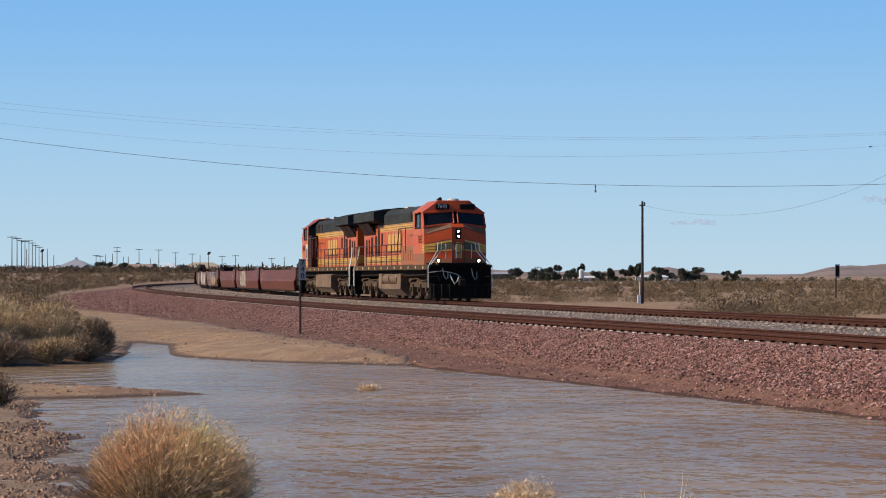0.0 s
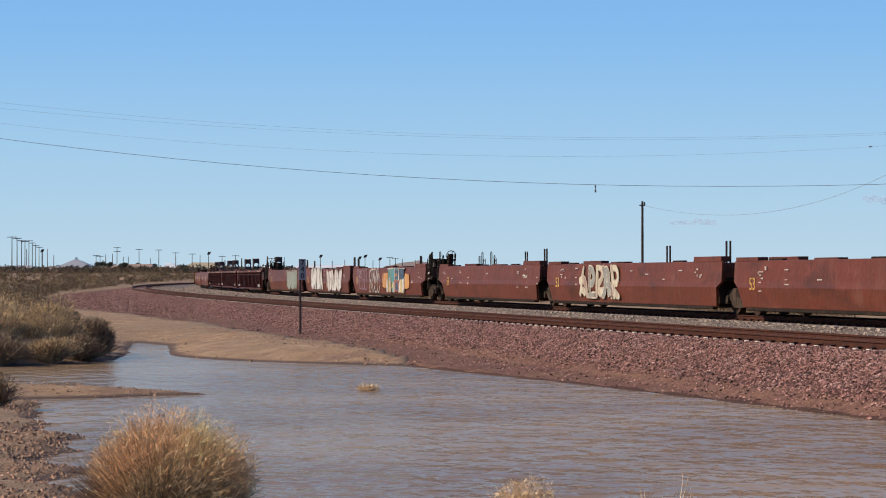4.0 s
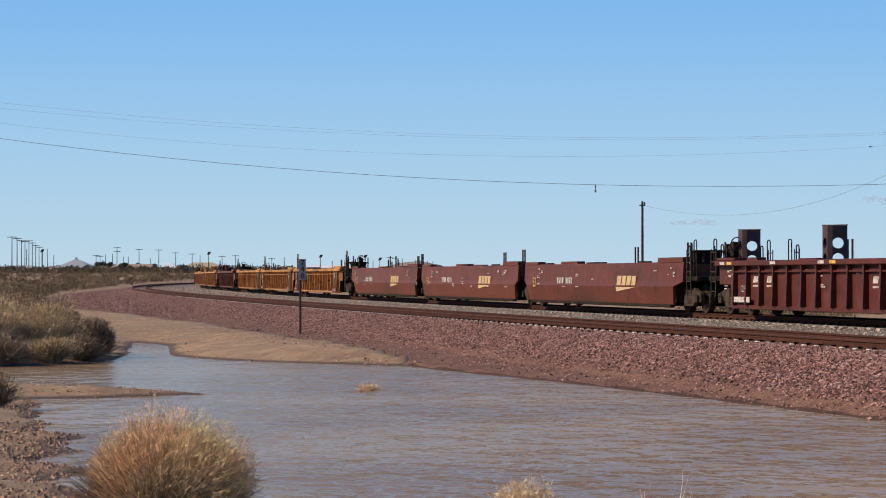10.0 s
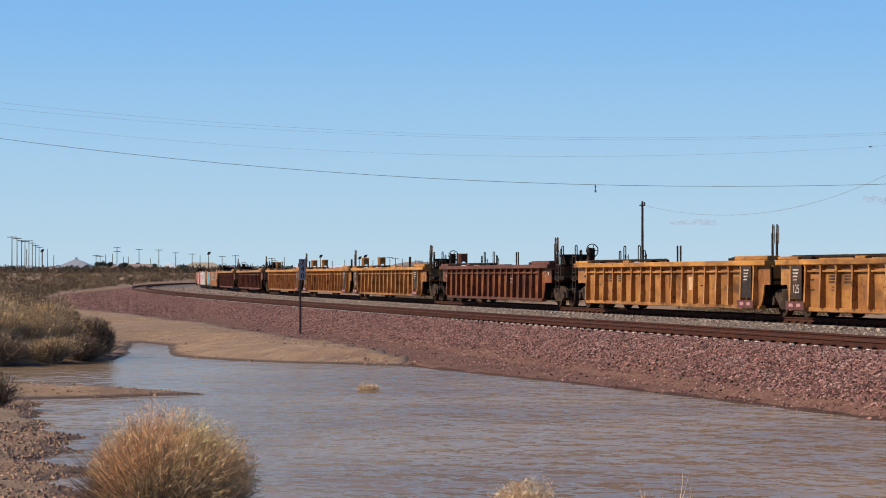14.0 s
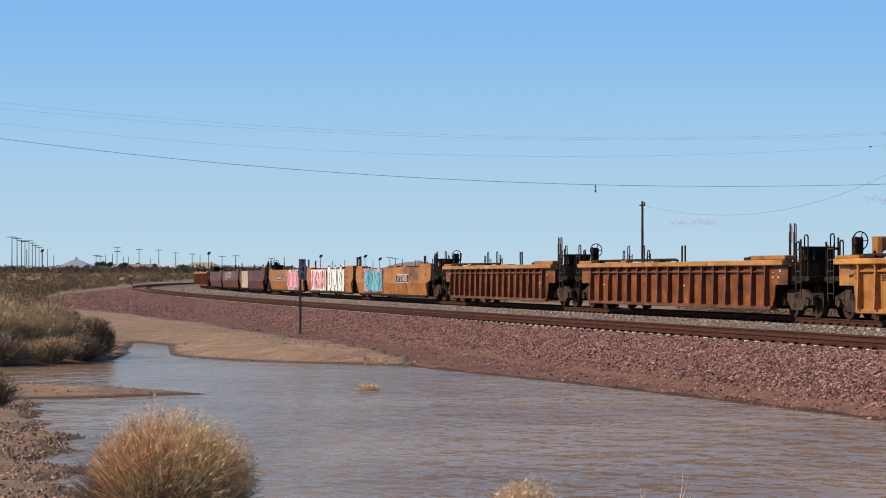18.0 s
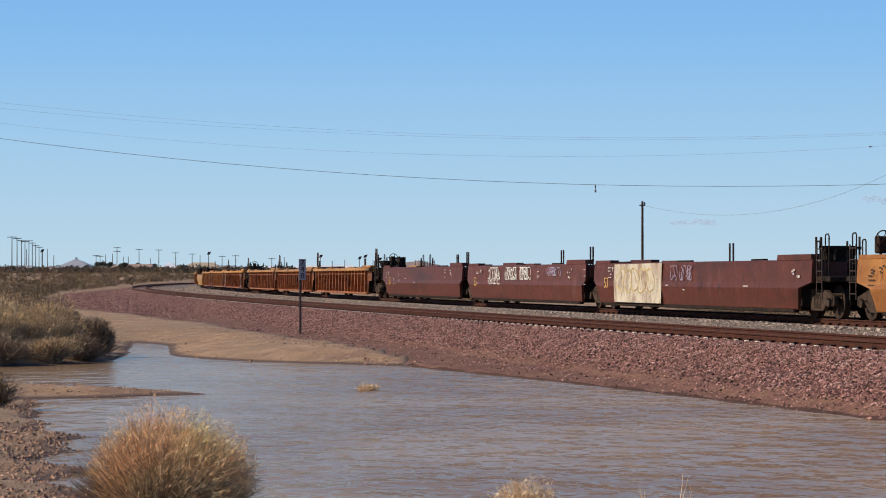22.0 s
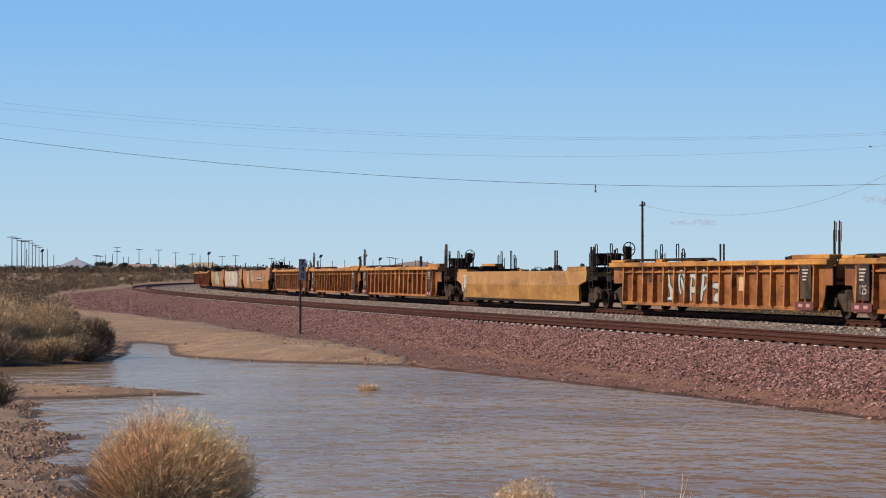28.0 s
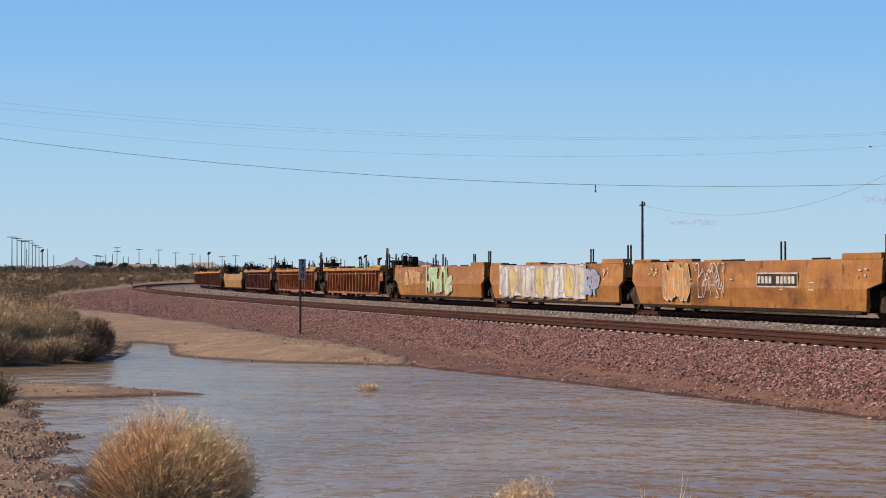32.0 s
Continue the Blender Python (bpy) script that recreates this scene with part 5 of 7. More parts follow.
        for a, b, c, d in ((wx0 - .06, wx1 + .06, wz1, wz1 + .07), (wx0 - .06, wx1 + .06, wz0 - .07, wz0), (wx0 - .06, wx0, wz0, wz1), (wx1, wx1 + .06, wz0, wz1), ((wx0 + wx1) / 2 - .03, (wx0 + wx1) / 2 + .03, wz0, wz1)):
            g.box(a, b, min(s * cw, s * (cw + .02)), max(s * cw, s * (cw + .02)), c, d)
        wf = part("side_window", g, L_GRILLE, loco, "dark-framed cab side window")
        part("pane", Geo().box(wx0, wx1, min(s * (cw - .05), s * (cw - .03)), max(s * (cw - .05), s * (cw - .03)), wz0, wz1), L_GLASS, wf)
        part("sun_visor", Geo().box(wx0 - .1, wx1 + .1, min(s * cw, s * (cw + .14)), max(s * cw, s * (cw + .14)), wz1 + .06, wz1 + .10), L_ORANGE, loco)
        # roof chamfer
        part("roof_slope", Geo().add([(6.5, s * cw, 4.15), (8.92, s * cw, 4.10), (8.95, s * .78, 4.58), (6.5, s * .78, 4.62), (6.5, s * (cw - .06), 4.10), (8.90, s * (cw - .06), 4.05), (8.93, s * .78, 4.50), (6.5, s * .78, 4.54)],
                                     [(0, 1, 2, 3), (4, 7, 6, 5), (0, 4, 5, 1), (1, 5, 6, 2), (2, 6, 7, 3), (3, 7, 4, 0)]), L_ORANGE if lead else L_ROOFRED, loco)
        # nose front: two facets that meet in a slight ridge
        yi = s * .30
        v = [(9.34, s * cw, 1.70), (9.98, yi, 1.70), (10.02, yi, 3.40), (9.34, s * cw, 3.10)]
        part("nose_front", Geo().add(v + [(p[0] - .06, p[1], p[2]) for p in v], [(0, 1, 2, 3), (4, 7, 6, 5), (0, 3, 7, 4), (2, 6, 7, 3), (0, 4, 5, 1), (1, 5, 6, 2)]), L_ORANGESHADE, loco, "nose facet, its orange darkened to red for shade")
        v = [(9.34, s * cw, 3.10), (10.02, yi, 3.40), (9.52, yi, 3.58), (9.22, s * cw, nose_top)]
        part("nose_top", Geo().add(v + [(p[0], p[1], p[2] - .06) for p in v], [(0, 1, 2, 3), (4, 7, 6, 5), (0, 4, 5, 1), (2, 3, 7, 6), (0, 3, 7, 4), (1, 5, 6, 2)]), L_NOSETOP, loco, "dusty nose top under the windscreen")
        # windscreen and its surround
        v = [(9.50, s * .12, 3.58), (9.20, s * 1.40, 3.46), (8.95, s * 1.40, 4.00), (9.22, s * .12, 4.10)]
        part("windscreen", Geo().add(v + [(p[0] - .03, p[1], p[2]) for p in v], [(0, 1, 2, 3), (4, 7, 6, 5), (0, 4, 5, 1), (1, 5, 6, 2), (2, 6, 7, 3), (3, 7, 4, 0)]), L_GLASS, loco, "dark windscreen")
        g = Geo().tube([(9.53, s * .10, 3.56), (9.22, s * cw, 3.42), (8.93, s * (cw - .03), 4.05), (9.22, s * .10, 4.14), (9.53, s * .10, 3.56)], .055, 6)
        part("windscreen_frame", g, L_ORANGESHADE, loco)
        v = [(9.24, s * .0, 4.12), (8.94, s * cw, 4.02), (8.98, s * .80, 4.60), (8.98, 0, 4.62)]
        part("brow", Geo().add(v + [(p[0] - .08, p[1], p[2]) for p in v], [(0, 1, 2, 3), (4, 7, 6, 5), (0, 4, 5, 1), (1, 5, 6, 2), (2, 6, 7, 3), (3, 7, 4, 0)]), L_ORANGESHADE, loco)
        # number board and its figures
        b = part("number_board", Geo().box(8.90, 9.20, min(s * .25, s * .92), max(s * .25, s * 1.0), 4.22, 4.46, .03), M_BLACK, loco, "black number board")
        if s < 0:
            part("board_figures", letters(number, .24, M_WHITE), M_WHITE, b, m=pose(9.21, s * .60, 4.34, 0, 0, 90))
        part("side_figures", letters(number, .52, M_BLACK), M_BLACK, loco, m=pose(8.3, s * (cw + .006), 2.85, 0, 0, 0 if s < 0 else 180))
        stripes_on(loco, 8.75, 9.33, 2.26, 2.62, s * cw, s)
        # the band runs round the nose, rising to the middle, with thin lines and a dark emblem field
        order = [(0, 1, 2, 3)] if s > 0 else [(3, 2, 1, 0)]

        def facet(y_, z_, out):
            return (9.34 + .64 * (cw - y_) / (cw - .30) + out, s * y_, z_)

        def strip(name, y0, y1, za0, za1, zb0, zb1, out, mat, label=""):
            part(name, Geo().add([facet(y0, za0, out), facet(y1, zb0, out), facet(y1, zb1, out), facet(y0, za1, out)], order), mat, loco, label)
        strip("nose_band", cw, .30, 2.26, 2.62, 2.36, 2.86, .03, L_YELLOW, "yellow nose band")
        strip("nose_field", 1.02, .30, 2.34, 2.62, 2.42, 2.76, .036, L_GREEN, "dark field of the nose emblem")
        for z_ in (2.22, 2.37, 2.51, 2.65):
            strip("band_line", cw, 1.02 if 2.3 < z_ < 2.6 else .30, z_ - .012, z_ + .012, z_ + .02 if z_ < 2.6 else z_ + .20, z_ + .045 if z_ < 2.6 else z_ + .235, .042, L_LINE)
        strip("nose_dirt", cw, .30, 1.72, 1.98, 1.72, 2.02, .024, L_DUSTOR if lead else L_ORANGESHADE, "dust-caked foot of the nose")
        if lead:
            part("dirty_panel", Geo().box(6.58, 9.32, *sorted((s * cw, s * (cw + .004))), 1.72, 2.22), L_DUSTOR, loco, "dust-caked lower cab side")
            for k in range(3):
                part("band_line", Geo().box(6.6, 8.8, *sorted((s * cw, s * (cw + .008))), 1.90 + .13 * k, 1.915 + .13 * k), L_LINE, loco)
        # ditch lamps and front grab rails
        d = part("ditch_lamp", Geo().cyl((9.95, s * .98, 1.90), (10.12, s * .98, 1.90), .11, 16), M_BLACK, loco)
        part("lamp_stand", Geo().box(9.96, 10.08, s * .98 - .09, s * .98 + .09, 1.70, 1.86, .01), L_YELLOW if s < 0 else L_PILOT, loco)
        part("lamp_lens", Geo().cyl((10.12, s * .98, 1.90), (10.14, s * .98, 1.90), .06, 16), L_LAMP if lead else M_BLACK, d, "lit ditch lamp" if lead else "")
        for off in (0, .34):
            g = Geo().tube([(10.45 - off * .6, s * (1.54 - off * .3), .62), (10.45 - off * .6, s * (1.54 - off * .3), 1.62), (10.1, s * (1.02 - off * .5), 2.35), (10.05, s * (.98 - off * .5), 2.72)], .025, 6)
            part("grab_rail", g, L_RAILPALE, loco, "pale grab rail")
    part("nose_ridge", Geo().box(9.93, 10.03, -.31, .31, 1.70, 3.39), L_ORANGESHADE, loco)
    part("nose_ridge_top", Geo().prism([(9.5, 3.58), (10.02, 3.40), (10.02, 3.33), (9.5, 3.50)], -.31, .31, "y"), L_ORANGESHADE, loco)
    part("nose_door", Geo().box(10.03, 10.06, -.27, .27, 1.78, 2.74, .01), L_ORANGESHADE, loco, "nose door in shade-darkened orange with dark edges")
    part("door_edge", Geo().box(10.03, 10.07, -.30, -.265, 1.75, 2.8).box(10.03, 10.07, .265, .30, 1.75, 2.8), L_LINE, loco)
    part("emblem_cross", Geo().box(10.062, 10.075, -.12, .12, 2.0, 2.72, .004).box(10.062, 10.077, -.27, .27, 2.36, 2.56, .004), L_YELLOW, loco, "yellow cross shape of the nose emblem")
    part("emblem_ring", Geo().ring((10.08, 0, 2.46), .22, .025, "x", 18), L_GREEN, loco)
    for y in (-.62, -.12, .12, .62):
        part("nose_grab", Geo().tube([(10.0 if abs(y) > .3 else 10.07, y, 2.62), (10.13, y, 2.60), (10.13, y, 2.02), (10.0 if abs(y) > .3 else 10.07, y, 2.0)], .016, 6), L_RAILPALE, loco, "thin pale upright grab iron")
    hb = part("headlamp_box", Geo().box(10.0, 10.07, -.14, .14, 2.86, 3.34, .02), M_BLACK, loco)
    for z in (2.99, 3.21):
        part("lamp_lens", Geo().cyl((10.06, 0, z), (10.085, 0, z), .052, 16), L_LAMPDIM if lead else M_WHITE, hb, "lit headlamp" if lead else "")
    part("cab_roof", Geo().box(6.5, 8.96, -.79, .79, 4.54, 4.63, .02), L_ORANGE if lead else L_ORANGESHADE, loco)
    part("roof_dome", Geo().cyl((7.9, .2, 4.62), (7.9, .2, 4.74), .33, 18, .24), L_PALE, loco)
    part("horn", Geo().cyl((7.2, -.4, 4.72), (7.75, -.4, 4.72), .05, 10, .09).box(7.1, 7.3, -.45, -.35, 4.6, 4.74), M_GEAR, loco)
    part("cab_back", Geo().box(6.50, 6.56, -1.48, 1.48, 1.70, 4.15), L_DARK if not lead else L_ORANGE, loco)
    part("cab_floor", Geo().box(6.5, 9.7, -1.44, 1.44, 1.72, 1.78), L_PILOT, loco)
    # pilot: plow, steps, coupler, hoses
    part("plow", Geo().prism([(10.2, -1.5), (10.62, -1.45), (10.95, -.35), (10.95, .35), (10.62, 1.45), (10.2, 1.5)], .12, .78, "z"), L_PILOT, loco, "black steel plow")
    part("pilot_plate", Geo().box(10.25, 10.42, -1.5, 1.5, .7, 1.72, .02), L_PILOT, loco)
    part("front_deck", Geo().box(9.7, 10.72, -1.5, 1.5, 1.60, 1.70, .02), L_PILOT, loco)
    for y in (-1.3, -.95, -.6, .6, .95, 1.3):
        part("plow_rib", Geo().box(10.5 + .3 * (1.4 - abs(y)), 10.72 + .3 * (1.4 - abs(y)), y - .025, y + .025, .2, .8), M_GEAR, loco)
    part("anticlimber", Geo().box(10.2, 10.78, -1.1, 1.1, 1.70, 1.80, .02), L_PILOT, loco)
    for y0_, dz in ((-1.15, .0), (-.85, .06), (.55, .03), (.95, .0)):
        part("multiple_unit_hose", Geo().tube([(10.45, y0_, 1.5 + dz), (10.6, y0_ + .03, 1.2), (10.66, y0_ + .12, .98 + dz), (10.62, y0_ + .22, 1.1), (10.45, y0_ + .26, 1.4)], .024, 6), L_PALE if dz else M_GEAR, loco)
    part("lever_bar", Geo().tube([(10.5, -1.5, 1.35), (10.62, -.9, 1.42), (10.68, -.3, 1.30), (10.72, 0, 1.12)], .018, 6), L_RAILPALE, loco, "bent pale uncoupling lever")
    part("plow", Geo().box(-10.9, -10.4, -1.45, 1.45, .18, .7, .03), L_PILOT, loco)
    part("pilot_plate", Geo().box(-10.42, -10.25, -1.5, 1.5, .6, 1.72, .02), L_PILOT, loco)
    part("rear_deck", Geo().box(-10.72, -10.0, -1.5, 1.5, 1.60, 1.70, .02), L_PILOT, loco)
    for f in (1, -1):
        part("coupler", COUPLER, M_GEAR, loco, m=pose(f * (H - .55), 0, 0, 0, 0, 0 if f > 0 else 180))
        for y in (-.55, .45):
            g = Geo().tube([(f * 10.75, y, 1.25), (f * 10.95, y + .05, 1.02), (f * 11.0, y + .16, .82), (f * 10.95, y + .32, .95), (f * 10.9, y + .38, 1.15)], .032, 7)
            part("air_hose", g, L_PALE if y < 0 else L_PILOT, loco)
        for s in (-1, 1):
            for k, z in enumerate((.42, .78, 1.14)):
                part("step", Geo().box(f * 10.35 - .2, f * 10.35 + .2, min(s * 1.18, s * 1.54), max(s * 1.18, s * 1.54), z, z + .04), L_SILL, loco)
            part("step_board", Geo().box(f * 10.1 - .03, f * 10.1 + .03, min(s * 1.15, s * 1.54), max(s * 1.15, s * 1.54), .38, 1.62), M_BLACK, loco)
    for s in (-1, 1):
        for off in (0, .34):
            g = Geo().tube([(-10.45 + off * .6, s * 1.53, .62), (-10.45 + off * .6, s * 1.53, 1.62), (-10.1 + off * .6, s * 1.35, 2.2), (-10.0 + off * .6, s * 1.3, 2.72)], .025, 6)
            part("grab_rail", g, L_RAILPALE, loco, "pale grab rail")
    # hood behind the cab
    hw = 1.02
    part("hood", Geo().box(-9.95, 6.5, -hw, hw, 1.72, 3.82, .02), L_ORANGE, loco, "orange engine hood")
    roof = [(-hw - .01, 3.74), (hw + .01, 3.74), (hw + .01, 4.22), (hw - .22, 4.48), (-hw + .22, 4.48), (-hw - .01, 4.22)]
    part("hood_roof", Geo().prism(roof, -5.2, 6.5), L_DARK, loco, "charcoal hood roof")
    if lead:
        cab = part("cabinet", Geo().box(3.4, 6.5, -1.48, 1.48, 1.72, 2.62, .02), L_DUSTOR, loco, "dusty equipment cabinet")
        for k in range(6):
            part("louvre", Geo().box(3.7 + .45 * k, 4.02 + .45 * k, -1.5, -1.47, 1.95, 2.42, .008), L_DUSTOR, cab)
    else:
        for s in (-1, 1):
            stripes_on(loco, 6.6, 9.7, 1.80, 2.12, s * cw, s)
            stripes_on(loco, 3.35, 5.3, 1.84, 2.20, s * (hw + .002), s)
    if not lead:
        for s in (-1, 1):
            # solid box whose near-black colour stands in for the recess's shade
            part("dark_door", Geo().box(5.35, 6.5, min(s * 1.0, s * 1.47), max(s * 1.0, s * 1.47), 1.74, 3.62, .02), L_GRILLE, loco, "near-black block in place of the shaded recess behind the cab")
            part("pale_door", Geo().box(6.62, 7.42, min(s * 1.49, s * 1.53), max(s * 1.49, s * 1.53), 2.22, 3.12, .01), L_PALE, loco, "pale open side door")
            part("door_glass", Geo().box(6.72, 7.12, min(s * 1.53, s * 1.536), max(s * 1.53, s * 1.536), 2.28, 2.85), L_GRILLE, loco)
    # radiator wings
    wing = [(-.9, 4.58), (.9, 4.58), (1.58, 4.42), (1.58, 3.98), (1.05, 3.86), (-1.05, 3.86), (-1.58, 3.98), (-1.58, 4.42)]
    part("radiator", Geo().prism(wing, -10.2, -3.9 if lead else -5.0), L_DARK, loco, "wide charcoal radiator housing")
    part("exhaust_housing", Geo().box(-4.7, -2.4, -.6, .6, 4.42, 4.60, .03), L_DARK, loco)
    part("exhaust_stack", Geo().box(-1.9, -1.0, -.3, .3, 4.46, 4.62, .02), L_PALE, loco)
    g = Geo()
    for x in np.linspace(-9.6, -5.6, 9):
        g.box(x - .14, x + .14, -.8, .8, 4.57, 4.60)
    part("radiator_fans", g, L_GRILLE, loco)
    for s in (-1, 1):
        y = s * (hw + .002)
        stripes_on(loco, -5.0, 6.48, 3.42, 3.76, y, s)
        stripes_on(loco, -9.9, 3.35, 1.84, 2.20, y, s)
        # slanted intake screens under the radiator
        for a, b in ((-9.6, -8.1), (-8.0, -6.3)):
            v = [(a, s * hw, 3.3), (b, s * hw, 3.3), (b, s * 1.45, 3.9), (a, s * 1.45, 3.9)]
            part("intake_screen", Geo().add(v + [(p[0], p[1] - s * .05, p[2]) for p in v], [(0, 1, 2, 3), (7, 6, 5, 4), (0, 4, 5, 1), (1, 5, 6, 2), (2, 6, 7, 3), (3, 7, 4, 0)]), L_GRILLE, loco, "dark slanted intake screen")
        for x, w, z0, z1 in ((-9.1, .35, 2.2, 3.1), (-8.3, .35, 2.2, 3.1), (-7.4, .5, 2.2, 3.2), (-6.2, .55, 2.2, 3.25), (-5.4, .5, 2.2, 3.6), (-4.4, .4, 2.75, 3.35)):
            part("grille_door", Geo().box(x - w / 2, x + w / 2, min(y, y + s * .02), max(y, y + s * .02), z0, z1), L_GRILLE, loco)
        for x in np.linspace(-3.6, 2.2, 7):
            part("door_seam", Geo().box(x - .012, x + .012, min(y, y + s * .008), max(y, y + s * .008), 2.22, 3.40), L_LINE, loco)
        for x, w, z0, z1 in ((5.2, .9, 3.86, 4.25), (3.6, .45, 3.84, 4.24)):
            part("roof_grille", Geo().box(x - w / 2, x + w / 2, min(y, y + s * .03), max(y, y + s * .03), z0, z1), L_GRILLE, loco)
        # wordmark: plain yellow blocks on the hood
        for k in range(4):
            x = -2.6 + k * .98
            y0_, y1_ = sorted((y, y + s * .014))
            w_ = part("wordmark_edge", Geo().box(x - .05, x + .77, *sorted((y, y + s * .008)), 2.36, 3.22, .003), L_LINE, loco)
            g = Geo().box(x, x + .72, y0_, y1_, 2.42, 2.72, .004).box(x, x + .72, y0_, y1_, 2.78, 3.26, .004)
            part("wordmark_block", g, L_YELLOW, w_, "yellow block of the painted wordmark")
        # hand rail along the walkway
        ry = s * 1.50
        for x in np.concatenate([np.linspace(-9.6, 2.4, 9), [3.4, 4.6]]):
            top_ = 2.72 if x < 2.6 else 3.45
            part("stanchion", Geo().cyl((float(x), ry, 1.72 if x < 2.6 else 2.3), (float(x), ry, top_), .026, 6), L_RAILDARK, loco)
        g = Geo().tube([(-9.95, ry, 2.72), (2.5, ry, 2.72), (2.9, ry, 3.45), (6.4, ry, 3.45)], .026, 6).tube([(-9.6, ry, 2.24), (2.8, ry, 2.24)], .020, 6)
        part("hand_rail", g, L_RAILDARK, loco, "dark red hand rail")
    part("hood_end", Geo().box(-10.0, -9.94, -hw + .02, hw - .02, 1.75, 3.8), L_ORANGE, loco)
    part("rear_figures", letters(number, .45, M_BLACK), M_BLACK, loco, m=pose(-10.005, 0, 3.3, 0, 0, -90))
    stripes_rear = part("rear_band", Geo().box(-10.012, -10.0, -hw, hw, 1.9, 2.3), L_YELLOW, loco)
    # the body stands a little taller than drawn
    for ob in loco.children_recursive:
        if ob.matrix_basis == Matrix.Identity(4):
            for v in ob.data.vertices:
                if v.co.z > 1.7:
                    v.co.z = 1.7 + (v.co.z - 1.7) * TALL
        elif ob.matrix_basis.translation.z > 1.7:
            ob.location.z = 1.7 + (ob.location.z - 1.7) * TALL
    return loco
# ---------------------------------------------------------------- the train, front to rear
MOVING = []


def couple(ob, a, b, front_end, rear_end, extra=0.0):
    """Puts a car between the joints a and b, metres behind the point s = 0 at the start."""
    MOVING.append((ob, a, b, 2.0 if front_end else 0.0, 2.0 if rear_end else 0.0, extra))


lead = locomotive("7693", True, "orange, charcoal and yellow diesel locomotive with lit lamps")
second = locomotive("4681", False, "orange and charcoal diesel locomotive running cab rearward")
FRONT = 62.3
couple(lead, FRONT, FRONT + LOCO_L, True, True)
couple(second, FRONT + LOCO_L, FRONT + 2 * LOCO_L, True, True, 180)


def three(joints, build):
    """Three units that share trucks between them: build(k, length, front_end, rear_end)."""
    for k in range(3):
        a, b = joints[k], joints[k + 1]
        car = build(k, b - a, k == 0, k == 2)
        couple(car, a, b, k == 0, k == 2)


def big53(car, xr, mat=None):
    part("stencil_number", letters("53", .52, mat or M_MARKY), mat or M_MARKY, car, m=pose(xr + 1.15, -Y_SIDE - .004, .92))


def red_plain(k, L, f, r):
    car, (xr, xf, er, ef) = smooth_car(L, f, r, P_RED, "oxide red smooth-sided empty well car, faded and stained", 10 + k, 1)
    rng = random.Random(10 + k)
    stencils(car, -Y_SIDE, False, L, rng)
    big53(car, xr)
    if k == 1:
        splash(car, -Y_SIDE, xr + 4.2, xr + 9.2, .42, 1.52, ("worn cream", "worn grey", "worn cream"), 3, 5, None)
    return car


def red_sprayed(k, L, f, r):
    car, (xr, xf, er, ef) = smooth_car(L, f, r, P_RED, ("oxide red well car with a big yellow and teal sprayed piece", "oxide red well car with two large white sprayed tags", "oxide red well car with grey-green sprayed letters")[k], 20 + k, 2, cabinet=k == 2)
    rng = random.Random(20 + k)
    stencils(car, -Y_SIDE, False, L, rng)
    big53(car, xr)
    W = ef - er
    if k == 0:
        bubbles(car, -Y_SIDE, er + .08 * W, er + .23 * W, .45, 1.54, 4, 4, "worn lilac", (), None, .024)
        bubbles(car, -Y_SIDE, er + .27 * W, er + .42 * W, .34, 1.56, 4, 5, "worn white", (), None, .034)
        patches(car, -Y_SIDE, er + .45 * W, er + .82 * W, .30, 1.60, (
            ("worn orange", .02, .22, .22, .78, 0), ("worn teal", .23, .62, .45, 1, 0), ("worn white", .22, .40, .93, 1, 0), ("teal", .37, .46, .42, .95, .03), ("worn yellow", .24, .36, .05, .5, -.02),
            ("navy", .48, .60, .55, .92, 0), ("navy", .63, .80, .55, 1, .02), ("worn orange", .49, .57, .66, .76, 0), ("rust", .44, .62, .05, .50, .02), ("grey", .40, .47, .05, .42, .03), ("navy", .52, .60, .10, .46, -.04),
            ("worn yellow", .66, .78, .05, .55, .03), ("worn orange", .84, .98, .22, .78, 0), ("worn white", .20, .24, .05, .55, -.03), ("worn white", .31, .35, .05, .60, -.04), ("worn white", .46, .49, .55, 1, .02),
            ("worn white", .61, .64, .50, 1, .03), ("worn white", .62, .66, .05, .50, .05), ("worn white", .75, .79, .04, .60, .02), ("worn white", .80, .83, .05, .55, .02), ("worn yellow", .38, .42, .20, .40, .05), ("worn white", .62, .84, .95, 1, 0)), 6)
    elif k == 1:
        sprayed_word(car, -Y_SIDE, er + .30 * W, .97, "SAMBA", 1.48, "worn white", "worn white")
        bubbles(car, -Y_SIDE, er + .53 * W, er + .84 * W, .30, 1.58, 6, 8, "brick", ("worn white",), None, .022, 1.12)
    else:
        bubbles(car, -Y_SIDE, er + .59 * W, er + .85 * W, .34, 1.56, 5, 9, "worn mint", ("sage", "worn grey"), None, .02, 1.1)
    return car


def maroon_ribbed(k, L, f, r):
    car, (xr, xf, er, ef) = ribbed_car(L, f, r, P_MAROON, None, True, 2, False, 3, "maroon ribbed empty well car with upright lock cabinets", 30 + k, 2)
    rng = random.Random(30 + k)
    yb = -Y_SIDE + .045
    stencils(car, yb, True, L, rng)
    for x in (xr + .9, xf - 1.3):
        g = Geo()
        quad_on_side(g, x - .55, x + .75, .40, .56, -Y_SIDE - .085)
        part("corner_panel", g, M_MARKW, car, "worn white corner panel")
    n = 16
    for j, wd in ((1, .5), (2, .45), (9, .4), (10, .4), (11, .4), (12, .4), (14, .5)):
        x = xr + .25 + (xf - xr - .5) * (j + .5) / n
        g = Geo()
        quad_on_side(g, x - wd / 2, x + wd * .3, .98, 1.16, yb, .06)
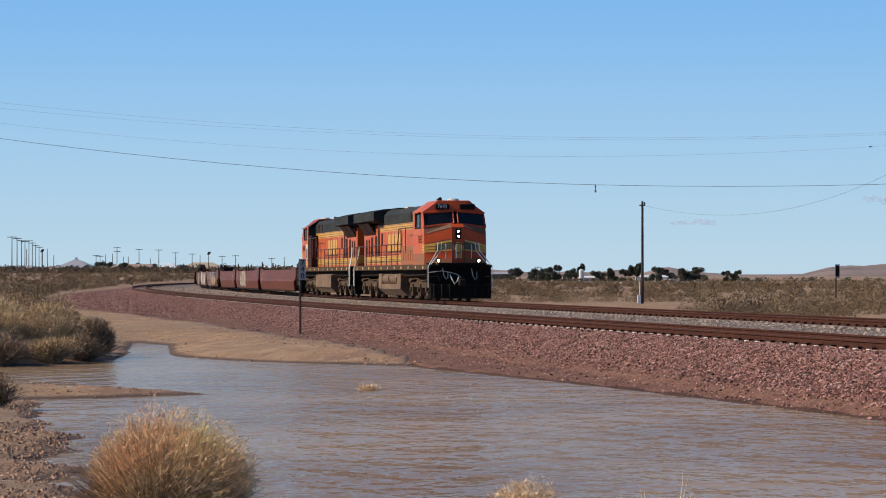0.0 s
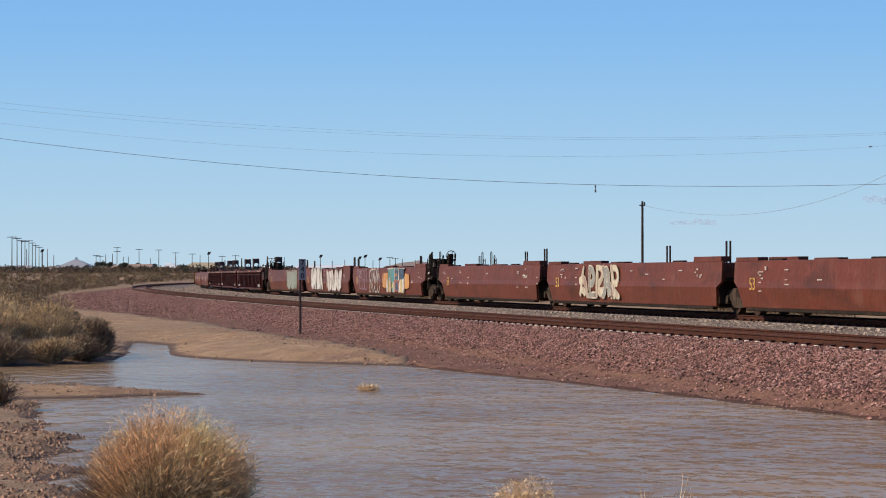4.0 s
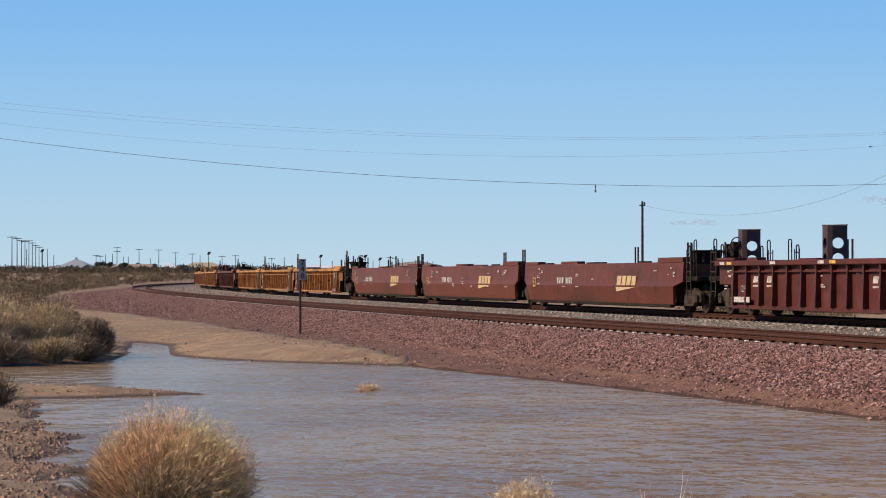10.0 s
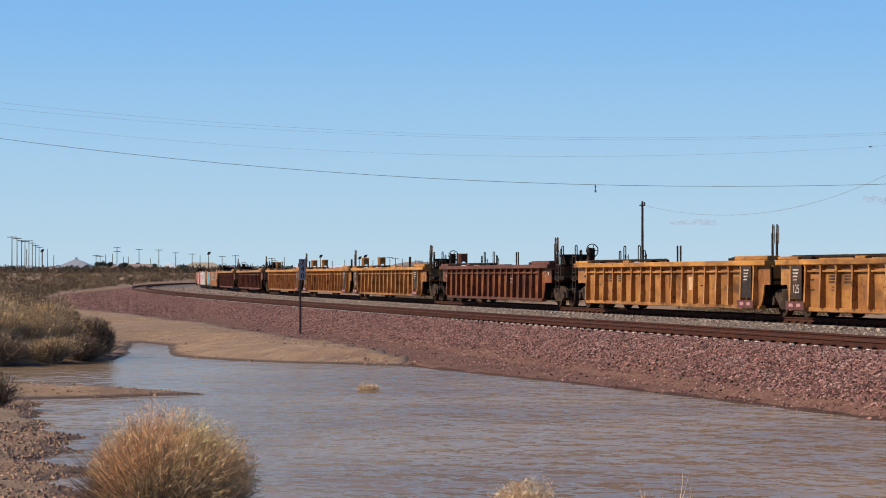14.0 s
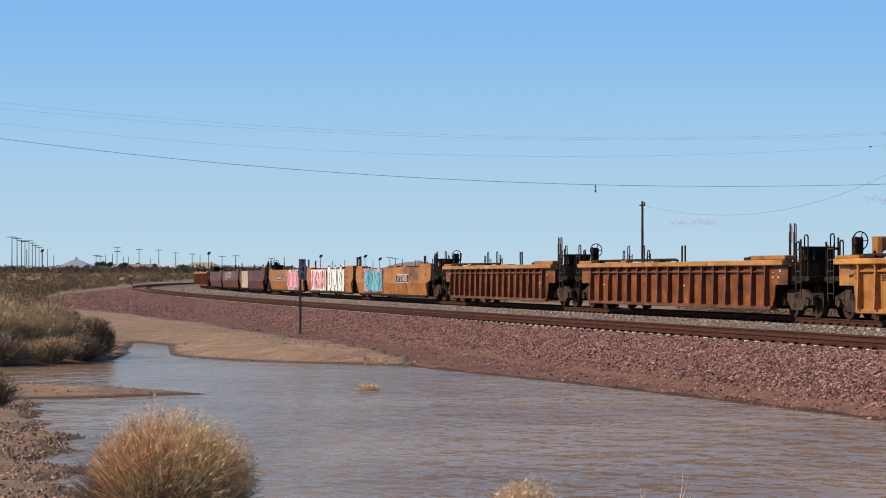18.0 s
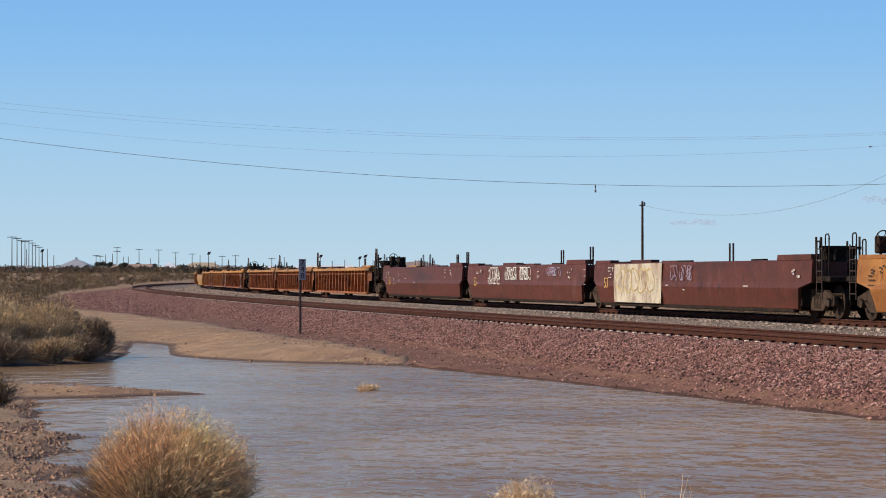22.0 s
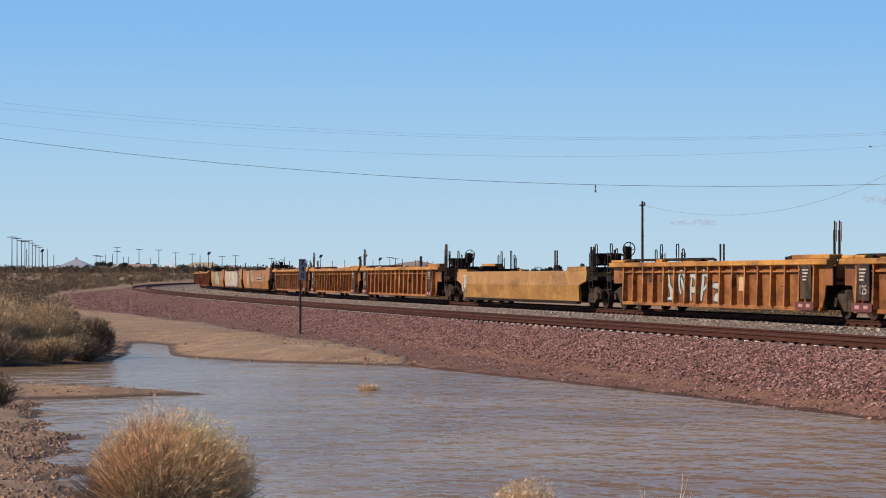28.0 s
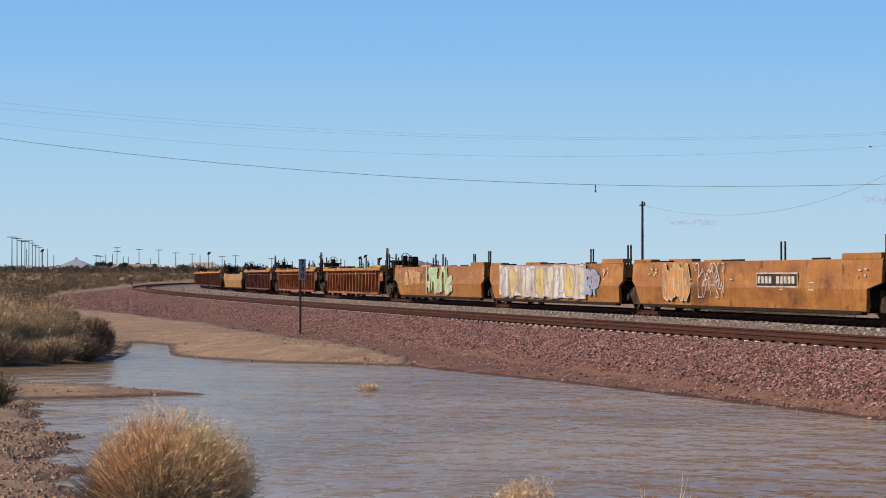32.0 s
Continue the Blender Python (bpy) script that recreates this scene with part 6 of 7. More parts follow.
        part("stencil_mark", g, M_MARKW, car)
        g = Geo()
        quad_on_side(g, x - wd / 2, x + wd * .4, .86, .91, yb)
        part("stencil_bar", g, M_MARKW, car)
    part("stencil_number", letters("53", .42, M_MARKW), M_MARKW, car, m=pose(xf - 1.4, yb - .006, .92))
    part("stencil_number", letters("125", .28, M_MARKW), M_MARKW, car, m=pose(xr + .76, yb - .006, .78))
    if k == 1:
        for j in range(7):
            x = xr + .25 + (xf - xr - .5) * (4.5 + j) / n
            splash(car, yb, x - .36, x + .36, .66, 1.38, (("olive", "olive") if j < 3 else ("sky", "blue")), 40 + j, 1)
    return car


def red_logo(k, L, f, r):
    car, (xr, xf, er, ef) = smooth_car(L, f, r, P_RED, "oxide red smooth-sided well car with a faded yellow emblem", 50 + k, 1)
    stencils(car, -Y_SIDE, False, L, random.Random(50 + k))
    big53(car, xr)
    W = ef - er
    x = er + .64 * W
    for j in range(4):
        g = Geo()
        quad_on_side(g, x + j * .56, x + j * .56 + .47, .86, 1.18, -Y_SIDE - .001, .14)
        part("emblem_block", g, M_CREAM, car, "faded cream block of the painted emblem")
    g = Geo()
    g.prism([(x - .1, .80), (x - .02, .64), (x + 2.1, .79)], -Y_SIDE - .005, -Y_SIDE - .001, "y")
    part("emblem_bar", g, M_CREAM, car)
    g = Geo()
    for j in range(9):
        if j not in (4,):
            quad_on_side(g, er + .25 * W + j * .24, er + .25 * W + j * .24 + .15, .90, 1.12, -Y_SIDE - .001)
    part("number_bars", g, M_MARKW, car, "reporting number as worn bars")
    return car


def yellow_ribbed(k, L, f, r, cab=0, paint=None, label="weathered yellow ribbed empty well car with black stencil panels", seed=60, chord=None, plates=True):
    car, (xr, xf, er, ef) = ribbed_car(L, f, r, paint or P_YELLOW, chord, True, cab, plates, 0, label, seed + k, 1)
    stencils(car, -Y_SIDE + .045, True, L, random.Random(seed + k), M_PLATE)
    rng = random.Random(seed * 3 + k)
    n = 16
    j = rng.randrange(5, 11)
    x = xr + .25 + (xf - xr - .5) * (j + .5) / n
    g = Geo()
    quad_on_side(g, x - .32, x + .32, 1.22, 1.32, -Y_SIDE + .045)
    quad_on_side(g, x - .05, x + .06, .75, 1.25, -Y_SIDE + .044)
    if seed in (60, 73):
        part("faded_mark", g, M_REDTAG, car, "faded red painted mark")
    if plates:
        x = xr + .25 + (xf - xr - .5) * ((10.5 if k else 8.5)) / n
        g = Geo()
        quad_on_side(g, x - .26, x + .22, .74, 1.14, -Y_SIDE + .046)
        part("sticker", g, M_STICKER, car, "pale worn rectangular sticker")
        for q in (2.5, 3.5):
            x = xr + .25 + (xf - xr - .5) * q / n
            g = Geo()
            for j_ in range(3):
                quad_on_side(g, x - .24, x + .2, .98 + .08 * j_, 1.03 + .08 * j_, -Y_SIDE + .046)
            part("stencil_bars", g, M_PLATE, car)
    if k == 2 and seed in (120, 140):
        for j in range(5 if seed == 120 else 3):
            x = xr + .25 + (xf - xr - .5) * ((4.5 if seed == 120 else 5.5) + j) / n
            splash(car, -Y_SIDE + .045, x - .40, x + .40, .40, 1.40, (("chalk", "black") if seed == 120 else ("haze", "worn grey")), 40 + j + seed, 1)
    return car


def single_ribbed(a, b, paint, chord, label, seed, cab=0, plates=False):
    car, ends = ribbed_car(b - a, True, True, paint, chord, True, cab, plates, 0, label, seed, 1)
    stencils(car, -Y_SIDE + .045, True, b - a, random.Random(seed))
    couple(car, a, b, True, True)
    return car, ends


def orange_sprayed(k, L, f, r):
    car, (xr, xf, er, ef) = smooth_car(L, f, r, P_ORANGE, ("faded orange well car with a blue and pink sprayed piece", "faded orange well car with pink and white sprayed letters", "faded orange well car with red and white sprayed letters")[k], 80 + k, 1)
    stencils(car, -Y_SIDE, False, L, random.Random(80 + k), M_PLATE)
    W = ef - er
    if k == 0:
        number_board(car, er + .67 * W, 1.06, "DTTX 766996", 3.3, .42)
        bubbles(car, -Y_SIDE, er + .14 * W, er + .40 * W, .32, 1.58, 5, 11, "black", ("sky", "blue", "sky"), "pink", .032, 1.08)
    elif k == 1:
        bubbles(car, -Y_SIDE, er + .13 * W, er + .46 * W, .32, 1.56, 7, 12, "white", ("rose", "pink", "maroon"), "white", .03)
        patches(car, -Y_SIDE, er + .50 * W, er + .85 * W, .30, 1.60, (("cream", .0, 1.0, .0, 1.0, 0), ("worn grey", .56, .62, .1, .9, 0), ("cream", .86, .97, .1, .9, 0)), 13)
        for u_, c_ in ((.55, "D"), (.67, "A"), (.78, "S")):
            sprayed_word(car, -Y_SIDE - .012, er + u_ * W, .95, c_, 1.80, "white", "black")
    else:
        number_board(car, er + .34 * W, 1.06, "", 2.6, .36)
        bubbles(car, -Y_SIDE, er + .58 * W, er + .86 * W, .30, 1.58, 5, 14, "white", ("rose", "pink"), None, .04, .95)
        scribble(car, -Y_SIDE, er + .85 * W, er + .90 * W, .5, 1.3, "lilac", 141, 8)
        scribble(car, -Y_SIDE, er + .54 * W, er + .58 * W, .6, 1.4, "lilac", 142, 8)
    return car


def brown_smooth(k, L, f, r):
    car, (xr, xf, er, ef) = smooth_car(L, f, r, P_REDBROWN, ("red-brown well car with a cream sprayed patch", "red-brown well car with scrawled white tags", "red-brown smooth well car with an air tank on its end")[k], 90 + k, 2)
    stencils(car, -Y_SIDE, False, L, random.Random(90 + k))
    big53(car, xr)
    W = ef - er
    if k == 0:
        patches(car, -Y_SIDE, er + .12 * W, er + .37 * W, .28, 1.60, (("worn cream", .0, 1.0, .0, 1.0, .02),), 15)
        bubbles(car, -Y_SIDE - .004, er + .14 * W, er + .34 * W, .62, 1.42, 5, 15, "worn yellow", ("worn cream",), None, .026)
        scribble(car, -Y_SIDE, er + .42 * W, er + .52 * W, 1.05, 1.50, "worn lilac", 16, 10)
    elif k == 1:
        for q, (u0, u1) in enumerate(((.22, .32), (.37, .47), (.50, .59))):
            scribble(car, -Y_SIDE, er + u0 * W, er + u1 * W, .85 if q == 0 else 1.05, 1.52, "cream", 17 + q, 22)
        scribble(car, -Y_SIDE, er + .72 * W, er + .83 * W, 1.2, 1.5, "worn lilac", 19, 12)
    return car


def orange_pastel(k, L, f, r):
    car, (xr, xf, er, ef) = smooth_car(L, f, r, P_ORANGE, ("rusty orange well car with cream outlined tags", "rusty orange well car covered by pale pastel letters", "rusty orange well car with mint sprayed letters")[k], 100 + k, 2)
    stencils(car, -Y_SIDE, False, L, random.Random(100 + k), M_MARKW)
    W = ef - er
    if k == 0:
        number_board(car, er + .65 * W, 1.06, "", 3.2, .36)
        bubbles(car, -Y_SIDE, er + .16 * W, er + .29 * W, .40, 1.56, 4, 21, "worn cream", ("worn orange",), None, .022)
        scribble(car, -Y_SIDE, er + .30 * W, er + .44 * W, .52, 1.56, "worn white", 22, 18)
    elif k == 1:
        bubbles(car, -Y_SIDE, er + .10 * W, er + .76 * W, .34, 1.58, 9, 23, "worn lilac", ("worn white", "worn yellow", "worn cream"), "worn white", .03)
        splash(car, -Y_SIDE - .012, er + .76 * W, er + .86 * W, .5, 1.4, ("worn lilac", "sky"), 24, 2)
    else:
        splash(car, -Y_SIDE, er + .14 * W, er + .34 * W, .8, 1.4, ("worn orange", "worn cream"), 25, 4)
        splash(car, -Y_SIDE, er + .40 * W, er + .68 * W, .38, 1.56, ("worn mint", "green", "worn white"), 26, 5)
    return car


three((107.4, 131.5, 152.5, 173.0), red_plain)
three((173.0, 195.7, 215.0, 236.8), red_sprayed)
three((236.8, 259.6, 279.1, 301.0), maroon_ribbed)
three((301.0, 322.8, 342.9, 364.0), red_logo)
three((364.0, 386.7, 406.8, 428.7), yellow_ribbed)
single_ribbed(428.7, 451.7, P_BROWN, P_BROWN, "dark rust-brown ribbed empty well car", 70, 1)
three((451.7, 474.6, 494.7, 516.7), lambda k, L, f, r: yellow_ribbed(k, L, f, r, 2 if k < 2 else 1, None, "yellow ribbed empty well car with steel cabinets on top", 73))
single_ribbed(516.7, 540.9, P_BROWN, P_TOPYEL, "rust-brown ribbed well car with a yellow top edge", 76)
single_ribbed(540.9, 563.7, P_BROWN, P_TOPYEL, "brown ribbed well car with a worn yellow top edge", 77)
three((563.7, 586.6, 606.3, 628.3), orange_sprayed)
three((628.3, 651.1, 671.0, 692.2), brown_smooth)
three((692.2, 715.2, 735.1, 756.8), lambda k, L, f, r: yellow_ribbed(k, L, f, r, 0, P_RUSTY, "rust-streaked orange ribbed empty well car", 110, P_ORANGE, False))
three((756.8, 779.3, 799.6, 821.6), lambda k, L, f, r: yellow_ribbed(k, L, f, r, 0, P_RUSTY if k < 1 else P_GOLDRUST, "weathered orange-yellow ribbed empty well car", 120, P_YELLOW))
_car, (_xr, _xf, _er, _ef) = smooth_car(24.1, True, True, P_OLIVE, "olive-yellow smooth single well car, scuffed", 130, 1, top=1.37)
couple(_car, 821.6, 845.7, True, True)
scribble(_car, -Y_SIDE, _xr + .3, _xr + 1.1, .35, 1.2, "sky", 131, 3)
scribble(_car, -Y_SIDE, _xr + .3, _xr + 1.0, .35, 1.2, "white", 132, 3)
three((845.7, 868.9, 888.5, 909.6), lambda k, L, f, r: yellow_ribbed(k, L, f, r, 0, P_GOLDRUST, "rust-streaked yellow ribbed empty well car with black stencil panels", 140))
three((909.6, 932.5, 952.8, 974.9), orange_pastel)
_car, (_xr, _xf, _er, _ef) = single_ribbed(974.9, 998.3, P_RUSTY, P_YELLOW, "rusty ribbed well car with green sprayed stripes", 150)
for _j in range(3):
    _x = _xr + .25 + (_xf - _xr - .5) * (9.5 + _j) / 16
    splash(_car, -Y_SIDE + .045, _x - .36, _x + .36, .5, 1.4, ("green", "mint"), 151 + _j, 1)
single_ribbed(998.3, 1022.4, P_RUSTY, P_YELLOW, "rust-streaked orange ribbed empty well car", 155)
single_ribbed(1022.4, 1045.6, P_BROWN, P_TOPYEL, "brown ribbed well car with a yellow top edge", 156)
_car, _e = smooth_car(23.4, True, True, P_OLIVE, "pale olive-yellow smooth single well car", 157, 1, top=1.37)
couple(_car, 1045.6, 1069.0, True, True)
three((1069.0, 1091.5, 1111.7, 1133.7), lambda k, L, f, r: yellow_ribbed(k, L, f, r, 0, P_BROWN, "brown ribbed empty well car", 160, P_YELLOW, False))
three((1133.7, 1156.3, 1176.5, 1198.5), lambda k, L, f, r: yellow_ribbed(k, L, f, r, 0, P_RUSTY, "rust-streaked orange ribbed empty well car", 165, P_YELLOW, False))
three((1198.5, 1221.0, 1241.2, 1263.2), red_plain)
three((1263.2, 1285.8, 1306.0, 1328.0), lambda k, L, f, r: yellow_ribbed(k, L, f, r, 0, None, "weathered yellow ribbed empty well car", 170))


def motions():
    """Runs every car along the curve, and lets the ripples drift over the pond."""
    times = [i * .5 for i in range(65)]
    for ob, a, b, pa, pb, turn in MOVING:
        walk(ob, [(t, car_pose(a + pa - run(t), b - pb - run(t)) @ pose((pa - pb) / 2, 0, 0, 0, 0, turn)) for t in times])
    walk(water, [(0.0, pose(0, 0, 0)), (16.0, pose(1.6, -.8, 0)), (32.0, pose(3.2, -1.6, 0))])
# ---------------------------------------------------------------- plants
M_STRAW = surf("straw_twigs", (0.78, 0.545, 0.28), .8, island=.55, spots=[((0.72, 0.40, 0.20), 1.6, .46, .60, .8), ((0.62, 0.53, 0.22), 1.3, .52, .64, .7)])
M_TWIG = surf("grey_brown_twigs", (0.24, 0.165, 0.11), .85, island=.5)
M_PALEGRASS = surf("bleached_grass", (0.70, 0.50, 0.30), .8, island=.35)
M_OLIVE = surf("olive_scrub", (0.47, 0.315, 0.155), .85, island=.5, spots=[((0.64, 0.45, 0.25), .9, .45, .6, .8)])
M_DARKSCRUB = surf("dark_scrub", (0.12, 0.078, 0.045), .85, island=.3, spots=[((0.21, 0.14, 0.08), 1.2, .48, .62, .7)])
M_DARKBUSH = surf("dark_twigs", (0.24, 0.145, 0.08), .85, island=.4, spots=[((0.12, 0.08, 0.05), 1.2, .48, .62, .7)])
M_BROWNSCRUB = surf("brown_scrub", (0.20, 0.122, 0.062), .85, island=.12, spots=[((0.125, 0.088, 0.042), .07, .42, .58, .85), ((0.27, 0.19, 0.11), .13, .52, .64, .8)])
M_PALESCRUB = surf("pale_scrub", (0.34, 0.245, 0.145), .85, island=.2, spots=[((0.22, 0.16, 0.08), .09, .45, .6, .7)])
M_TREE = surf("dark_evergreen", (0.048, 0.050, 0.032), .8, island=.5)
M_HEDGE = surf("dusty_dark_green", (0.060, 0.058, 0.036), .85, island=.6)
M_BARK = surf("grey_bark", (0.10, 0.075, 0.055), .9)


def ribbons(starts, dirs, lens, widths, bend, rng, seg=3):
    """Tapered blades: arrays of start, direction, length, width; bend droops or curls them. Returns verts, faces."""
    n = len(starts)
    side = np.cross(dirs, rng.normal(size=(n, 3)))
    side /= np.linalg.norm(side, axis=1, keepdims=True) + 1e-9
    verts = np.empty((n, seg * 2 + 1, 3))
    p = starts.copy()
    d = dirs.copy()
    for k in range(seg):
        w = widths * (1 - k / seg * .7)
        verts[:, 2 * k] = p - side * w[:, None]
        verts[:, 2 * k + 1] = p + side * w[:, None]
        p = p + d * (lens / seg)[:, None]
        d = d + bend
        d /= np.linalg.norm(d, axis=1, keepdims=True)
    verts[:, -1] = p
    f = []
    for k in range(seg - 1):
        f.append([2 * k, 2 * k + 1, 2 * k + 3, 2 * k + 2])
    o = (np.arange(n) * (seg * 2 + 1))
    quads = (np.array(f)[None] + o[:, None, None]).reshape(-1, 4) if f else np.empty((0, 4), int)
    tris = np.array([2 * seg - 2, 2 * seg - 1, 2 * seg])[None] + o[:, None]
    return verts.reshape(-1, 3), quads.tolist() + tris.tolist()


def blades_mesh(name, v, f, mat):
    me = bpy.data.meshes.new(name)
    me.from_pydata(v.tolist(), [], f)
    me.materials.append(mat)
    me.update()
    return me


def unit(v):
    return v / (np.linalg.norm(v, axis=1, keepdims=True) + 1e-9)


def bush(x, y, z, w, h, n, width, mats, seed, label, name="desert_bush", lumps=6, group=""):
    """A shrub: stems fan out from the root, fine twigs fill a lumpy dome. w: its breadth."""
    rng = np.random.default_rng(seed)
    b = thing(name, m=pose(x, y, z), label=label, category="bush", group=group)
    ns = max(20, n // 12)
    a = rng.random(ns) * 6.283
    tilt = rng.random(ns) ** .6 * 1.25
    d = np.stack([np.cos(a) * np.sin(tilt), np.sin(a) * np.sin(tilt), np.cos(tilt)], -1)
    L = h * (.75 + .35 * rng.random(ns)) * (1 + (w / (2 * h) - 1) * np.sin(tilt))
    v, f = ribbons(rng.normal(size=(ns, 3)) * (.05 * w, .05 * w, .01), d, L, np.full(ns, width * 1.5), rng.normal(size=(ns, 3)) * .08, rng, 4)
    part("stem_framework", blades_mesh("stem_framework", v, f, mats[1]), mats[1], b, "bare woody stems")
    # lumps of fine twigs
    la = rng.random(lumps) * 6.283
    lr = np.sqrt(rng.random(lumps)) * .32 * w
    lc = np.stack([np.cos(la) * lr, np.sin(la) * lr, h * (.28 + .32 * rng.random(lumps))], -1)
    lc[0] = (0, 0, h * .45)
    ls = np.stack([np.full(lumps, .23 * w) * (.7 + .6 * rng.random(lumps)), np.full(lumps, .26 * w) * (.7 + .6 * rng.random(lumps)), h * .42 * (.7 + .5 * rng.random(lumps))], -1)
    ls[0] = (.34 * w, .34 * w, h * .47)
    k = rng.integers(0, lumps, n)
    k[rng.random(n) < .24] = 0
    q = unit(rng.normal(size=(n, 3))) * (rng.random((n, 1)) ** .42)
    pts = lc[k] + q * ls[k]
    pts[:, 2] = np.abs(pts[:, 2])
    out = unit(pts - np.array((0, 0, h * .1)) + rng.normal(size=(n, 3)) * .6 * h)
    out[:, 2] += .08
    out = unit(out)
    ln = h * (.06 + .13 * rng.random(n))
    v, f = ribbons(pts - out * ln[:, None] * .5, out, ln, width * (.5 + .6 * rng.random(n)), rng.normal(size=(n, 3)) * .4, rng, 2)
    part("foliage", blades_mesh("foliage", v, f, mats[0]), mats[0], b)
    return b


def gz(x, y):
    return float(ground_z(np.array([x]), np.array([y]))[0])


# dry bush on the near bank
bush(-2.46, 20.6, -1.0, 1.80, 1.01, 42000, .0025, (M_STRAW, M_TWIG), 1, "dry golden rounded desert bush on the near bank", lumps=12)
# bleached grass in front and by the stony bank
bush(.70, 21.0, -1.03, .74, .46, 2600, .0035, (M_PALEGRASS, M_PALEGRASS), 2, "bleached straw grass tuft at the water's edge", "grass_tuft", 5)
bush(-7.2, 38.6, gz(-7.2, 38.6), 1.15, .60, 2600, .006, (M_BROWNSCRUB, M_TWIG), 3, "low grey-brown dry shrub above the stony shore", lumps=4)
bush(-1.43, 45.5, WATER_Z - .05, .62, .17, 1100, .007, (M_PALEGRASS, M_PALEGRASS), 4, "flattened straw tuft standing in the pond", "grass_tuft", 3)
for _x, _h, _sd in ((1.83, .14, 5), (2.1, .2, 6), (2.25, .12, 7)):
    _r = np.random.default_rng(_sd)
    _n = 9
    _v, _f = ribbons(np.zeros((_n, 3)), unit(np.stack([_r.normal(size=_n) * .25, _r.normal(size=_n) * .2, np.ones(_n)], -1)), _h * (1.6 + _r.random(_n)), np.full(_n, .004), _r.normal(size=(_n, 3)) * .1, _r, 3)
    _g = thing("grass_tuft", m=pose(_x, 21.6, -1.02), label="thin dry grass stalks at the water's edge", category="grass", group="grass stalks")
    part("stalks", blades_mesh("stalks", _v, _f, M_PALEGRASS), M_PALEGRASS, _g)
# scrub thicket on the far left shore
for _i, (_x, _y, _w, _h, _m, _n) in enumerate(((-9.35, 63.5, 1.5, 1.15, 1, 6500), (-10.2, 62.0, 1.9, 1.25, 0, 5000), (-11.4, 61.2, 1.8, 1.15, 0, 4600), (-12.6, 60.5, 1.9, 1.35, 1, 4600), (-10.9, 65.5, 2.2, 1.4, 0, 4800),
                                              (-12.4, 66.0, 2.2, 1.45, 0, 4800), (-13.6, 70.0, 2.4, 1.5, 2, 4200), (-11.6, 72.0, 2.2, 1.2, 2, 4200), (-14.6, 64.5, 2.2, 1.5, 1, 4000), (-10.3, 59.6, 1.3, .45, 3, 2200),
                                              (-9.2, 61.2, 1.0, .35, 3, 1600), (-10.7, 57.9, 1.8, .80, 1, 3200), (-11.7, 57.6, 1.9, .85, 1, 3200), (-9.7, 59.1, 1.5, .75, 0, 2800), (-12.8, 57.2, 2.0, .9, 1, 3200), (-9.1, 60.4, 1.2, .8, 1, 3000), (-11.3, 58.9, 1.8, .95, 0, 3000), (-13.0, 58.8, 1.9, 1.2, 1, 3000), (-15.2, 80.0, 2.6, 1.4, 2, 3600), (-18.5, 92.0, 2.8, 1.5, 0, 3400), (-16.6, 86.0, 2.2, 1.1, 3, 2600), (-20.5, 104.0, 2.6, 1.5, 2, 3000), (-13.2, 62.5, 2.0, 1.75, 0, 4600), (-14.6, 67.5, 2.2, 1.8, 1, 4200), (-12.0, 63.6, 1.6, 1.55, 0, 4200))):
    bush(_x, _y, gz(_x, _y) - .05, _w * 1.1, _h, int(_n * 1.5), .0085, ((M_OLIVE, M_DARKBUSH, M_DARKBUSH, M_PALESCRUB)[_m], M_TWIG), 20 + _i,
         ("olive-brown desert shrub in a shoreline thicket", "dark twiggy desert shrub at the pond's edge", "brown desert shrub behind the pond", "pale low dry brush on the shore")[_m], lumps=9, group="shoreline shrubs")


def scrub(name, spots, mat, seed, label, per=60):
    """Far desert brush, joined: x, y, breadth, height."""
    rng = np.random.default_rng(seed)
    vs, fs, o = [], [], 0
    gzz = ground_z(spots[:, 0], spots[:, 1])
    for (x, y, w, h), z in zip(spots, gzz):
        far = float(np.clip(math.hypot(x, y) / 260, .5, 1.5))    # coarser twigs far off
        n = int(per * 1.25 / far ** 1.3)
        q = unit(rng.normal(size=(n, 3))) * (rng.random((n, 1)) ** .4) * (.5 * w, .5 * w, .55 * h) + (0, 0, .42 * h)
        q[:, 2] = np.abs(q[:, 2])
        d = unit(q * (1, 1, .6) + rng.normal(size=(n, 3)) * .3 * h + (0, 0, .2 * h))
        v, f = ribbons(q - d * .12 * h, d, np.full(n, .15 * h * far), .060 * h * far * (.6 + .8 * rng.random(n)), rng.normal(size=(n, 3)) * .2, rng, 1)
        vs.append(v + (x, y, z - .04))
        fs += [tuple(i + o for i in t) for t in f]
        o += len(v)
    me = bpy.data.meshes.new(name)
    me.from_pydata(np.concatenate(vs).tolist(), [], fs)
    me.materials.append(mat)
    me.update()
    return tagged(new(name, me), label, "scrub", kind="stuff")


def scatter(n, seed, d0, d1, a0, a1, w0, w1, power=1.0, clear=5.0, clump=-2.0):
    rng = np.random.default_rng(seed)
    d = d0 + (d1 - d0) * rng.random(n) ** power
    a = np.radians(a0 + (a1 - a0) * rng.random(n))
    x, y = np.sin(a) * d, np.cos(a) * d
    td, ts = track_distance(x, y, True)
    reach = np.interp(ts, TOE_S, TOE_W)
    ok = ((td > clear) | (td < -GAP - reach - .6)) & (pond_distance(x, y) > 1.0)
    ok &= ~((d < 140) & (a < 0) & (a > radians(-9.2)))
    ok &= np.array([wobble(a_, b_ * .5, .06, 3.0) for a_, b_ in zip(x, y)]) > clump
    w = w0 + (w1 - w0) * rng.random(n) ** 2
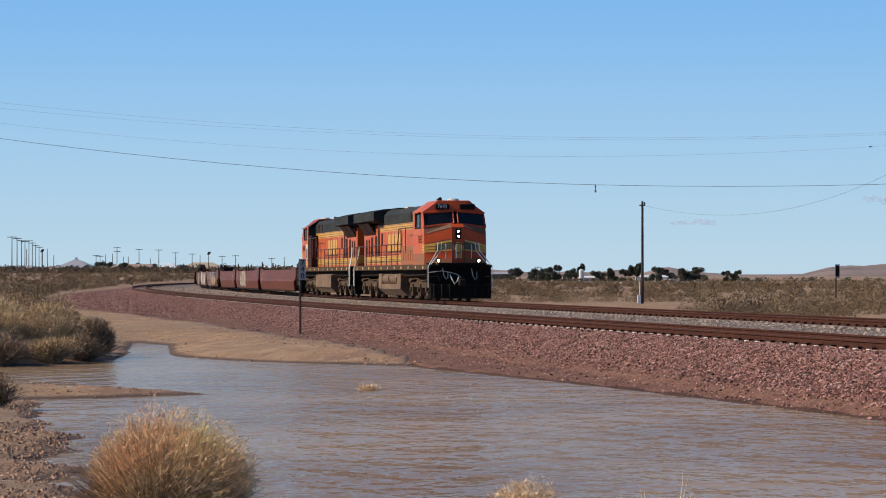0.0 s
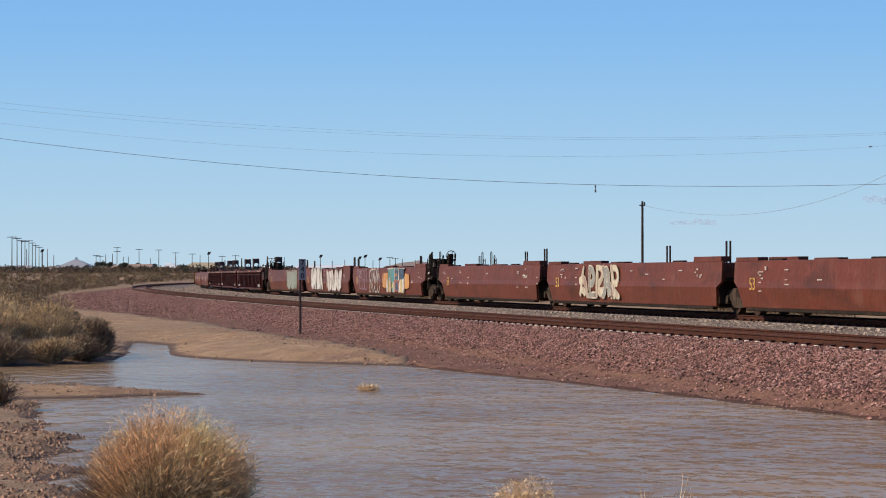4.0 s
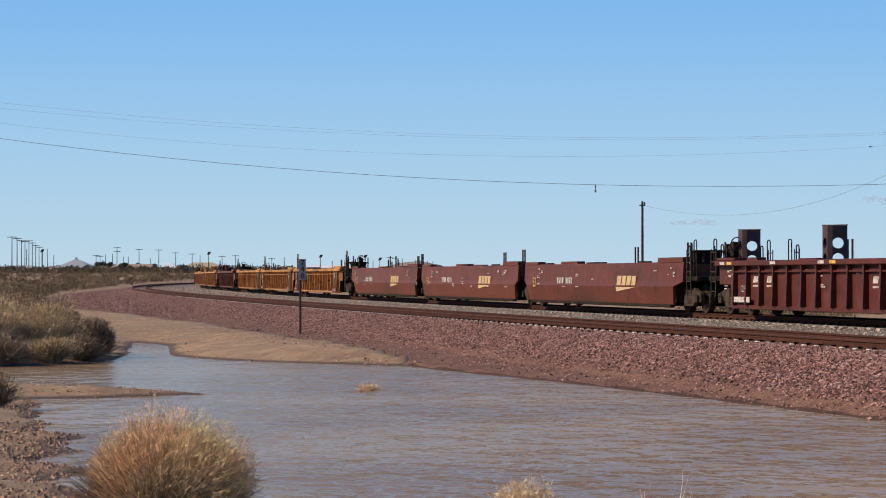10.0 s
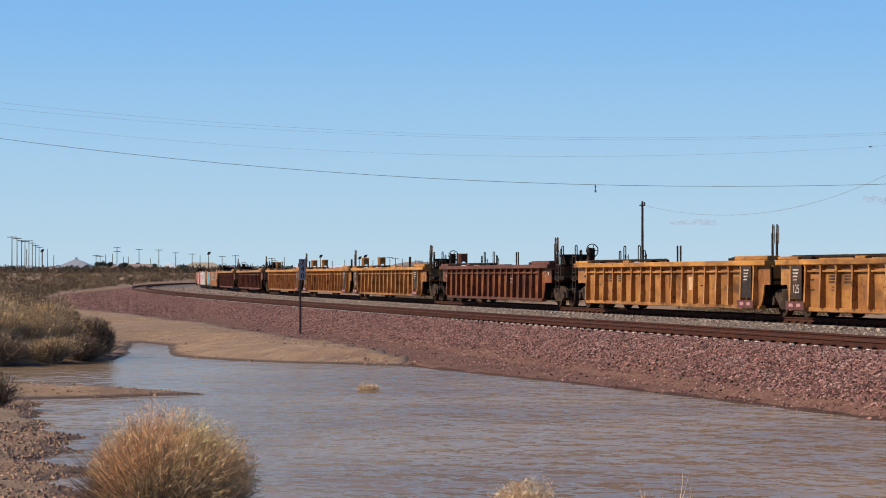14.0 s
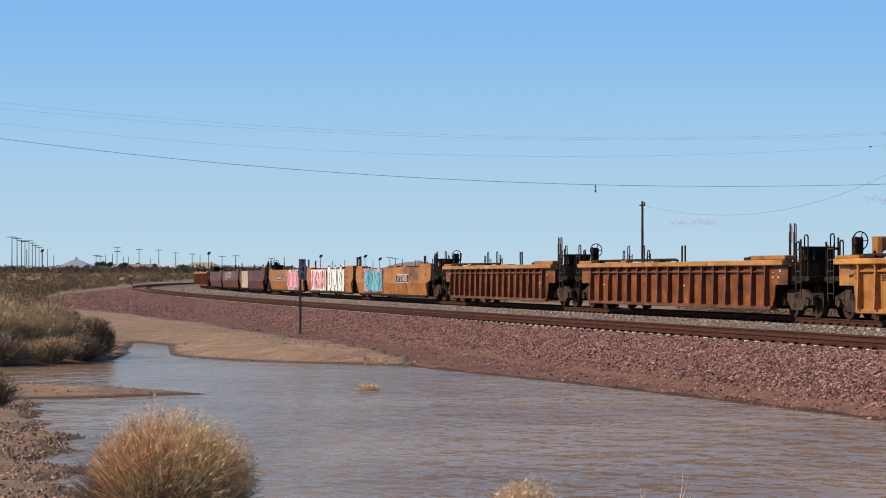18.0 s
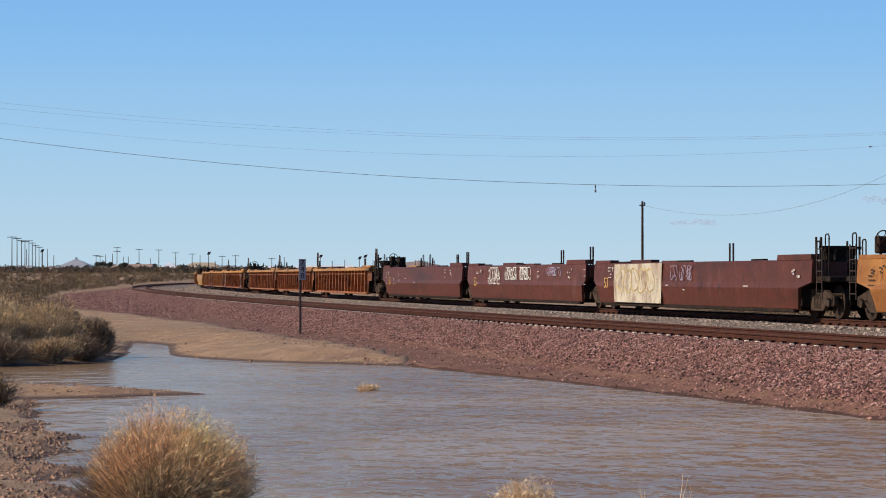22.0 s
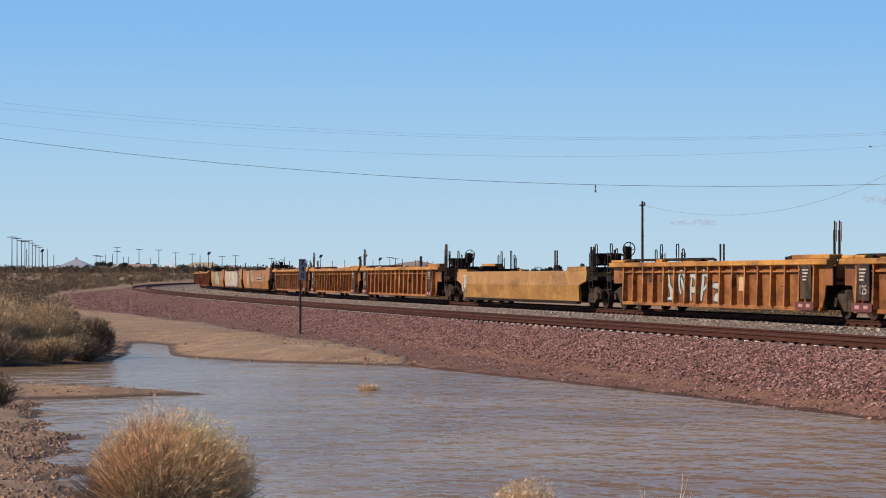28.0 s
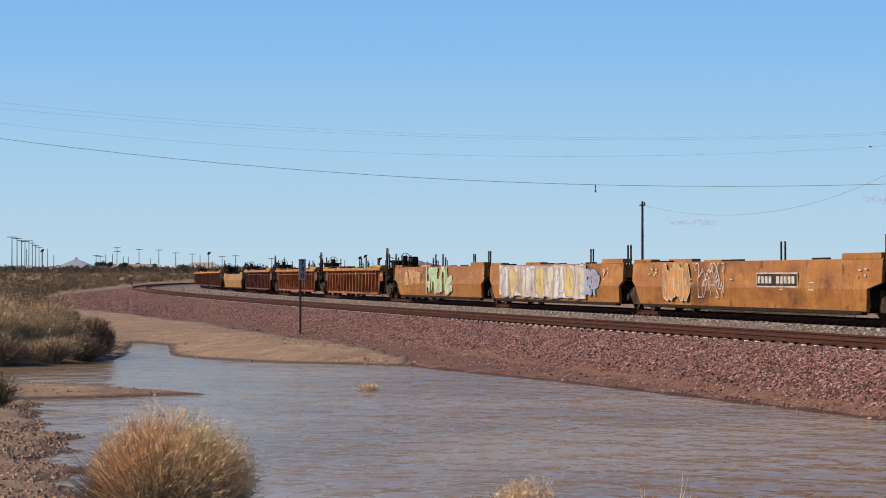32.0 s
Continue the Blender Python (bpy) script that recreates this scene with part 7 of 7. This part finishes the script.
    s = np.stack([x, y, w, w * (.34 + .3 * rng.random(n))], -1)
    return s[ok]


scrub("desert_scrub", scatter(3400, 31, 95, 640, -2, 14, .9, 2.4, 1.3, 9, .02), M_BROWNSCRUB, 41, "brown creosote scrub across the desert flat", 120)
scrub("dark_scrub", scatter(1300, 38, 95, 600, -2, 14, .7, 2.2, 1.3, 9, .08), M_DARKSCRUB, 48, "dark twiggy scrub across the desert flat", 120)
scrub("pale_scrub", scatter(1700, 32, 90, 480, -2, 14, .3, .8, 1.3, 9), M_PALESCRUB, 42, "pale dry bunch grass between the shrubs", 30)
scrub("left_scrub", scatter(5200, 33, 100, 760, -14, -4, .9, 2.3, 1.25, 5, -.08), M_BROWNSCRUB, 43, "brown and olive scrub along the curve", 90)
scrub("left_dark_scrub", scatter(1300, 37, 96, 600, -14, -4, .7, 2.0, 1.2), M_DARKSCRUB, 47, "dark twiggy scrub along the curve", 90)
scrub("near_left_scrub", scatter(300, 36, 92, 210, -13, -9.6, .7, 1.7, 1.0), M_OLIVE, 46, "olive and brown brush beside the red ballast", 160)
scrub("left_pale_scrub", scatter(2600, 34, 110, 560, -14, -4, .4, 1.2, 1.2), M_PALESCRUB, 44, "pale low brush along the curve", 30)
scrub("far_scrub", scatter(1500, 35, 400, 860, -13, 13, 1.2, 2.6, 1.0, 8), M_BROWNSCRUB, 45, "distant brown scrub towards the horizon", 24)


def edge_scrub(name, n, seed, d, a0, a1, h0, h1, mat, label, per=70):
    """A ragged line of far brush."""
    rng = np.random.default_rng(seed)
    a = np.radians(a0 + (a1 - a0) * rng.random(n))
    dd = d + 60 * (rng.random(n) - .5)
    h = h0 + (h1 - h0) * rng.random(n) ** 2.5
    scrub(name, np.stack([np.sin(a) * dd, np.cos(a) * dd, h * (1.2 + rng.random(n)), h], -1), mat, seed + 1, label, per)


edge_scrub("town_hedge_scrub", 700, 51, 860, -10.9, -3.6, 1.2, 3.2, M_DARKSCRUB, "dark ragged brush at the edge of town")
edge_scrub("town_garden_scrub", 260, 53, 875, -10.9, -3.6, 1.4, 3.6, M_HEDGE, "dark green garden shrubs at the edge of town")
edge_scrub("ranch_hedge_scrub", 260, 55, 870, 1.0, 11.5, .7, 2.2, M_HEDGE, "dark brush line far across the desert")


def tree(x, y, h, w, seed, label):
    """A far windbreak tree: trunk, limbs and a crown of many small clumps."""
    rng = np.random.default_rng(seed)
    z = gz(x, y)
    t = thing("tree", m=pose(x, y, z), label=label, category="tree", group="windbreak trees")
    g = Geo().cyl((0, 0, 0), (.1, 0, h * .55), .035 * h, 8, .018 * h)
    for k in range(6):
        a = k * 1.05 + rng.random()
        g.cyl((.03, 0, h * (.2 + .05 * k)), (math.cos(a) * w * .35, math.sin(a) * w * .35, h * (.42 + .07 * k)), .014 * h, 5, .005 * h)
    part("trunk", g, M_BARK, t)
    n = 3000
    lc = np.stack([rng.normal(size=9) * w * .3, rng.normal(size=9) * w * .3, h * (.08 + .70 * rng.random(9))], -1)
    k = rng.integers(0, 9, n)
    q = lc[k] + unit(rng.normal(size=(n, 3))) * (rng.random((n, 1)) ** .4) * (w * .27, w * .27, h * .17)
    d = unit(rng.normal(size=(n, 3)) + (0, 0, .3))
    v, f = ribbons(q, d, np.full(n, h * .09), h * .026 * (.6 + .8 * rng.random(n)), rng.normal(size=(n, 3)) * .2, rng, 1)
    part("crown", blades_mesh("crown", v, f, M_TREE), M_TREE, t)


def at(px_deg, d):
    """The spot at a bearing (degrees right of north) and distance."""
    return math.sin(radians(px_deg)) * d, math.cos(radians(px_deg)) * d


for _i, (_a, _d, _h, _w) in enumerate(((1.72, 900, 4.6, 6.0), (2.15, 930, 4.4, 5.5), (2.45, 900, 4.3, 4.5), (2.72, 880, 5.2, 4.0), (3.05, 900, 4.2, 4.0), (3.27, 910, 5.6, 3.2), (3.75, 900, 3.6, 5.5), (4.0, 880, 4.4, 3.4), (4.35, 900, 4.0, 3.4),
                                       (4.62, 880, 5.8, 4.2), (5.1, 900, 4.8, 5.0), (5.32, 920, 4.0, 3.6), (5.78, 880, 5.0, 4.5), (6.05, 890, 4.6, 5.5), (6.75, 900, 3.6, 3.4), (6.98, 880, 3.8, 3.2),
                                       (-8.28, 900, 6.0, 4.6), (-7.9, 930, 4.8, 3.6), (-7.55, 900, 5.0, 5.4), (-7.2, 940, 4.6, 4.4), (-8.05, 910, 4.2, 5.0), (-6.9, 930, 4.0, 4.6), (-6.2, 940, 3.8, 5.2), (-9.1, 930, 3.6, 4.4), (-10.2, 900, 3.0, 3.4), (-5.0, 950, 3.8, 4.2), (-4.6, 960, 3.0, 3.6), (2.3, 960, 3.6, 5.0), (5.5, 950, 3.4, 6.0))):
    _x, _y = at(_a, _d)
    tree(_x, _y, _h * (1.25 if _a > 0 else 1.0), _w * .9, 200 + _i, "dark evergreen windbreak tree far across the desert")
# ---------------------------------------------------------------- poles, wires, signs
def milepost(x, y, h, front, label):
    z = gz(x, y) if front is None else front
    p = thing("milepost", m=pose(x, y, z), label=label, category="sign post", group="mileposts")
    part("post", Geo().box(-.036, .036, -.025, .025, -.25, h, .008), M_POST, p)
    b = part("plate", Geo().box(-.05, .185, -.055, -.03, h - .70, h, .006), M_SIGN, p, "weathered grey number plate")
    return p, b


_x, _y = -4.77, 80.0
mp, plate = milepost(_x, _y, 2.44, -.70, "dark steel milepost with a weathered grey plate on the ballast")
for _k, _c in enumerate("740"):
    part("figure", letters(_c, .26, M_BLACK), M_BLACK, plate, m=pose(.075, -.06, 2.44 - .13 - .22 * _k))
_x, _y = 20.2, 123.0
mp2, plate2 = milepost(_x, _y, 2.46, None, "dark signpost with a narrow plate beside the far track")
part("mark", Geo().box(-.02, .155, -.062, -.056, 1.85, 2.38), M_BLACK, plate2)

_x, _y = at(4.765, 160)
pole = thing("utility_pole", m=pose(_x, _y, gz(_x, _y)), label="lone dark wooden utility pole with a white base guard", category="utility pole")
part("shaft", Geo().cyl((0, 0, -.3), (0, 0, 6.85), .10, 12, .075), M_WOODPOLE, pole)
part("base_guard", Geo().box(-.34, -.12, -.2, .05, -.1, .62, .02), M_WHITE, pole, "white base guard")
part("conduit", Geo().cyl((-.2, -.08, .6), (-.2, -.08, 1.5), .03, 6), M_WHITE, pole)
part("bracket", Geo().box(-.2, .2, -.05, .05, 6.55, 6.63).cyl((.15, 0, 6.62), (.15, 0, 6.78), .05, 8), M_WOODPOLE, pole)


def span(name, x_mid, z_low, k, x0, x1, y0, r, mat, label, y1=None):
    """A sagging cable: lowest z_low at x_mid, rising by k per square metre."""
    pts = []
    for i in range(49):
        x = x0 + (x1 - x0) * i / 48
        y = y0 + ((y1 if y1 is not None else y0) - y0) * i / 48
        pts.append((x, y, z_low + k * (x - x_mid) ** 2))
    return thing(name, Geo().tube(pts, r, 5), mat, label=label, category="cable", group="overhead cables"), pts


D_W = 120.0
WL, WR = -46.0, 74.0
_ends = []
for _nm, _xm, _zl, _k, _r, _mt, _lb in (("cable", 14.3, 5.68, .00180, .011, M_WIRE, "dark sagging overhead cable"), ("cable", 9.8, 8.12, .00172, .004, M_THINWIRE, "thin pale overhead wire"), ("cable", 9.4, 8.02, .00158, .004, M_THINWIRE, "thin pale overhead wire"),
                                        ("cable", 6.1, 7.18, .00208, .004, M_THINWIRE, "thin pale overhead wire")):
    _c, _p = span(_nm, _xm, _zl, _k, WL, WR, D_W, _r, _mt, _lb)
    _ends.append((_p[0], _p[-1]))
# the poles that carry them, outside the view
for _side in (0, 1):
    _px = (WL, WR)[_side]
    _tp = max(e[_side][2] for e in _ends) + .5
    _pl = thing("utility_pole", m=pose(_px, D_W + .14, gz(_px, D_W)), label="tall wooden pole carrying the overhead cables", category="utility pole", group="cable poles")
    part("shaft", Geo().cyl((0, 0, -.3), (0, 0, _tp - gz(_px, D_W)), .16, 12, .12), M_WOODPOLE, _pl)
_bx = (1054 - 784) / 4235 * D_W
_bead = thing("cable_marker", Geo().cyl((_bx, D_W, 5.50), (_bx, D_W, 5.72), .02, 6).cyl((_bx, D_W, 5.38), (_bx, D_W, 5.50), .05, 10).cyl((_bx, D_W, 5.62), (_bx, D_W, 5.74), .04, 10), M_WIRE, label="small dark weight hanging on the cable", category="cable marker")
_bx = (1541 - 784) / 4235 * D_W
_zb = 7.18 + .00208 * (_bx - 6.1) ** 2
thing("cable_marker", Geo().cyl((_bx - .06, D_W, _zb), (_bx + .06, D_W, _zb), .035, 8), M_WIRE, label="small dark clamp on a thin wire", category="cable marker")
# service wire from the lone pole towards a nearer one
_pts = []
for _i in range(25):
    _u = 470 * _i / 24
    _d = 160 - 40 * _u / 428
    _pxl, _pyl = 1140 + _u, 364 + .2427 * _u - 8.62e-4 * _u * _u
    _pts.append(((_pxl - 784) / 4235 * _d, _d, 1.156 + (489.66 - _pyl) / 4235 * _d))
thing("cable", Geo().tube(_pts, .008, 5), M_WIRE, label="thin service wire sagging from the lone pole", category="cable", group="overhead cables")
_e = _pts[-1]
_pl = thing("utility_pole", m=pose(_e[0] + .1, _e[1], gz(_e[0], _e[1])), label="nearer wooden service pole", category="utility pole", group="cable poles")
part("shaft", Geo().cyl((0, 0, -.3), (0, 0, _e[2] + .4 - gz(_e[0], _e[1])), .13, 12, .10), M_WOODPOLE, _pl)


def far_pole(a, d, h, arms, lamp=False):
    x, y = at(a, d)
    p = thing("utility_pole", m=pose(x, y, gz(x, y)), label="distant wooden utility pole with crossarms" if arms else "distant bare wooden pole at the town", category="utility pole", group="distant poles")
    part("shaft", Geo().cyl((0, 0, -.5), (0, 0, h), .17, 7, .11), M_FARPOLE, p)
    for k in range(arms):
        part("crossarm", Geo().box(-1.35, 1.35, -.08, .08, h - .35 - 1.5 * k, h - .15 - 1.5 * k), M_FARPOLE, p)
    if lamp:
        part("solar_panel", Geo().add([(-.7, 0, h - .3), (.5, 0, h - .2), (1.0, 0, h + .9), (-.1, 0, h + .8), (-.7, .1, h - .3), (.5, .1, h - .2), (1.0, .1, h + .9), (-.1, .1, h + .8)], [(0, 1, 2, 3), (7, 6, 5, 4), (0, 4, 5, 1), (1, 5, 6, 2), (2, 6, 7, 3), (3, 7, 4, 0)]), M_POST, p)


def bearing(px):
    return math.degrees(math.atan((px - 784) / 4235))


# the receding row at the edge of town
for _px, _top, _d in ((21, 417, 690), (30, 420, 720), (38, 425, 760), (44, 427, 800), (51, 426, 830), (57, 430, 870), (63, 434, 920), (69, 437, 970), (75, 442, 1030), (84, 440, 1080)):
    far_pole(bearing(_px), _d, (484 - _top) * _d / 4235, 1 if _d < 1000 else 0)
for _px, _top, _arms, _lamp in ((47, 442, 0, 0), (74, 446, 0, 1), (95, 452, 0, 0), (170, 452, 1, 0), (177, 453, 1, 0), (187, 451, 0, 0), (199, 450, 0, 0), (207, 438, 2, 0), (218, 455, 0, 0), (227, 455, 0, 0), (246, 441, 1, 0), (266, 458, 0, 0), (281, 442, 1, 0), (311, 447, 1, 0),
                                 (340, 449, 1, 0), (354, 452, 0, 0), (369, 450, 0, 1), (393, 453, 1, 0), (417, 452, 1, 0), (481, 457, 1, 0), (503, 455, 0, 0), (567, 455, 0, 1), (588, 462, 0, 0), (610, 460, 0, 0), (636, 458, 0, 1), (646, 455, 0, 1), (660, 461, 0, 0), (672, 460, 0, 1),
                                 (690, 455, 1, 0), (700, 457, 1, 0), (712, 458, 0, 0), (735, 460, 0, 0), (747, 461, 0, 0), (757, 462, 0, 0), (766, 463, 0, 0)):
    _z = gz(*at(bearing(_px), 930))
    far_pole(bearing(_px), 930, 1.156 + (489.66 - _top) / 4235 * 930 - _z, _arms, bool(_lamp))
for _px, _top in ((952, 472), (990, 480), (1080, 478), (1182, 482)):
    _z = gz(*at(bearing(_px), 880))
    far_pole(bearing(_px), 880, 1.156 + (489.66 - _top) / 4235 * 880 - _z, 1 if _px == 952 else 0)

# ---------------------------------------------------------------- far buildings
M_GREYROOF = surf("grey_metal_roof", (0.33, 0.32, 0.34), .6)
M_TANWALL = surf("tan_sheet_metal", (0.42, 0.32, 0.21), .7)
M_WHITEROOF = surf("white_roof", (0.66, 0.66, 0.68), .6)
M_DARKWALL = surf("shaded_wall", (0.16, 0.13, 0.11), .8)
M_HOUSE = surf("pinkish_wall", (0.33, 0.22, 0.17), .8)


def shed(px, d, w, wall, ridge, depth, walls, roof, label, hip=0.0, doors=2, name="shed"):
    """A gabled or hipped building seen across its length."""
    x, y = at(bearing(px), d)
    s = thing(name, m=pose(x, y, gz(x, y) - .3), label=label, category="building", group="distant buildings")
    part("wall", Geo().box(-w / 2, w / 2, 0, depth, 0, wall + .3), walls, s)
    r0, r1 = -w / 2 * (1 - hip), w / 2 * (1 - hip)
    e = .4
    z0, z1 = wall + .3, ridge + .3
    v = [(-w / 2 - e, -e, z0), (w / 2 + e, -e, z0), (w / 2 + e, depth + e, z0), (-w / 2 - e, depth + e, z0), (r0, depth / 2, z1), (r1, depth / 2, z1)]
    part("roof", Geo().add(v, [(0, 1, 5, 4), (2, 3, 4, 5), (1, 2, 5), (3, 0, 4), (3, 2, 1, 0)]), roof, s)
    for k in range(doors):
        xx = -w / 2 + w * (k + .7) / (doors + .4)
        part("door", Geo().box(xx - .6, xx + .6, -.06, 0.0, .3, min(2.4, wall)), M_DARKWALL, s)
    return s


barn = shed(130, 900, 14.0, 2.1, 5.4, 14, M_DARKWALL, M_GREYROOF, "grey-roofed barn with a low pyramid roof and small vent", .97, 3, "barn")
part("roof_vent", Geo().box(-.4, .4, 6.6, 7.4, 5.4, 6.3), M_WHITE, barn)
shed(298, 950, 9.0, 1.8, 4.2, 9, M_WHITEROOF, M_WHITEROOF, "low white-roofed shed at the town edge", .8, 1)
hangar = shed(356, 980, 17.5, 2.2, 4.6, 14, M_TANWALL, M_TANWALL, "tan sheet-metal warehouse with a shallow roof", .55, 3, "warehouse")
shed(402, 940, 8.0, 2.0, 3.2, 8, M_DARKWALL, M_GREYROOF, "dark flat-roofed outbuilding beside the warehouse", .3, 1)
shed(480, 960, 10.0, 2.0, 3.2, 8, M_HOUSE, M_WHITEROOF, "low pale house beside the line", .3, 2, "house")
shed(575, 980, 26.0, 2.4, 3.6, 9, M_WHITEROOF, M_WHITEROOF, "long low white building behind the line", .15, 4)
shed(640, 1000, 24.0, 2.4, 3.8, 9, M_HOUSE, M_WHITEROOF, "long pale-roofed building behind the line", .15, 4)
shed(215, 920, 9.0, 2.2, 3.3, 8, M_HOUSE, M_HOUSE, "reddish low house among trees", .3, 2, "house")
shed(246, 915, 11.0, 2.3, 3.6, 8, M_HOUSE, M_HOUSE, "reddish low house beside the poles", .25, 2, "house")
shed(30, 905, 12.0, 2.0, 3.0, 7, M_DARKWALL, M_GREYROOF, "dark low shed below the pole row", .2, 2)
shed(108, 905, 9.0, 1.6, 2.2, 6, M_DARKWALL, M_HOUSE, "dark low outbuilding beside the barn", .2, 1)
shed(330, 905, 10.0, 1.6, 2.4, 6, M_DARKWALL, M_DARKWALL, "dark low shed before the warehouse", .2, 1)
shed(180, 910, 6.5, 1.9, 2.4, 6, M_DARKWALL, M_DARKWALL, "dark low shed beside the trees", .2, 1)
shed(1155, 905, 12.0, 1.7, 2.3, 6, M_WHITE, M_WHITEROOF, "low white ranch building", .2, 2)
shed(1050, 905, 8.0, 1.4, 2.1, 6, M_WHITE, M_WHITEROOF, "low white ranch building", .2, 1)
shed(880, 905, 10.0, 2.2, 3.0, 7, M_DARKWALL, M_GREYROOF, "dark long shed with a grey roof", .1, 2)
shed(1195, 905, 15.0, .7, 1.0, 4, M_WHITE, M_WHITEROOF, "low pale wall far away", .1, 0)
_x, _y = at(bearing(1029), 890)
tk = thing("storage_tank", m=pose(_x, _y, gz(_x, _y)), label="white upright storage tank", category="tank")
part("shell", Geo().cyl((0, 0, -.3), (0, 0, 4.2), .95, 20), M_WHITE, tk)
part("tank_roof", Geo().cyl((0, 0, 4.2), (0, 0, 4.5), .95, 20, .25), M_WHITE, tk)
for _px, _c in ((152, M_WHITE), (160, M_WHITE), (260, M_WHITE), (280, M_POST), (143, M_POST), (72, M_WHITE)):
    _x, _y = at(bearing(_px), 890)
    _v = thing("parked_vehicle", m=pose(_x, _y, gz(_x, _y)), label="small parked vehicle far away", category="vehicle", group="parked vehicles")
    part("body", Geo().box(-1.9, 1.9, -.8, .8, .35, .95, .1), _c, _v)
    part("cabin", Geo().prism([(-1.2, .9), (1.0, .9), (.5, 1.45), (-.9, 1.45)], -.7, .7, "y"), M_BLACK, _v)
    for _wx in (-1.2, 1.2):
        part("wheel", Geo().cyl((_wx, -.82, .33), (_wx, .82, .33), .33, 12), M_BLACK, _v)

# ---------------------------------------------------------------- hills on the horizon
M_HILL = surf("bare_desert_hill", (0.23, 0.165, 0.14), .95, spots=[((0.14, 0.10, 0.09), .006, .44, .58, .8), ((0.30, 0.225, 0.19), .018, .5, .65, .6)])


def ridge(name, d, pts, mat, label):
    """A range of hills d metres off: pts are bearings (degrees) and heights (metres) along its crest."""
    g = Geo()
    n = 90
    a0, a1 = pts[0][0], pts[-1][0]
    rows = ((-420, 0.0), (-220, .35), (-90, .8), (0, 1.0), (200, .5), (420, 0.0))
    for i in range(n + 1):
        a = a0 + (a1 - a0) * i / n
        hgt = float(np.interp(a, [p[0] for p in pts], [p[1] for p in pts]))
        hgt += wobble(a * 6, d * .01, 1.0) * .05 * hgt
        for dd, k in rows:
            x, y = at(a, d + dd)
            g.v.append((x, y, -8 + (hgt + 8) * k * (1 + .12 * wobble(x, y, .012) * (k < 1))))
    m = len(rows)
    for i in range(n):
        for j in range(m - 1):
            q = i * m + j
            g.f.append((q, q + m, q + m + 1, q + 1))
    ob = thing(name, g, mat, label=label, category="hill", kind="structure")
    for p in ob.data.polygons:
        p.use_smooth = True
    return ob


def crest(d, *pairs):
    return [(bearing(px), 1.156 + (489.66 - y) / 4235 * d) for px, y in pairs]


ridge("backdrop_hills", 3900, crest(3900, (700, 492), (780, 484), (850, 477), (900, 479), (960, 484), (1010, 480), (1050, 483), (1090, 478), (1115, 477), (1140, 483), (1165, 475), (1185, 473), (1215, 479), (1240, 482), (1300, 486), (1380, 486), (1430, 485), (1470, 484), (1620, 484), (1700, 490)), M_HILL, "low bare brown hills on the horizon")
ridge("backdrop_ridge", 3300, crest(3300, (1405, 489), (1440, 480), (1465, 474), (1500, 470), (1530, 471), (1560, 468), (1620, 465), (1750, 474), (1900, 489)), M_HILL, "broad bare brown ridge")
ridge("backdrop_knoll", 3700, crest(3700, (640, 489), (690, 470), (712, 465), (740, 462), (765, 466), (790, 473), (830, 489)), M_HILL, "small brown hills behind the wires")
ridge("backdrop_rise", 3600, crest(3600, (-60, 489), (60, 474), (110, 470), (150, 472), (260, 478), (400, 474), (520, 477), (640, 489)), M_HILL, "low rise beyond the town")
# ---------------------------------------------------------------- thin clouds low on the right
M_CLOUD = bpy.data.materials.new("thin_cloud")
M_CLOUD.use_nodes = True
_n, _l = M_CLOUD.node_tree.nodes, M_CLOUD.node_tree.links
_n["Principled BSDF"].inputs["Base Color"].default_value = (0.80, 0.72, 0.86, 1)
_n["Principled BSDF"].inputs["Roughness"].default_value = 1.0
_tr, _mx = _n.new("ShaderNodeBsdfTransparent"), _n.new("ShaderNodeMixShader")
_mx.inputs[0].default_value = 0.10
_l.new(_tr.outputs[0], _mx.inputs[1])
_l.new(_n["Principled BSDF"].outputs[0], _mx.inputs[2])
_l.new(_mx.outputs[0], _n["Material Output"].inputs["Surface"])


def cloud(px, z_px, w, h, seed):
    """A wisp of cloud 4.4 km off, in overlapping soft lumps."""
    rng = random.Random(seed)
    d = 4400
    x, y = at(bearing(px), d)
    g = Geo()
    for k in range(6):
        cx, cz = (-.42 + .168 * k) * w, rng.uniform(-.3, .3) * h
        a, b = w * rng.uniform(.11, .17), h * rng.uniform(.25, .5)
        v = [(cx + a * math.cos(t) * math.sin(p), a * .5 * math.sin(t) * math.sin(p), cz + b * math.cos(p)) for p in (.5, 1.1, 1.57, 2.1, 2.7) for t in [2 * math.pi * i / 12 for i in range(12)]]
        f = [(j * 12 + i, j * 12 + (i + 1) % 12, j * 12 + 12 + (i + 1) % 12, j * 12 + 12 + i) for j in range(4) for i in range(12)]
        g.add(v, f)
    return thing("backdrop_cloud", g, M_CLOUD, pose(x, y, 1.156 + (489.66 - z_px) / 4235 * d), "thin mauve wisp of low cloud", "cloud", kind="structure")


for _i, (_px, _z, _w, _h) in enumerate(((1552, 354, 50, 18), (1228, 394, 78, 12))):
    cloud(_px, _z, _w, _h, 300 + _i)


motions()
